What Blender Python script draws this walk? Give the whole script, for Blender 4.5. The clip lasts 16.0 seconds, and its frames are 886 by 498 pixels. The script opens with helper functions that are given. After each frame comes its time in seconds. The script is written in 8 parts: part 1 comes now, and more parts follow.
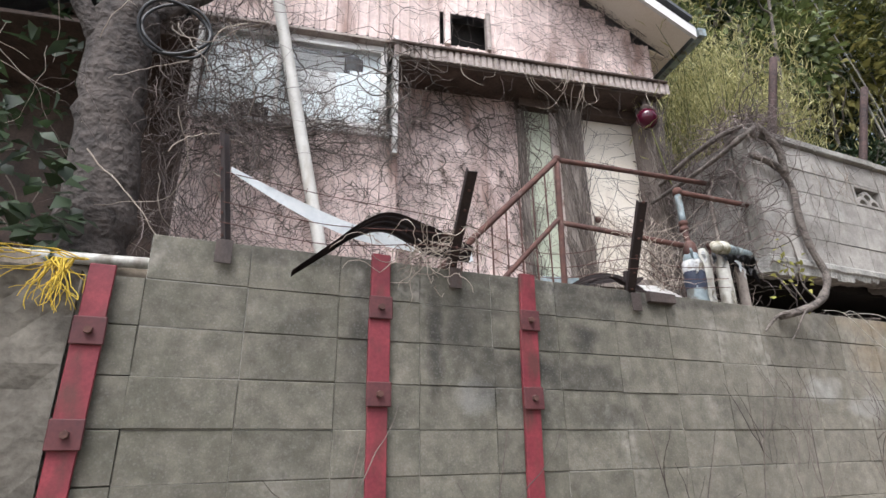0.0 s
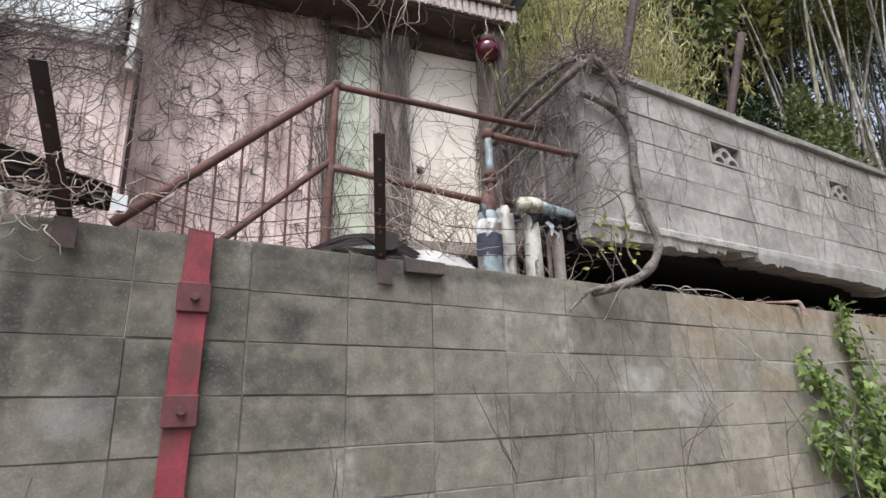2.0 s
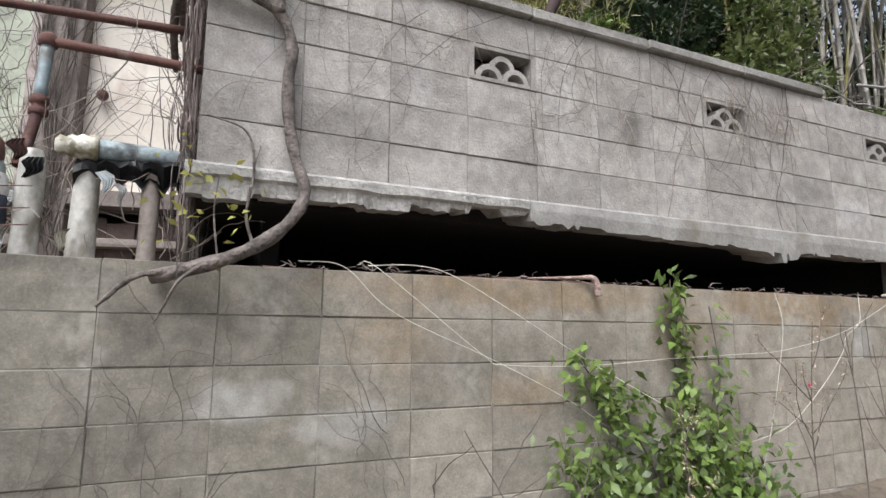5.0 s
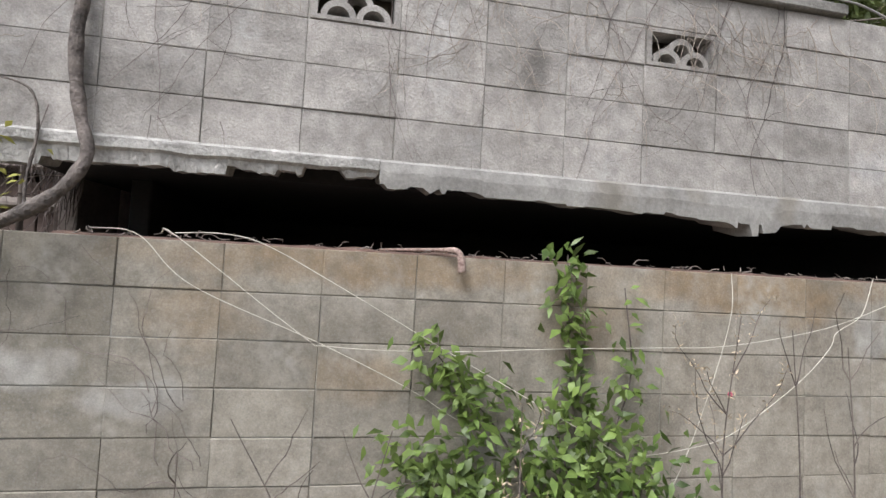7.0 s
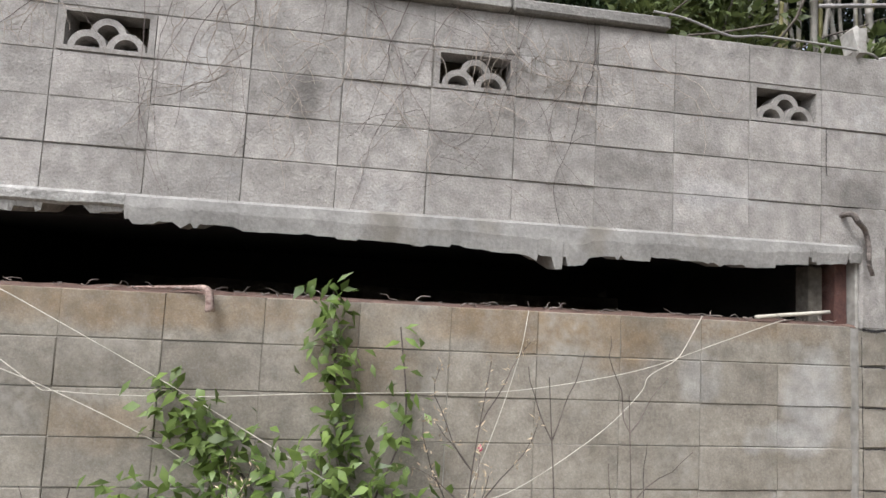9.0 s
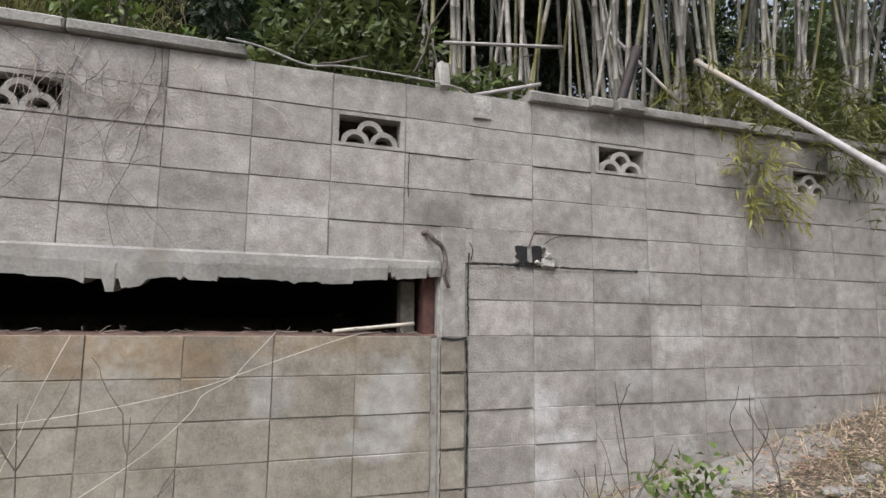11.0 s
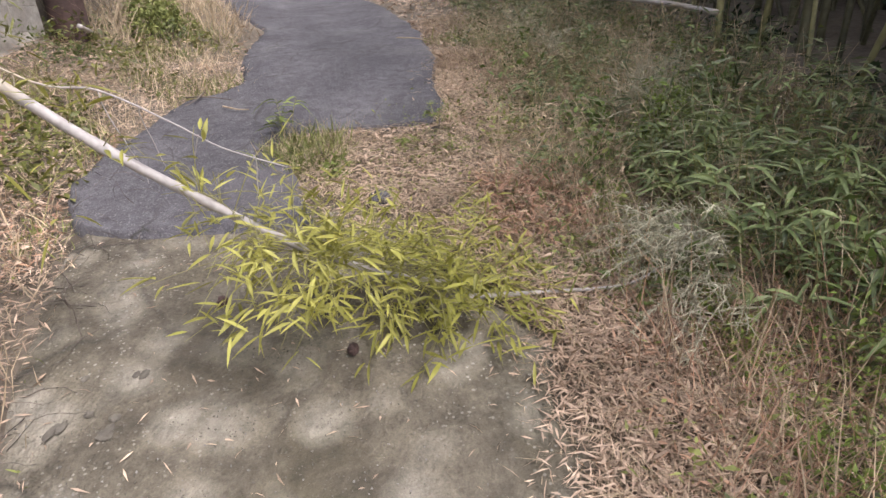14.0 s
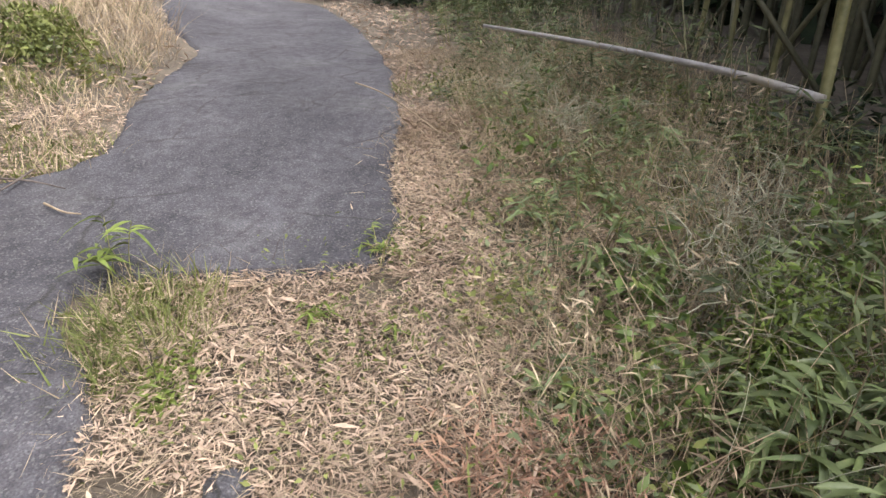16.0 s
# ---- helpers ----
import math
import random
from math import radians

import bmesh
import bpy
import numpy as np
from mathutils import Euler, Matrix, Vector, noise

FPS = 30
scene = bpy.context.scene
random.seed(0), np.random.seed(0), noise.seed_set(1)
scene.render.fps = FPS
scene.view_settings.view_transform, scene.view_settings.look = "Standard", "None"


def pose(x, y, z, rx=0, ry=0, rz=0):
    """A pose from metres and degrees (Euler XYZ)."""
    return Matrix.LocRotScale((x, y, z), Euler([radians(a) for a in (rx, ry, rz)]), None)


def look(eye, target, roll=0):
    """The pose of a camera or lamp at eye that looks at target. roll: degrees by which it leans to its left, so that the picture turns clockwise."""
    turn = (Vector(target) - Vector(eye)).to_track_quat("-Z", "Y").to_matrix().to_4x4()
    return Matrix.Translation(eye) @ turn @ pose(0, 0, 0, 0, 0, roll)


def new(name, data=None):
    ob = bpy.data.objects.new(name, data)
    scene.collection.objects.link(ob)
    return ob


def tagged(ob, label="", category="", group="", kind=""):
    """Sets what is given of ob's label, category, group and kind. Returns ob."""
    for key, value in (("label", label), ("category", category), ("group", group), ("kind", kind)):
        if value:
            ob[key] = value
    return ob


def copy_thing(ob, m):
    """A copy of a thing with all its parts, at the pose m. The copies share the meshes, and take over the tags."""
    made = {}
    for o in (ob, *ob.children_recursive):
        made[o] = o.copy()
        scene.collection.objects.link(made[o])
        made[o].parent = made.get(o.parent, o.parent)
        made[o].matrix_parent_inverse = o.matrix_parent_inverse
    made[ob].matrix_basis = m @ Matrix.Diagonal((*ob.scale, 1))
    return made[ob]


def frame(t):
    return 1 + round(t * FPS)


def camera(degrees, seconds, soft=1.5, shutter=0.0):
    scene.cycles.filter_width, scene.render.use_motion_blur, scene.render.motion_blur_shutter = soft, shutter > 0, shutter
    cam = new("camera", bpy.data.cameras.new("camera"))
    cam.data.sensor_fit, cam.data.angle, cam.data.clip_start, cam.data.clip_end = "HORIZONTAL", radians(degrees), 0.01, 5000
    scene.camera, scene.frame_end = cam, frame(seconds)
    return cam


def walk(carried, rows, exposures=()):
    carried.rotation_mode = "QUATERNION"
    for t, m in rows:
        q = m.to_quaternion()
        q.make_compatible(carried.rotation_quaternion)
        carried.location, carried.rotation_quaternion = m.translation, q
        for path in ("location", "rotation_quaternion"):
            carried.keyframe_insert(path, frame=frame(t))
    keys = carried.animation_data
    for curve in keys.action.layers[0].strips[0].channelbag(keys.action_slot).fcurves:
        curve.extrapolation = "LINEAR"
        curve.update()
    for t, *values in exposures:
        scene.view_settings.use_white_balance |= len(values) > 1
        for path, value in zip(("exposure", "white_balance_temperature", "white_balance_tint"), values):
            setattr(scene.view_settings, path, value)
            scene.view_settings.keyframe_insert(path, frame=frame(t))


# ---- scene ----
cam = camera(76.7, 16.0)
PATH = [
    (0, (0.902, -0.03, 1.703), (1.666, 1.689, 2.384), -0.9),
    (0.5, (1.182, 0.037, 1.784), (2.08, 1.702, 2.432), -1.0),
    (1, (1.602, 0.041, 1.832), (2.548, 1.675, 2.489), -2.4),
    (1.5, (1.877, 0.126, 1.892), (2.842, 1.76, 2.523), -2.4),
    (2, (2.289, 0.26, 1.932), (3.252, 1.923, 2.485), -1.4),
    (2.5, (2.696, 0.22, 1.987), (3.657, 1.902, 2.486), -1.0),
    (3, (3.111, 0.205, 2.045), (4.039, 1.914, 2.515), -0.9),
    (3.5, (3.493, 0.223, 2.166), (4.399, 1.965, 2.543), 0.1),
    (4, (3.924, 0.135, 2.239), (4.805, 1.89, 2.616), -0.6),
    (4.5, (4.284, 0.138, 2.264), (5.124, 1.919, 2.613), -0.4),
    (5, (4.66, 0.125, 2.337), (5.454, 1.937, 2.633), 0.5),
    (7.5, (6.286, 0.034, 2.565), (6.593, 2.008, 2.649), 3.2),
    (8, (6.588, 0.079, 2.635), (6.855, 2.06, 2.714), 3.2),
    (10.5, (8.271, -0.292, 2.675), (8.688, 1.642, 2.974), 1.9),
    (11, (8.709, -0.417, 2.687), (9.334, 1.466, 2.938), 0.7),
    (11.5, (9.005, -0.602, 2.657), (10.154, 1.034, 2.741), -3.9),
    (12, (9.1, -0.585, 2.638), (10.784, 0.474, 2.429), -7.4),
    (12.5, (9.141, -0.548, 2.613), (11.011, 0.004, 2.17), -7.2),
    (13, (9.304, -0.552, 2.579), (11.196, -0.392, 1.95), -5.4),
    (13.5, (9.55, -0.676, 2.609), (11.407, -0.68, 1.868), -4.3),
    (14, (9.923, -0.678, 2.618), (11.759, -0.762, 1.829), -2.9),
    (14.5, (10.309, -0.721, 2.661), (12.131, -0.875, 1.851), -1.4),
    (15, (10.713, -0.803, 2.693), (12.539, -0.979, 1.896), -0.6),
    (15.5, (11.143, -0.838, 2.774), (12.973, -1.01, 1.987), 0.3),
    (16, (11.557, -0.936, 2.835), (13.399, -1.077, 2.067), 0.8),
]
EXPO = [(0.0, 0.62, 6150, 10), (8.0, 0.6, 6150, 10), (10.5, 0.5, 6200, 10), (11.5, 0.4, 6300, 11), (12.0, 0.42, 6450, 14), (12.5, 0.58, 6500, 15), (14.0, 0.88, 6500, 16), (16.0, 1.12, 6450, 12)]
walk(cam, [(t, look(eye, target, roll)) for t, eye, target, roll in PATH], EXPO)


# ---- light ----
world = bpy.data.worlds.new("overcast")
scene.world = world
world.use_nodes = True
wn, wl = world.node_tree.nodes, world.node_tree.links
sky = wn.new("ShaderNodeTexSky")
sky.sky_type, sky.sun_disc = "NISHITA", False
sky.sun_elevation, sky.sun_rotation = radians(57), radians(219)
sky.air_density, sky.dust_density, sky.ozone_density = 1.0, 4.0, 1.0
pale = wn.new("ShaderNodeHueSaturation")
pale.inputs["Saturation"].default_value = 0.45
wl.new(sky.outputs[0], pale.inputs["Color"])
wl.new(pale.outputs[0], wn["Background"].inputs[0])
wn["Background"].inputs[1].default_value = 0.17
sun = new("sun", bpy.data.lights.new("sun", "SUN"))
sun.data.energy, sun.data.angle, sun.data.color = 1.9, radians(30), (1.0, 0.98, 0.965)
sun.matrix_basis = look((-9, -11, 22), (0, 0, 0))


# ---- materials ----
def mat(name, dark, light, big=1.5, fine=40.0, rough=0.85, bump=0.3, depth=0.004, metal=0.0, rnd=0.0, island=0.0,
        mottle=0.0, speckle=0.0, shuffle=0.0, bloom=None, cracks=0.0, stain=None, stain_at=(0.55, 0.72), stain_scale=(3.0, 3.0, 0.7), through_light=0.0, spots=(), cobble=0.0):
    m = bpy.data.materials.new(name)
    m.use_nodes = True
    n, l = m.node_tree.nodes, m.node_tree.links
    b = n["Principled BSDF"]
    geo = n.new("ShaderNodeNewGeometry")

    place = geo.outputs["Position"]
    if shuffle:   # each piece takes its own cut of the pattern
        pick = n.new("ShaderNodeObjectInfo")
        shift = n.new("ShaderNodeVectorMath")
        shift.operation = "SCALE"
        shift.inputs[0].default_value = (shuffle, shuffle * 0.6, shuffle * 1.3)
        l.new(pick.outputs["Random"], shift.inputs["Scale"])
        moved = n.new("ShaderNodeVectorMath")
        moved.operation = "ADD"
        l.new(place, moved.inputs[0])
        l.new(shift.outputs[0], moved.inputs[1])
        place = moved.outputs[0]

    def noise_of(scale, detail=6.0, stretch=None, whole=False):
        tex = n.new("ShaderNodeTexNoise")
        tex.inputs["Scale"].default_value, tex.inputs["Detail"].default_value = scale, detail
        if stretch:
            mp = n.new("ShaderNodeMapping")
            mp.inputs["Scale"].default_value = stretch
            l.new(geo.outputs["Position"] if whole else place, mp.inputs["Vector"])
            l.new(mp.outputs[0], tex.inputs["Vector"])
        else:
            l.new(place, tex.inputs["Vector"])
        return tex.outputs["Fac"]

    def maths(op, a, c):
        q = n.new("ShaderNodeMath")
        q.operation = op
        for k, v in enumerate((a, c)):
            if isinstance(v, (int, float)):
                q.inputs[k].default_value = v
            else:
                l.new(v, q.inputs[k])
        return q.outputs[0]

    def mixed(fac, a, c, kind="MIX"):
        q = n.new("ShaderNodeMixRGB")
        q.blend_type = kind
        for k, v in enumerate((fac, a, c)):
            if isinstance(v, (int, float)):
                q.inputs[k].default_value = v
            elif isinstance(v, tuple):
                q.inputs[k].default_value = (*v, 1)
            else:
                l.new(v, q.inputs[k])
        return q.outputs[0]

    def spread(v, lo, hi):
        q = n.new("ShaderNodeMapRange")
        q.inputs[1].default_value, q.inputs[2].default_value = lo, hi
        l.new(v, q.inputs[0])
        return q.outputs[0]

    grain = noise_of(fine, 8.0)
    blotch = noise_of(big, 5.0)
    fac = spread(maths("ADD", maths("MULTIPLY", blotch, 0.62), maths("MULTIPLY", grain, 0.38)), 0.36, 0.64)
    colour = mixed(fac, dark, light)
    if stain:
        s = spread(noise_of(1.0, 5.0, stain_scale, True), *stain_at)
        colour = mixed(maths("MULTIPLY", s, 0.85), colour, stain)
    if spots:   # uneven stains and wider patches on walls: (x, z, half width, half height, strength)
        where = n.new("ShaderNodeSeparateXYZ")
        l.new(geo.outputs["Position"], where.inputs[0])
        bend = n.new("ShaderNodeTexNoise")
        bend.inputs["Scale"].default_value, bend.inputs["Detail"].default_value = 5.0, 6.0
        l.new(geo.outputs["Position"], bend.inputs["Vector"])
        tint = n.new("ShaderNodeSeparateColor")
        l.new(bend.outputs["Color"], tint.inputs[0])
        patch_noise = noise_of(11.0, 6.0)
        for spot_colour, rows in spots:
            total = None
            for sx, sz, hx, hz, power in rows:
                wx = maths("ADD", where.outputs["X"], maths("MULTIPLY", maths("SUBTRACT", tint.outputs[0], 0.5), min(hx * 2.2, 0.45)))
                wz = maths("ADD", where.outputs["Z"], maths("MULTIPLY", maths("SUBTRACT", tint.outputs[1], 0.5), min(hz * 2.2, 0.45)))
                dx = maths("DIVIDE", maths("SUBTRACT", wx, sx), hx)
                dz = maths("DIVIDE", maths("SUBTRACT", wz, sz), hz)
                inside = maths("SUBTRACT", 1.35, maths("ADD", maths("MULTIPLY", dx, dx), maths("MULTIPLY", dz, dz)))
                inside = maths("MULTIPLY", spread(inside, 0.0, 1.1), power)
                total = inside if total is None else maths("MAXIMUM", total, inside)
            total = maths("MULTIPLY", total, maths("ADD", maths("MULTIPLY", spread(patch_noise, 0.3, 0.65), 0.42), 0.58))
            colour = mixed(total, colour, spot_colour)
    if cobble:   # rounded stones worn through the surface
        stones = n.new("ShaderNodeTexVoronoi")
        stones.feature = "SMOOTH_F1"
        stones.inputs["Scale"].default_value = cobble
        stones.inputs["Smoothness"].default_value = 0.35
        warp = n.new("ShaderNodeMixRGB")
        warp.inputs[0].default_value = 0.12
        soft = n.new("ShaderNodeTexNoise")
        soft.inputs["Scale"].default_value = 3.0
        l.new(geo.outputs["Position"], soft.inputs["Vector"])
        l.new(geo.outputs["Position"], warp.inputs[1])
        l.new(soft.outputs["Color"], warp.inputs[2])
        l.new(warp.outputs[0], stones.inputs["Vector"])
        dome = n.new("ShaderNodeMapRange")
        dome.inputs[1].default_value, dome.inputs[2].default_value, dome.inputs[3].default_value, dome.inputs[4].default_value = 0.15, 0.55, 1.0, 0.0
        l.new(stones.outputs["Distance"], dome.inputs[0])
        bare = maths("MULTIPLY", maths("MULTIPLY", dome.outputs[0], spread(noise_of(1.1, 3.0), 0.3, 0.6)), 0.75)
        colour = mixed(bare, colour, (0.35, 0.325, 0.27))
        seam = n.new("ShaderNodeMapRange")
        seam.inputs[1].default_value, seam.inputs[2].default_value = 0.5, 0.85
        l.new(stones.outputs["Distance"], seam.inputs[0])
        colour = mixed(maths("MULTIPLY", seam.outputs[0], 0.5), colour, (0.07, 0.06, 0.045))
        pebble = n.new("ShaderNodeTexVoronoi")
        pebble.inputs["Scale"].default_value = 70.0
        l.new(geo.outputs["Position"], pebble.inputs["Vector"])
        pick_one = n.new("ShaderNodeSeparateColor")
        l.new(pebble.outputs["Color"], pick_one.inputs[0])
        grit = maths("MULTIPLY", maths("GREATER_THAN", pick_one.outputs[0], 0.84), maths("LESS_THAN", pebble.outputs["Distance"], 0.36))
        colour = mixed(maths("MULTIPLY", grit, spread(noise_of(1.6, 3.0), 0.42, 0.6)), colour, (0.33, 0.31, 0.27))
    if mottle:
        k = maths("ADD", maths("MULTIPLY", spread(noise_of(14.0, 7.0), 0.3, 0.7), 2 * mottle), 1 - mottle)
        speck = maths("ADD", maths("MULTIPLY", spread(noise_of(190.0, 3.0), 0.3, 0.7), mottle), 1 - mottle * 0.5)
        comb = n.new("ShaderNodeCombineColor")
        for q in range(3):
            l.new(maths("MULTIPLY", k, speck), comb.inputs[q])
        colour = mixed(1.0, colour, comb.outputs[0], "MULTIPLY")
    if speckle:   # stones of the aggregate
        cells = n.new("ShaderNodeTexVoronoi")
        cells.inputs["Scale"].default_value = 125.0
        l.new(geo.outputs["Position"], cells.inputs["Vector"])
        bw = n.new("ShaderNodeSeparateColor")
        l.new(cells.outputs["Color"], bw.inputs[0])
        pale_stone = maths("MULTIPLY", spread(bw.outputs[0], 0.72, 0.98), speckle)
        colour = mixed(pale_stone, colour, (0.42, 0.4, 0.4))
        gap = maths("MULTIPLY", spread(cells.outputs["Distance"], 0.35, 0.75), speckle)
        colour = mixed(gap, colour, (0.025, 0.024, 0.027))
    if bloom:
        s = maths("MULTIPLY", spread(noise_of(3.3, 4.0, (1.0, 1.0, 0.55), True), 0.56, 0.72), spread(noise_of(26.0, 6.0), 0.35, 0.7))
        colour = mixed(maths("MULTIPLY", s, 0.7), colour, bloom)
    if cracks:
        vor = n.new("ShaderNodeTexVoronoi")
        vor.feature = "DISTANCE_TO_EDGE"
        vor.inputs["Scale"].default_value = cracks
        bent = n.new("ShaderNodeMixRGB")
        bent.inputs[0].default_value = 0.22
        wob = n.new("ShaderNodeTexNoise")
        wob.inputs["Scale"].default_value, wob.inputs["Detail"].default_value = 2.6, 5.0
        l.new(geo.outputs["Position"], wob.inputs["Vector"])
        l.new(geo.outputs["Position"], bent.inputs[1])
        l.new(wob.outputs["Color"], bent.inputs[2])
        l.new(bent.outputs[0], vor.inputs["Vector"])
        q = n.new("ShaderNodeMapRange")
        q.inputs[1].default_value, q.inputs[2].default_value, q.inputs[3].default_value, q.inputs[4].default_value = 0.0, 0.022, 1.0, 0.0
        l.new(vor.outputs["Distance"], q.inputs[0])
        some = maths("MULTIPLY", q.outputs[0], spread(noise_of(1.7, 3.0), 0.4, 0.6))
        colour = mixed(maths("MULTIPLY", some, 0.8), colour, (0.035, 0.032, 0.026))
    value = None
    if rnd:
        info = n.new("ShaderNodeObjectInfo")
        value = maths("ADD", maths("MULTIPLY", info.outputs["Random"], 2 * rnd), 1 - rnd)
    if island:
        value = maths("ADD", maths("MULTIPLY", geo.outputs["Random Per Island"], 2 * island), 1 - island)
    if value:
        hsv = n.new("ShaderNodeHueSaturation")
        l.new(value, hsv.inputs["Value"])
        l.new(colour, hsv.inputs["Color"])
        colour = hsv.outputs[0]
    l.new(colour, b.inputs["Base Color"])
    b.inputs["Metallic"].default_value = metal
    l.new(maths("ADD", maths("MULTIPLY", blotch, 0.25), rough - 0.125), b.inputs["Roughness"])
    if bump:
        bp = n.new("ShaderNodeBump")
        bp.inputs["Strength"].default_value, bp.inputs["Distance"].default_value = bump, depth
        l.new(maths("ADD", grain, maths("MULTIPLY", blotch, 0.5)), bp.inputs["Height"])
        l.new(bp.outputs[0], b.inputs["Normal"])
    if through_light:
        t = n.new("ShaderNodeBsdfTranslucent")
        l.new(colour, t.inputs["Color"])
        mx = n.new("ShaderNodeMixShader")
        mx.inputs[0].default_value = through_light
        l.new(b.outputs[0], mx.inputs[1])
        l.new(t.outputs[0], mx.inputs[2])
        l.new(mx.outputs[0], n["Material Output"].inputs[0])
    return m


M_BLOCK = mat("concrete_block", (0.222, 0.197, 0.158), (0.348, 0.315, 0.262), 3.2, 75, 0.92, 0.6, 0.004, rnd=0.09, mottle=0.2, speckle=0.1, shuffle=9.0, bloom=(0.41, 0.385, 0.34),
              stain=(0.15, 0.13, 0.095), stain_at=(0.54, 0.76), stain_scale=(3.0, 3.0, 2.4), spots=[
                  # the widest patch makes the wall darker towards its left end
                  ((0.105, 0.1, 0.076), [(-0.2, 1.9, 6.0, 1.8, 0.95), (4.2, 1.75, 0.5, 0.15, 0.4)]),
                  ((0.25, 0.165, 0.08), [(6.3, 2.55, 1.1, 0.1, 0.55), (7.9, 2.53, 0.5, 0.12, 0.7), (8.35, 2.5, 0.3, 0.14, 0.6), (9.0, 2.56, 0.5, 0.07, 0.5), (5.5, 2.3, 0.2, 0.2, 0.35), (7.2, 2.35, 0.3, 0.25, 0.35), (6.1, 2.05, 0.25, 0.1, 0.35)]),
                  ((0.5, 0.49, 0.47), [(9.4, 2.25, 0.16, 0.25, 0.7), (9.3, 2.05, 0.22, 0.08, 0.7), (8.8, 2.3, 0.1, 0.12, 0.5), (4.85, 2.05, 0.2, 0.08, 0.4), (5.3, 1.95, 0.2, 0.08, 0.4), (2.2, 1.95, 0.12, 0.1, 0.3), (6.9, 1.75, 0.3, 0.1, 0.3)]),
                  ((0.045, 0.042, 0.036), [(1.97, 2.25, 0.05, 0.3, 0.95), (2.2, 2.42, 0.22, 0.1, 0.6), (2.54, 2.1, 0.17, 0.1, 0.9), (2.87, 2.27, 0.1, 0.08, 0.95), (2.84, 2.07, 0.17, 0.09, 0.7), (2.6, 2.45, 0.1, 0.16, 0.6),
                                           (3.1, 2.56, 1.2, 0.05, 0.85), (1.6, 2.3, 0.09, 0.35, 0.75), (1.45, 2.57, 0.5, 0.05, 0.7), (2.55, 1.85, 0.15, 0.08, 0.5), (4.48, 2.3, 0.07, 0.08, 0.45), (3.35, 2.3, 0.09, 0.08, 0.4), (3.9, 1.93, 0.18, 0.06, 0.45),
                                           (1.3, 2.25, 0.12, 0.1, 0.4), (3.0, 1.88, 0.2, 0.06, 0.45), (2.3, 2.12, 0.08, 0.14, 0.5), (2.45, 1.95, 0.25, 0.1, 0.5), (2.8, 2.44, 0.35, 0.05, 0.6), (3.0, 2.02, 0.25, 0.05, 0.5), (2.62, 2.3, 0.08, 0.1, 0.6), (2.12, 2.25, 0.12, 0.2, 0.7), (2.25, 2.02, 0.12, 0.1, 0.6), (1.75, 2.5, 0.3, 0.08, 0.6), (2.72, 2.52, 0.5, 0.07, 0.5)])])
M_BLOCK_UP = mat("concrete_block_pale", (0.288, 0.266, 0.241), (0.404, 0.378, 0.348), 2.6, 80, 0.92, 0.9, 0.006, rnd=0.11, mottle=0.22, speckle=0.12, shuffle=6.0, bloom=(0.55, 0.545, 0.53),
                 stain=(0.15, 0.132, 0.112), stain_at=(0.58, 0.84), stain_scale=(1.8, 1.8, 1.5), spots=[
                     ((0.58, 0.58, 0.58), [(10.3, 2.22, 0.1, 0.12, 0.7), (10.4, 2.02, 0.2, 0.07, 0.7), (10.9, 2.35, 0.16, 0.08, 0.5), (11.3, 2.6, 0.3, 0.08, 0.4), (10.3, 1.83, 0.08, 0.12, 0.8), (11.7, 2.2, 0.3, 0.1, 0.5), (11.0, 2.9, 0.2, 0.06, 0.3), (8.8, 3.2, 0.2, 0.08, 0.3)]),
                     ((0.085, 0.075, 0.062), [(9.65, 3.25, 0.12, 0.1, 0.55), (10.75, 3.92, 0.3, 0.06, 0.8), (11.9, 3.6, 0.3, 0.2, 0.55), (12.6, 3.8, 0.8, 0.12, 0.55), (14.2, 3.7, 0.9, 0.25, 0.5), (6.9, 3.5, 0.07, 0.16, 0.6), (8.35, 3.3, 0.2, 0.07, 0.4), (5.2, 3.2, 0.3, 0.12, 0.4)])])
M_MORTAR = mat("mortar", (0.15, 0.14, 0.122), (0.4, 0.38, 0.345), 1.6, 25, 0.95, 0.4)
M_BEAM = mat("worn_concrete", (0.22, 0.21, 0.195), (0.36, 0.345, 0.32), 4, 60, 0.92, 0.5, 0.006, mottle=0.15,
             stain=(0.2, 0.18, 0.15), stain_at=(0.55, 0.7), stain_scale=(3, 3, 3))
M_RUBBLE = mat("rough_concrete", (0.065, 0.057, 0.046), (0.18, 0.162, 0.135), 4, 30, 0.95, 0.8, 0.01)
M_RED = mat("red_steel_paint", (0.15, 0.02, 0.03), (0.25, 0.037, 0.048), 6, 60, 0.6, 0.2, 0.002,
            stain=(0.1, 0.035, 0.03), stain_at=(0.53, 0.68), stain_scale=(9, 9, 4), mottle=0.15)
M_CAP = mat("weathered_cap", (0.17, 0.16, 0.145), (0.31, 0.295, 0.27), 3, 70, 0.92, 0.8, 0.006, rnd=0.15, mottle=0.2)
M_SHEET = mat("white_sheet_metal", (0.62, 0.66, 0.68), (0.8, 0.82, 0.83), 5, 50, 0.5, 0.15, 0.002, stain=(0.2, 0.15, 0.13), stain_at=(0.62, 0.75), stain_scale=(12, 12, 12))
M_SPALL = mat("spalled_concrete", (0.25, 0.24, 0.22), (0.5, 0.48, 0.45), 6, 50, 0.92, 0.9, 0.012, mottle=0.2)
M_DARKRED = mat("dark_red_plate", (0.07, 0.022, 0.024), (0.125, 0.036, 0.038), 9, 60, 0.7, 0.3, 0.002)
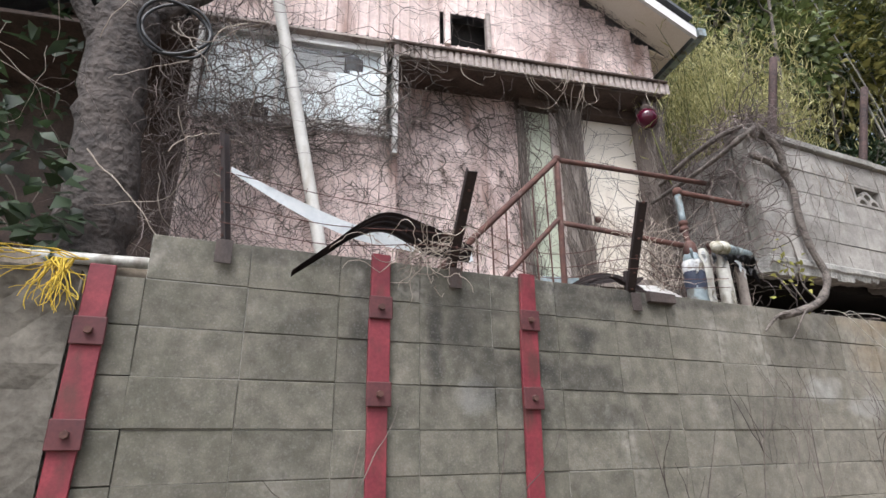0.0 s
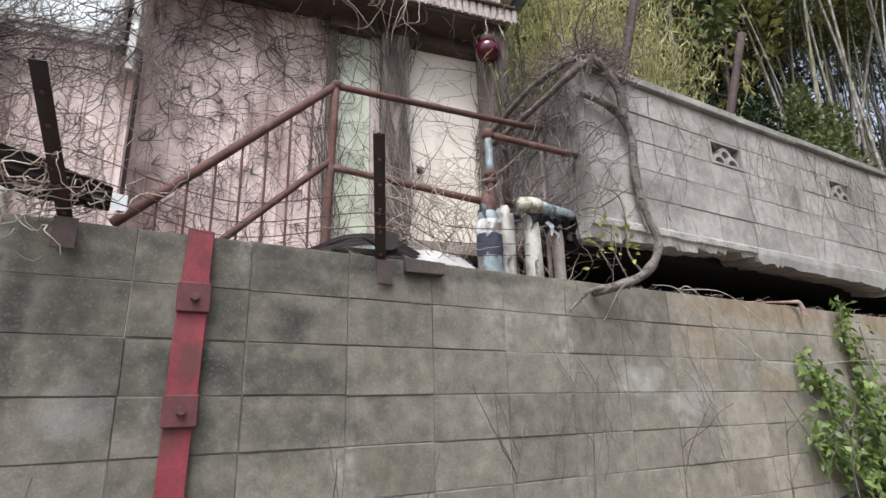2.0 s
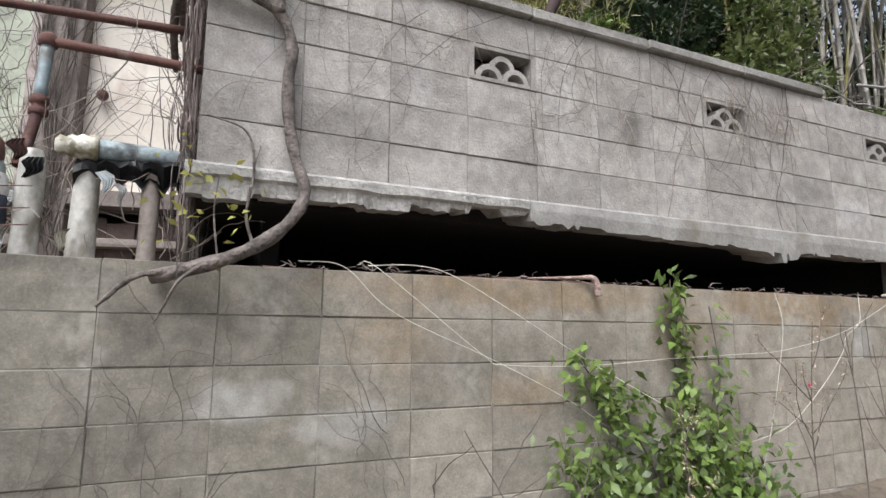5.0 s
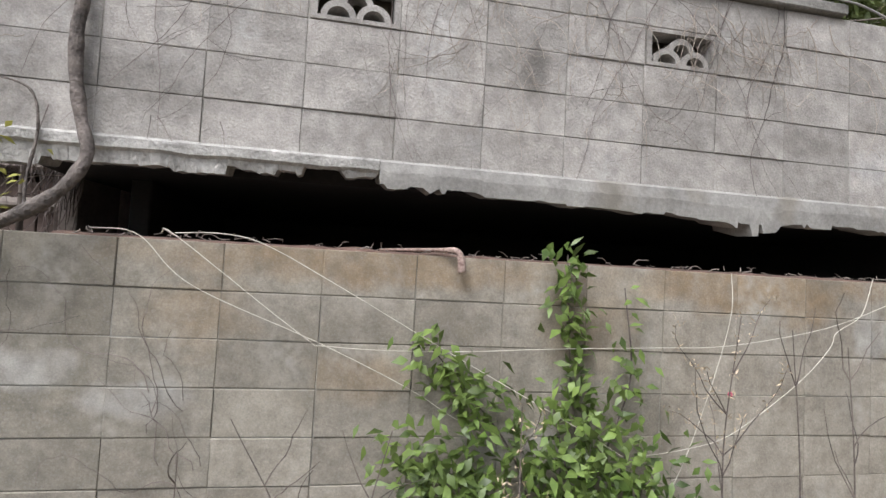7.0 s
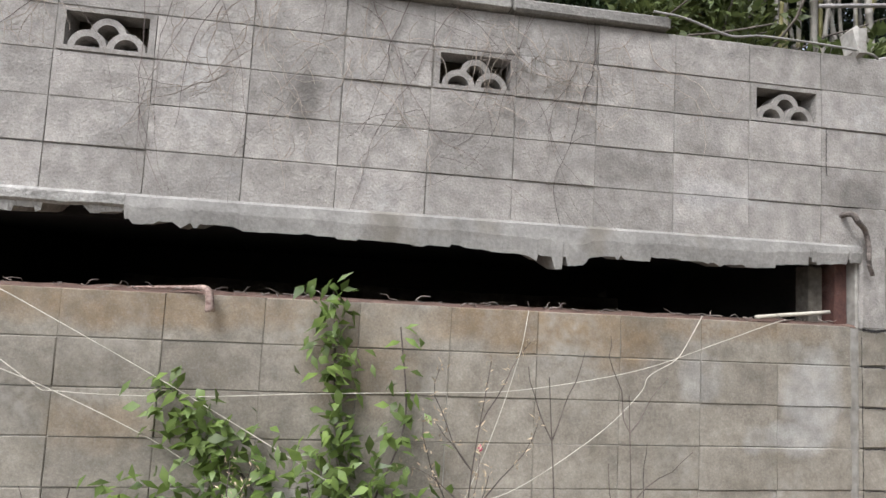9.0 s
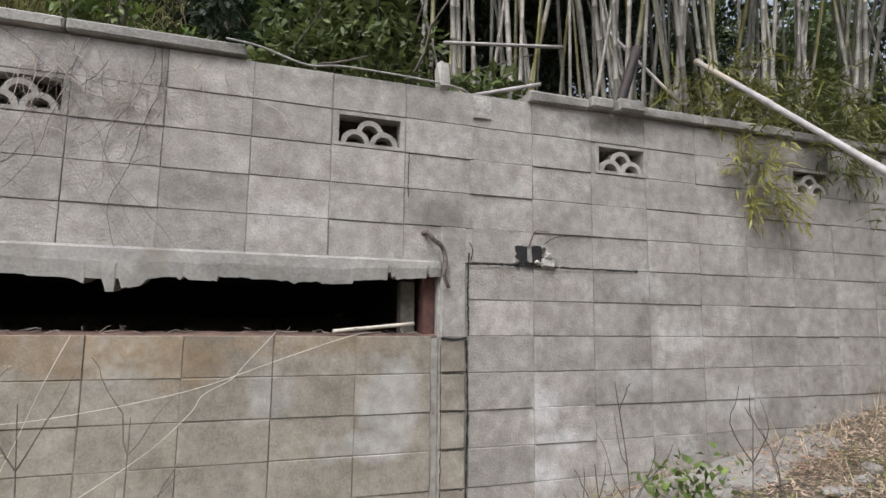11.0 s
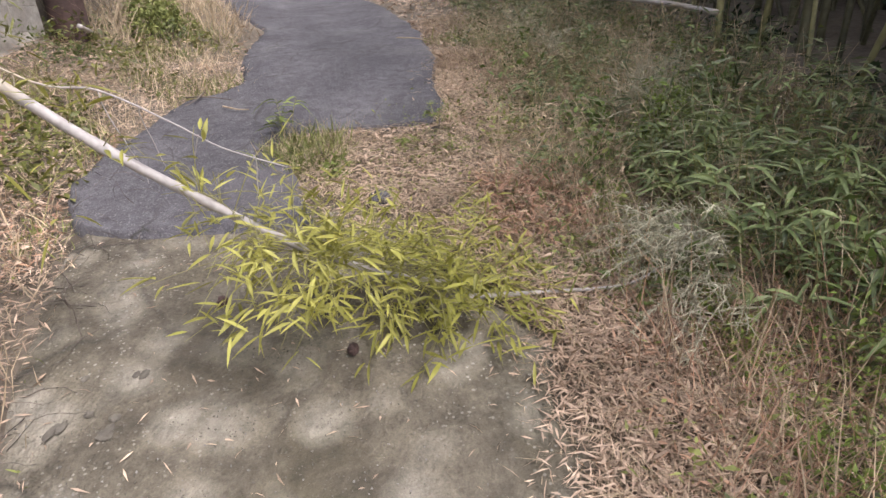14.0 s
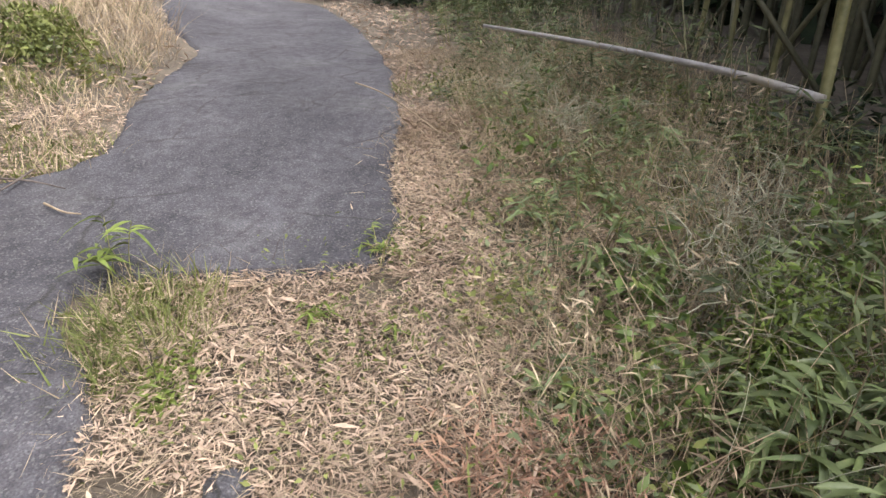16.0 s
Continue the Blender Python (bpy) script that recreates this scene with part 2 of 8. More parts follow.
M_RUST = mat("rusted_steel", (0.06, 0.028, 0.024), (0.135, 0.064, 0.05), 12, 90, 0.85, 0.5, 0.003,
             stain=(0.19, 0.13, 0.11), stain_at=(0.6, 0.75), stain_scale=(8, 8, 8))
M_BROWNIRON = mat("brown_iron", (0.045, 0.034, 0.031), (0.1, 0.076, 0.068), 12, 90, 0.8, 0.4, 0.003, stain=(0.11, 0.06, 0.045), stain_at=(0.6, 0.75), stain_scale=(8, 8, 8))
M_BLACKIRON = mat("black_iron", (0.014, 0.010, 0.010), (0.042, 0.026, 0.024), 14, 90, 0.7, 0.3, 0.002,
                  stain=(0.09, 0.04, 0.03), stain_at=(0.62, 0.75), stain_scale=(9, 9, 4))
M_SIDING = mat("pink_siding", (0.6, 0.47, 0.44), (0.82, 0.68, 0.64), 1.6, 60, 0.75, 0.25, 0.003, mottle=0.15,
               stain=(0.3, 0.19, 0.16), stain_at=(0.53, 0.68), stain_scale=(4, 4, 1.2))
M_CREAM = mat("cream_paint", (0.74, 0.67, 0.57), (0.85, 0.79, 0.7), 2.5, 60, 0.6, 0.12, 0.002,
              stain=(0.5, 0.4, 0.32), stain_at=(0.62, 0.75), stain_scale=(4, 4, 1.2))
M_GREENDOOR = mat("pale_green_paint", (0.42, 0.46, 0.35), (0.56, 0.59, 0.47), 2.5, 60, 0.6, 0.12, 0.002,
                  stain=(0.22, 0.2, 0.15), stain_at=(0.6, 0.75), stain_scale=(5, 5, 1.2))
M_WHITE = mat("weathered_white", (0.62, 0.6, 0.58), (0.82, 0.81, 0.79), 6, 60, 0.6, 0.2, 0.002,
              stain=(0.2, 0.15, 0.13), stain_at=(0.6, 0.72), stain_scale=(7, 7, 7))
M_PIPE = mat("plastic_pipe", (0.33, 0.315, 0.28), (0.54, 0.525, 0.48), 5, 50, 0.5, 0.15, 0.002, mottle=0.12,
             stain=(0.15, 0.13, 0.1), stain_at=(0.46, 0.62), stain_scale=(11, 11, 6))
M_WHITEPIPE = mat("white_plastic_pipe", (0.58, 0.56, 0.52), (0.74, 0.72, 0.68), 5, 50, 0.45, 0.1, 0.002, stain=(0.4, 0.36, 0.3), stain_at=(0.58, 0.75), stain_scale=(9, 9, 2))
M_BLUEPIPE = mat("blue_grey_pipe", (0.2, 0.25, 0.27), (0.36, 0.42, 0.44), 6, 50, 0.5, 0.15, 0.002,
                 stain=(0.12, 0.11, 0.09), stain_at=(0.5, 0.64), stain_scale=(12, 12, 9))
M_WRAPWHITE = mat("white_tape", (0.5, 0.5, 0.5), (0.76, 0.76, 0.76), 10, 60, 0.6, 0.5, 0.006, stain=(0.2, 0.16, 0.1), stain_at=(0.54, 0.66), stain_scale=(16, 16, 16))
M_WRAPNAVY = mat("navy_tape", (0.015, 0.02, 0.04), (0.045, 0.055, 0.09), 10, 60, 0.6, 0.4, 0.004)
M_BLACK = mat("black_rubber", (0.01, 0.01, 0.012), (0.03, 0.03, 0.033), 10, 60, 0.5, 0.3, 0.004)
M_LEDGE = mat("ledge_trim", (0.33, 0.27, 0.25), (0.52, 0.46, 0.42), 8, 60, 0.75, 0.2, 0.002,
              stain=(0.17, 0.11, 0.09), stain_at=(0.52, 0.7), stain_scale=(8, 8, 8))
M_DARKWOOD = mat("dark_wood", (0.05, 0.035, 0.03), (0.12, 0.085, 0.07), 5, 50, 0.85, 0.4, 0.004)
M_GREYWOOD = mat("grey_wood", (0.16, 0.13, 0.115), (0.3, 0.26, 0.23), 5, 50, 0.85, 0.4, 0.004)
M_ROOF = mat("roof_sheet", (0.06, 0.065, 0.075), (0.13, 0.135, 0.145), 5, 50, 0.7, 0.3, 0.003)
M_SOIL = mat("soil", (0.075, 0.06, 0.045), (0.17, 0.14, 0.105), 3, 25, 0.95, 0.8, 0.02)
M_REDSOIL = mat("red_dirt", (0.1, 0.058, 0.044), (0.19, 0.125, 0.1), 8, 40, 0.95, 0.8, 0.012)
M_PATH = mat("mossy_concrete", (0.085, 0.073, 0.053), (0.18, 0.158, 0.12), 2.2, 60, 0.93, 1.0, 0.014, mottle=0.32, bloom=(0.33, 0.305, 0.26), cobble=5.6, cracks=1.4,
             stain=(0.09, 0.078, 0.052), stain_at=(0.52, 0.68), stain_scale=(2.4, 2.4, 2.4))
M_ASPHALT = mat("asphalt", (0.055, 0.053, 0.062), (0.13, 0.125, 0.138), 1.6, 130, 0.9, 1.0, 0.012, mottle=0.3, speckle=0.26, cracks=2.0,
                stain=(0.17, 0.165, 0.165), stain_at=(0.55, 0.8), stain_scale=(1.2, 1.2, 1.2))
M_VINE = mat("dead_vine", (0.085, 0.066, 0.06), (0.24, 0.195, 0.18), 6, 60, 0.9, 0.3, 0.003, island=0.35)
M_TWIG = mat("grey_brown_twig", (0.06, 0.048, 0.042), (0.17, 0.14, 0.12), 6, 60, 0.9, 0.3, 0.003, island=0.35)
M_LAGDARK = mat("blue_grey_lagging", (0.16, 0.2, 0.21), (0.36, 0.42, 0.43), 9, 60, 0.6, 0.5, 0.006, stain=(0.03, 0.03, 0.03), stain_at=(0.5, 0.64), stain_scale=(12, 12, 12))
M_LAGEND = mat("yellowed_lagging", (0.3, 0.27, 0.18), (0.72, 0.7, 0.64), 12, 60, 0.7, 0.6, 0.01, stain=(0.14, 0.12, 0.05), stain_at=(0.5, 0.62), stain_scale=(14, 14, 14))
M_VINEPALE = mat("pale_dead_vine", (0.26, 0.21, 0.17), (0.46, 0.4, 0.34), 6, 60, 0.9, 0.3, 0.003, island=0.3)
M_TRUNKVINE = mat("vine_bark", (0.055, 0.046, 0.04), (0.225, 0.19, 0.168), 16, 60, 0.9, 1.0, 0.014)
M_BARK = mat("tree_bark", (0.06, 0.05, 0.042), (0.22, 0.19, 0.16), 4, 30, 0.9, 0.8, 0.01)
M_POST = mat("old_timber", (0.022, 0.013, 0.012), (0.085, 0.05, 0.045), 5, 40, 0.85, 0.6, 0.006)
M_CORD = mat("pale_cord", (0.42, 0.385, 0.32), (0.62, 0.58, 0.5), 9, 60, 0.8, 0.2, 0.001)
M_FEATHER = mat("straw_green_leaf", (0.34, 0.32, 0.13), (0.58, 0.54, 0.27), 1.5, 20, 0.6, 0, island=0.3, through_light=0.4)
M_YELLOW = mat("yellow_net", (0.5, 0.33, 0.03), (0.75, 0.55, 0.08), 9, 60, 0.8, 0.3, 0.002, island=0.3)
# dark leaf colour, lowered further to carry the shade inside the groves
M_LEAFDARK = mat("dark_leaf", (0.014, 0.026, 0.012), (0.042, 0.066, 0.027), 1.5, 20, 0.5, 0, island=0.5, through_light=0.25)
M_LEAFMID = mat("mid_leaf", (0.06, 0.085, 0.024), (0.15, 0.18, 0.06), 1.2, 20, 0.55, 0, island=0.45, through_light=0.3)
M_LEAFYELLOW = mat("yellow_green_leaf", (0.2, 0.19, 0.05), (0.42, 0.38, 0.13), 1.5, 20, 0.55, 0, island=0.35, through_light=0.35)
M_LEAFIVY = mat("ivy_leaf", (0.055, 0.095, 0.018), (0.18, 0.25, 0.06), 4, 20, 0.45, 0, island=0.45, through_light=0.25)
M_SASA = mat("sasa_leaf", (0.07, 0.095, 0.04), (0.2, 0.23, 0.11), 2, 20, 0.5, 0, island=0.5, through_light=0.25)
M_BAMLEAF = mat("bamboo_leaf", (0.075, 0.09, 0.02), (0.2, 0.2, 0.055), 1.5, 20, 0.5, 0, island=0.45, through_light=0.3)
M_FRESH = mat("fresh_bamboo_leaf", (0.235, 0.235, 0.045), (0.47, 0.45, 0.125), 2, 20, 0.5, 0, island=0.3, through_light=0.35)
M_OLIVETWIG = mat("olive_twig", (0.17, 0.16, 0.05), (0.33, 0.31, 0.13), 3, 30, 0.6, 0.1, 0.002, island=0.3)
M_BROADSASA = mat("broad_bamboo_leaf", (0.09, 0.13, 0.045), (0.25, 0.3, 0.125), 5, 30, 0.42, 0.1, 0.002, island=0.45, through_light=0.22)
M_FERNGREEN = mat("fern_green", (0.1, 0.15, 0.025), (0.25, 0.31, 0.07), 3, 30, 0.6, 0, island=0.4, through_light=0.25)
M_FEATHERGREY = mat("grey_green_dry_stem", (0.3, 0.29, 0.2), (0.52, 0.5, 0.38), 5, 40, 0.85, 0, island=0.3)
M_DRY = mat("dry_leaf", (0.26, 0.18, 0.125), (0.62, 0.475, 0.36), 1.3, 20, 0.8, 0, island=0.33)
M_STRAW = mat("dry_grass", (0.28, 0.21, 0.135), (0.58, 0.47, 0.325), 1.3, 20, 0.85, 0, island=0.4)
M_REDFERN = mat("reddish_dry_fern", (0.22, 0.12, 0.08), (0.45, 0.28, 0.185), 2, 20, 0.85, 0, island=0.4)
M_GRASS = mat("green_grass", (0.11, 0.135, 0.035), (0.27, 0.29, 0.09), 2, 20, 0.7, 0, island=0.4, through_light=0.2)
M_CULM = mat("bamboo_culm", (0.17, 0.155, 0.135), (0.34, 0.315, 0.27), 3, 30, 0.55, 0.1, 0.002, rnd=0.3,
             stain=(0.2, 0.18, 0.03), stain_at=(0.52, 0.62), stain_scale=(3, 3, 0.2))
# darker copy of the culm colour, with the grove's shade put into it
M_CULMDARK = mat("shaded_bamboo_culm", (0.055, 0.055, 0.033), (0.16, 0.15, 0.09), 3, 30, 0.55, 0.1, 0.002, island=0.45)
M_CULMOLIVE = mat("olive_bamboo_culm", (0.12, 0.115, 0.05), (0.27, 0.25, 0.12), 3, 30, 0.5, 0.1, 0.002, rnd=0.3)
M_CULMFALLEN = mat("straw_bamboo_culm", (0.29, 0.265, 0.255), (0.47, 0.44, 0.43), 14, 60, 0.55, 0.2, 0.002,
                   stain=(0.42, 0.34, 0.19), stain_at=(0.6, 0.78), stain_scale=(1.5, 1.5, 1.5))
M_STONE = mat("pale_stone", (0.3, 0.28, 0.25), (0.5, 0.48, 0.44), 6, 50, 0.9, 0.6, 0.006)
M_PINK = mat("pink_petal", (0.45, 0.05, 0.12), (0.6, 0.12, 0.2), 6, 50, 0.7, 0)


def plain(name, colour, rough, transmission=0.0, metal=0.0):
    m = bpy.data.materials.new(name)
    m.use_nodes = True
    b = m.node_tree.nodes["Principled BSDF"]
    b.inputs["Base Color"].default_value = (*colour, 1)
    b.inputs["Roughness"].default_value, b.inputs["Transmission Weight"].default_value = rough, transmission
    b.inputs["Metallic"].default_value = metal
    return m


M_GLASS = plain("window_glass", (0.96, 0.98, 0.98), 0.04, 1.0)
M_GLOBE = plain("red_globe_glass", (0.07, 0.006, 0.02), 0.1)
M_FOIL = mat("pale_film", (0.78, 0.83, 0.84), (0.92, 0.95, 0.95), 3, 30, 0.35, 0.4, 0.01)
# near-black colour painted in for the unlit depth of hollows, openings and cracks
M_PAINTSHADE = mat("painted_shade", (0.012, 0.011, 0.011), (0.03, 0.027, 0.025), 4, 40, 0.95, 0.3)


# ---- building helpers ----
def thing(name, label, category, at=(0, 0, 0), group="", kind=""):
    ob = new(name)
    ob.location = at
    return tagged(ob, label, category, group, kind)


def link(name, mesh, parent=None, label=""):
    ob = new(name, mesh)
    if parent is not None:
        ob.parent = parent
        if parent.parent is None and parent.type == "EMPTY":
            ob.matrix_parent_inverse = Matrix.Translation(parent.location).inverted()
    return tagged(ob, label)


def part(name, bm, material, parent=None, label="", smooth=False):
    mesh = bpy.data.meshes.new(name)
    if smooth:
        for f in bm.faces:
            f.smooth = True
    bm.to_mesh(mesh)
    bm.free()
    mesh.materials.append(material)
    return link(name, mesh, parent, label)


def raw(name, verts, faces, material, parent=None, label="", smooth=False):
    """One mesh object out of vertex and face arrays of one face size."""
    verts, faces = np.asarray(verts, np.float32), np.asarray(faces, np.int32)
    mesh = bpy.data.meshes.new(name)
    mesh.vertices.add(len(verts))
    mesh.vertices.foreach_set("co", verts.ravel())
    k = faces.shape[1]
    mesh.loops.add(faces.size)
    mesh.loops.foreach_set("vertex_index", faces.ravel())
    mesh.polygons.add(len(faces))
    mesh.polygons.foreach_set("loop_start", np.arange(0, faces.size, k, dtype=np.int32))
    mesh.polygons.foreach_set("loop_total", np.full(len(faces), k, np.int32))
    mesh.update(calc_edges=True)
    mesh.validate()
    if smooth:
        mesh.polygons.foreach_set("use_smooth", np.ones(len(mesh.polygons), bool))
    mesh.materials.append(material)
    return link(name, mesh, parent, label)


def box(bm, lo, hi, bevel=0.0, jitter=0.0, m=None):
    r = bmesh.ops.create_cube(bm, size=1.0)
    vs = r["verts"]
    c, s = [(a + b) / 2 for a, b in zip(lo, hi)], [b - a for a, b in zip(lo, hi)]
    for v in vs:
        v.co = Vector([c[k] + v.co[k] * s[k] for k in range(3)])
    if bevel:
        es = list({e for v in vs for e in v.link_edges})
        out = bmesh.ops.bevel(bm, geom=es, offset=bevel, segments=1, affect="EDGES")
        vs = list({v for f in out["faces"] for v in f.verts})
    for v in vs:
        if jitter:
            v.co += Vector((random.uniform(-jitter, jitter), random.uniform(-jitter, jitter), random.uniform(-jitter, jitter)))
        if m:
            v.co = m @ v.co
    return vs


def boxed(name, lo, hi, material, parent=None, label="", bevel=0.006, jitter=0.0, m=None):
    bm = bmesh.new()
    box(bm, lo, hi, bevel, jitter, m)
    return part(name, bm, material, parent, label)


def tube_arrays(lines, sides=5):
    """Tubes along polylines: each (points, first radius, last radius or radii)."""
    verts, faces, base = [], [], 0
    ang = np.linspace(0, 2 * np.pi, sides, endpoint=False)
    ca, sa = np.cos(ang)[None, :, None], np.sin(ang)[None, :, None]
    for pts, r0, r1 in lines:
        p = np.asarray(pts, float)
        k = len(p)
        d = np.gradient(p, axis=0)
        d /= np.linalg.norm(d, axis=1, keepdims=True) + 1e-9
        ref = np.array([0.31, 0.87, 0.38]) if abs(d[0] @ [0.31, 0.87, 0.38]) < 0.9 else np.array([1.0, 0, 0])
        a = np.cross(d, ref)
        a /= np.linalg.norm(a, axis=1, keepdims=True) + 1e-9
        b = np.cross(d, a)
        r = np.linspace(r0, r1, k) if np.ndim(r1) == 0 else np.asarray(r1)
        ring = p[:, None] + r[:, None, None] * (ca * a[:, None] + sa * b[:, None])
        verts.append(ring.reshape(-1, 3))
        i = np.arange(k - 1)[:, None] * sides
        j = np.arange(sides)[None]
        q = np.stack([i + j, i + (j + 1) % sides, i + sides + (j + 1) % sides, i + sides + j], -1).reshape(-1, 4) + base
        faces.append(q)
        base += k * sides
    return np.concatenate(verts), np.concatenate(faces)


def tubes(name, lines, material, parent=None, label="", sides=5, caps=False):
    v, f = tube_arrays(lines, sides)
    ob = raw(name, v, f, material, parent, label, smooth=True)
    if caps:
        bm = bmesh.new()
        bm.from_mesh(ob.data)
        bmesh.ops.holes_fill(bm, edges=[e for e in bm.edges if e.is_boundary], sides=0)
        bm.to_mesh(ob.data)
        bm.free()
    return ob


def rod(name, a, b, r, material, parent=None, label="", sides=12, steps=6):
    return tubes(name, [(np.linspace(a, b, steps), r, r)], material, parent, label, sides, True)


def leaf_arrays(p, d, up, length, width, curl=0.15):
    """Folded blades, two triangles each, at p along d."""
    d = d / (np.linalg.norm(d, axis=1, keepdims=True) + 1e-9)
    side = np.cross(d, up)
    side /= np.linalg.norm(side, axis=1, keepdims=True) + 1e-9
    nrm = np.cross(side, d)
    length, width = np.asarray(length)[:, None], np.asarray(width)[:, None]
    mid = p + d * length * 0.42
    a = mid + side * width * 0.5 + nrm * width * curl
    b = mid - side * width * 0.5 + nrm * width * curl
    tip = p + d * length - nrm * length * curl * 0.8
    n = len(p)
    v = np.stack([p, a, tip, b], 1).reshape(-1, 3)
    i = np.arange(n)[:, None] * 4
    f = np.concatenate([i + [[0, 1, 3]], i + [[1, 2, 3]]])
    return v, f


def leaves(name, p, d, length, width, material, parent=None, label="", up=None, curl=0.15):
    n = len(p)
    if up is None:
        up = RNG.normal(size=(n, 3)) * 0.6 + [0, 0, 1]
    v, f = leaf_arrays(np.asarray(p), np.asarray(d), up, length, width, curl)
    return raw(name, v, f, material, parent, label)


def blade_arrays(p, d, length, width, droop=0.35, fold=0.25):
    """Long curved leaf blades with a fold along the midrib, eight faces each."""
    p, d = np.asarray(p, float), np.asarray(d, float)
    d = d / (np.linalg.norm(d, axis=1, keepdims=True) + 1e-9)
    side = np.cross(d, [0.03, 0.05, 1.0]) + RNG.normal(size=d.shape) * 0.3
    side -= d * np.sum(side * d, axis=1, keepdims=True)
    side /= np.linalg.norm(side, axis=1, keepdims=True) + 1e-9
    nrm = np.cross(side, d)
    nrm *= np.sign(nrm[:, 2:3] + 1e-9)
    length, width = np.asarray(length)[:, None], np.asarray(width)[:, None]
    sag = np.asarray(droop) * RNG.uniform(0.4, 1.4, (len(p), 1))
    rings = []
    for u, w in ((0.0, 0.18), (0.2, 0.85), (0.45, 1.0), (0.75, 0.62), (1.0, 0.04)):
        c = p + d * length * u + np.array([0, 0, -1.0]) * length * sag * u * u
        edge, lift = side * width * 0.5 * w, nrm * width * fold * w
        rings.append(np.stack([c + edge + lift, c, c - edge + lift], 1))
    v = np.stack(rings, 1).reshape(-1, 3)
    quads = [(3 * r + c, 3 * r + c + 1, 3 * r + c + 4, 3 * r + c + 3) for r in range(4) for c in range(2)]
    f = (np.arange(len(p))[:, None, None] * 15 + np.array(quads)[None]).reshape(-1, 4)
    return v, f


def blades_of(name, p, d, length, width, material, parent=None, label="", droop=0.35):
    v, f = blade_arrays(p, d, length, width, droop)
    return raw(name, v, f, material, parent, label, smooth=True)


RNG = np.random.default_rng(7)


def wiggle(p0, d0, n, step, turn, pull=(0, 0, 0), plane=None):
    """A wandering line; plane: a point and normal that it keeps near."""
    p, d, out = np.array(p0, float), np.array(d0, float), [np.array(p0, float)]
    for _ in range(n):
        d = d + RNG.normal(size=3) * turn + np.array(pull)
        if plane is not None:
            d = d - plane * (d @ plane) * 0.9
        d /= np.linalg.norm(d) + 1e-9
        p = p + d * step
        out.append(p.copy())
    return np.array(out)


def smooth_line(keys, n=40):
    """A Catmull-Rom curve through a few points."""
    k = [np.array(q, float) for q in keys]
    k = [2 * k[0] - k[1]] + k + [2 * k[-1] - k[-2]]
    out, seg = [], max(2, n // (len(k) - 3))
    for i in range(1, len(k) - 2):
        for t in np.linspace(0, 1, seg, endpoint=False):
            a, b, c, d = k[i - 1:i + 3]
            out.append(0.5 * (2 * b + (c - a) * t + (2 * a - 5 * b + 4 * c - d) * t * t + (3 * b - a - 3 * c + d) * t ** 3))
    out.append(k[-2])
    return np.array(out)


# ---- ground ----
GX = [-400, -12, -5, 0.9, 4.7, 6.5, 9.1, 11, 12.5, 13.3, 15.2, 17.1, 20, 26, 34, 42, 60, 400]
GZ = [-4, -1.6, -0.7, 0.2, 0.8, 1.0, 1.12, 1.44, 1.70, 1.87, 2.2, 2.37, 2.7, 3.2, 4.2, 9.5, 18, 30]


def lane(x, y):
    x, y = np.asarray(x, float), np.asarray(y, float)
    z = np.interp(x, GX, GZ)
    z = z + np.interp(y, [-60, -12, -4, -1.5, 1.2, 2.5], [3, 0.9, 0.3, 0.0, 0.0, 0.3])
    return z


def height(x, y):
    x, y = np.asarray(x, float), np.asarray(y, float)
    z = lane(x, np.minimum(y, 2.5))
    left = np.interp(y, [2.6, 2.7, 9, 30, 120], [0, 1, 1, 1, 1])
    tl = np.interp(y, [2.7, 9, 30, 120, 400], [2.52, 2.6, 6.5, 14, 16])
    tr = np.interp(y, [2.7, 5.2, 5.4, 9, 30, 120, 400], [2.52, 2.52, 3.9, 4.4, 10, 18, 20])
    tf = np.interp(y, [2.7, 6, 30, 120, 400], [3.92, 4.3, 10, 18, 20])
    a = np.clip((x - 4.65) / 0.1, 0, 1)
    b = np.clip((x - 9.72) / 0.08, 0, 1)
    top = tl * (1 - a) + a * (tr * (1 - b) + tf * b)
    e = np.clip((x - 15.6) / 3.0, 0, 1)
    up = top * (1 - e) + e * (z + np.clip(y - 3.0, 0, 100) * 0.22)
    return z * (1 - left) + up * left


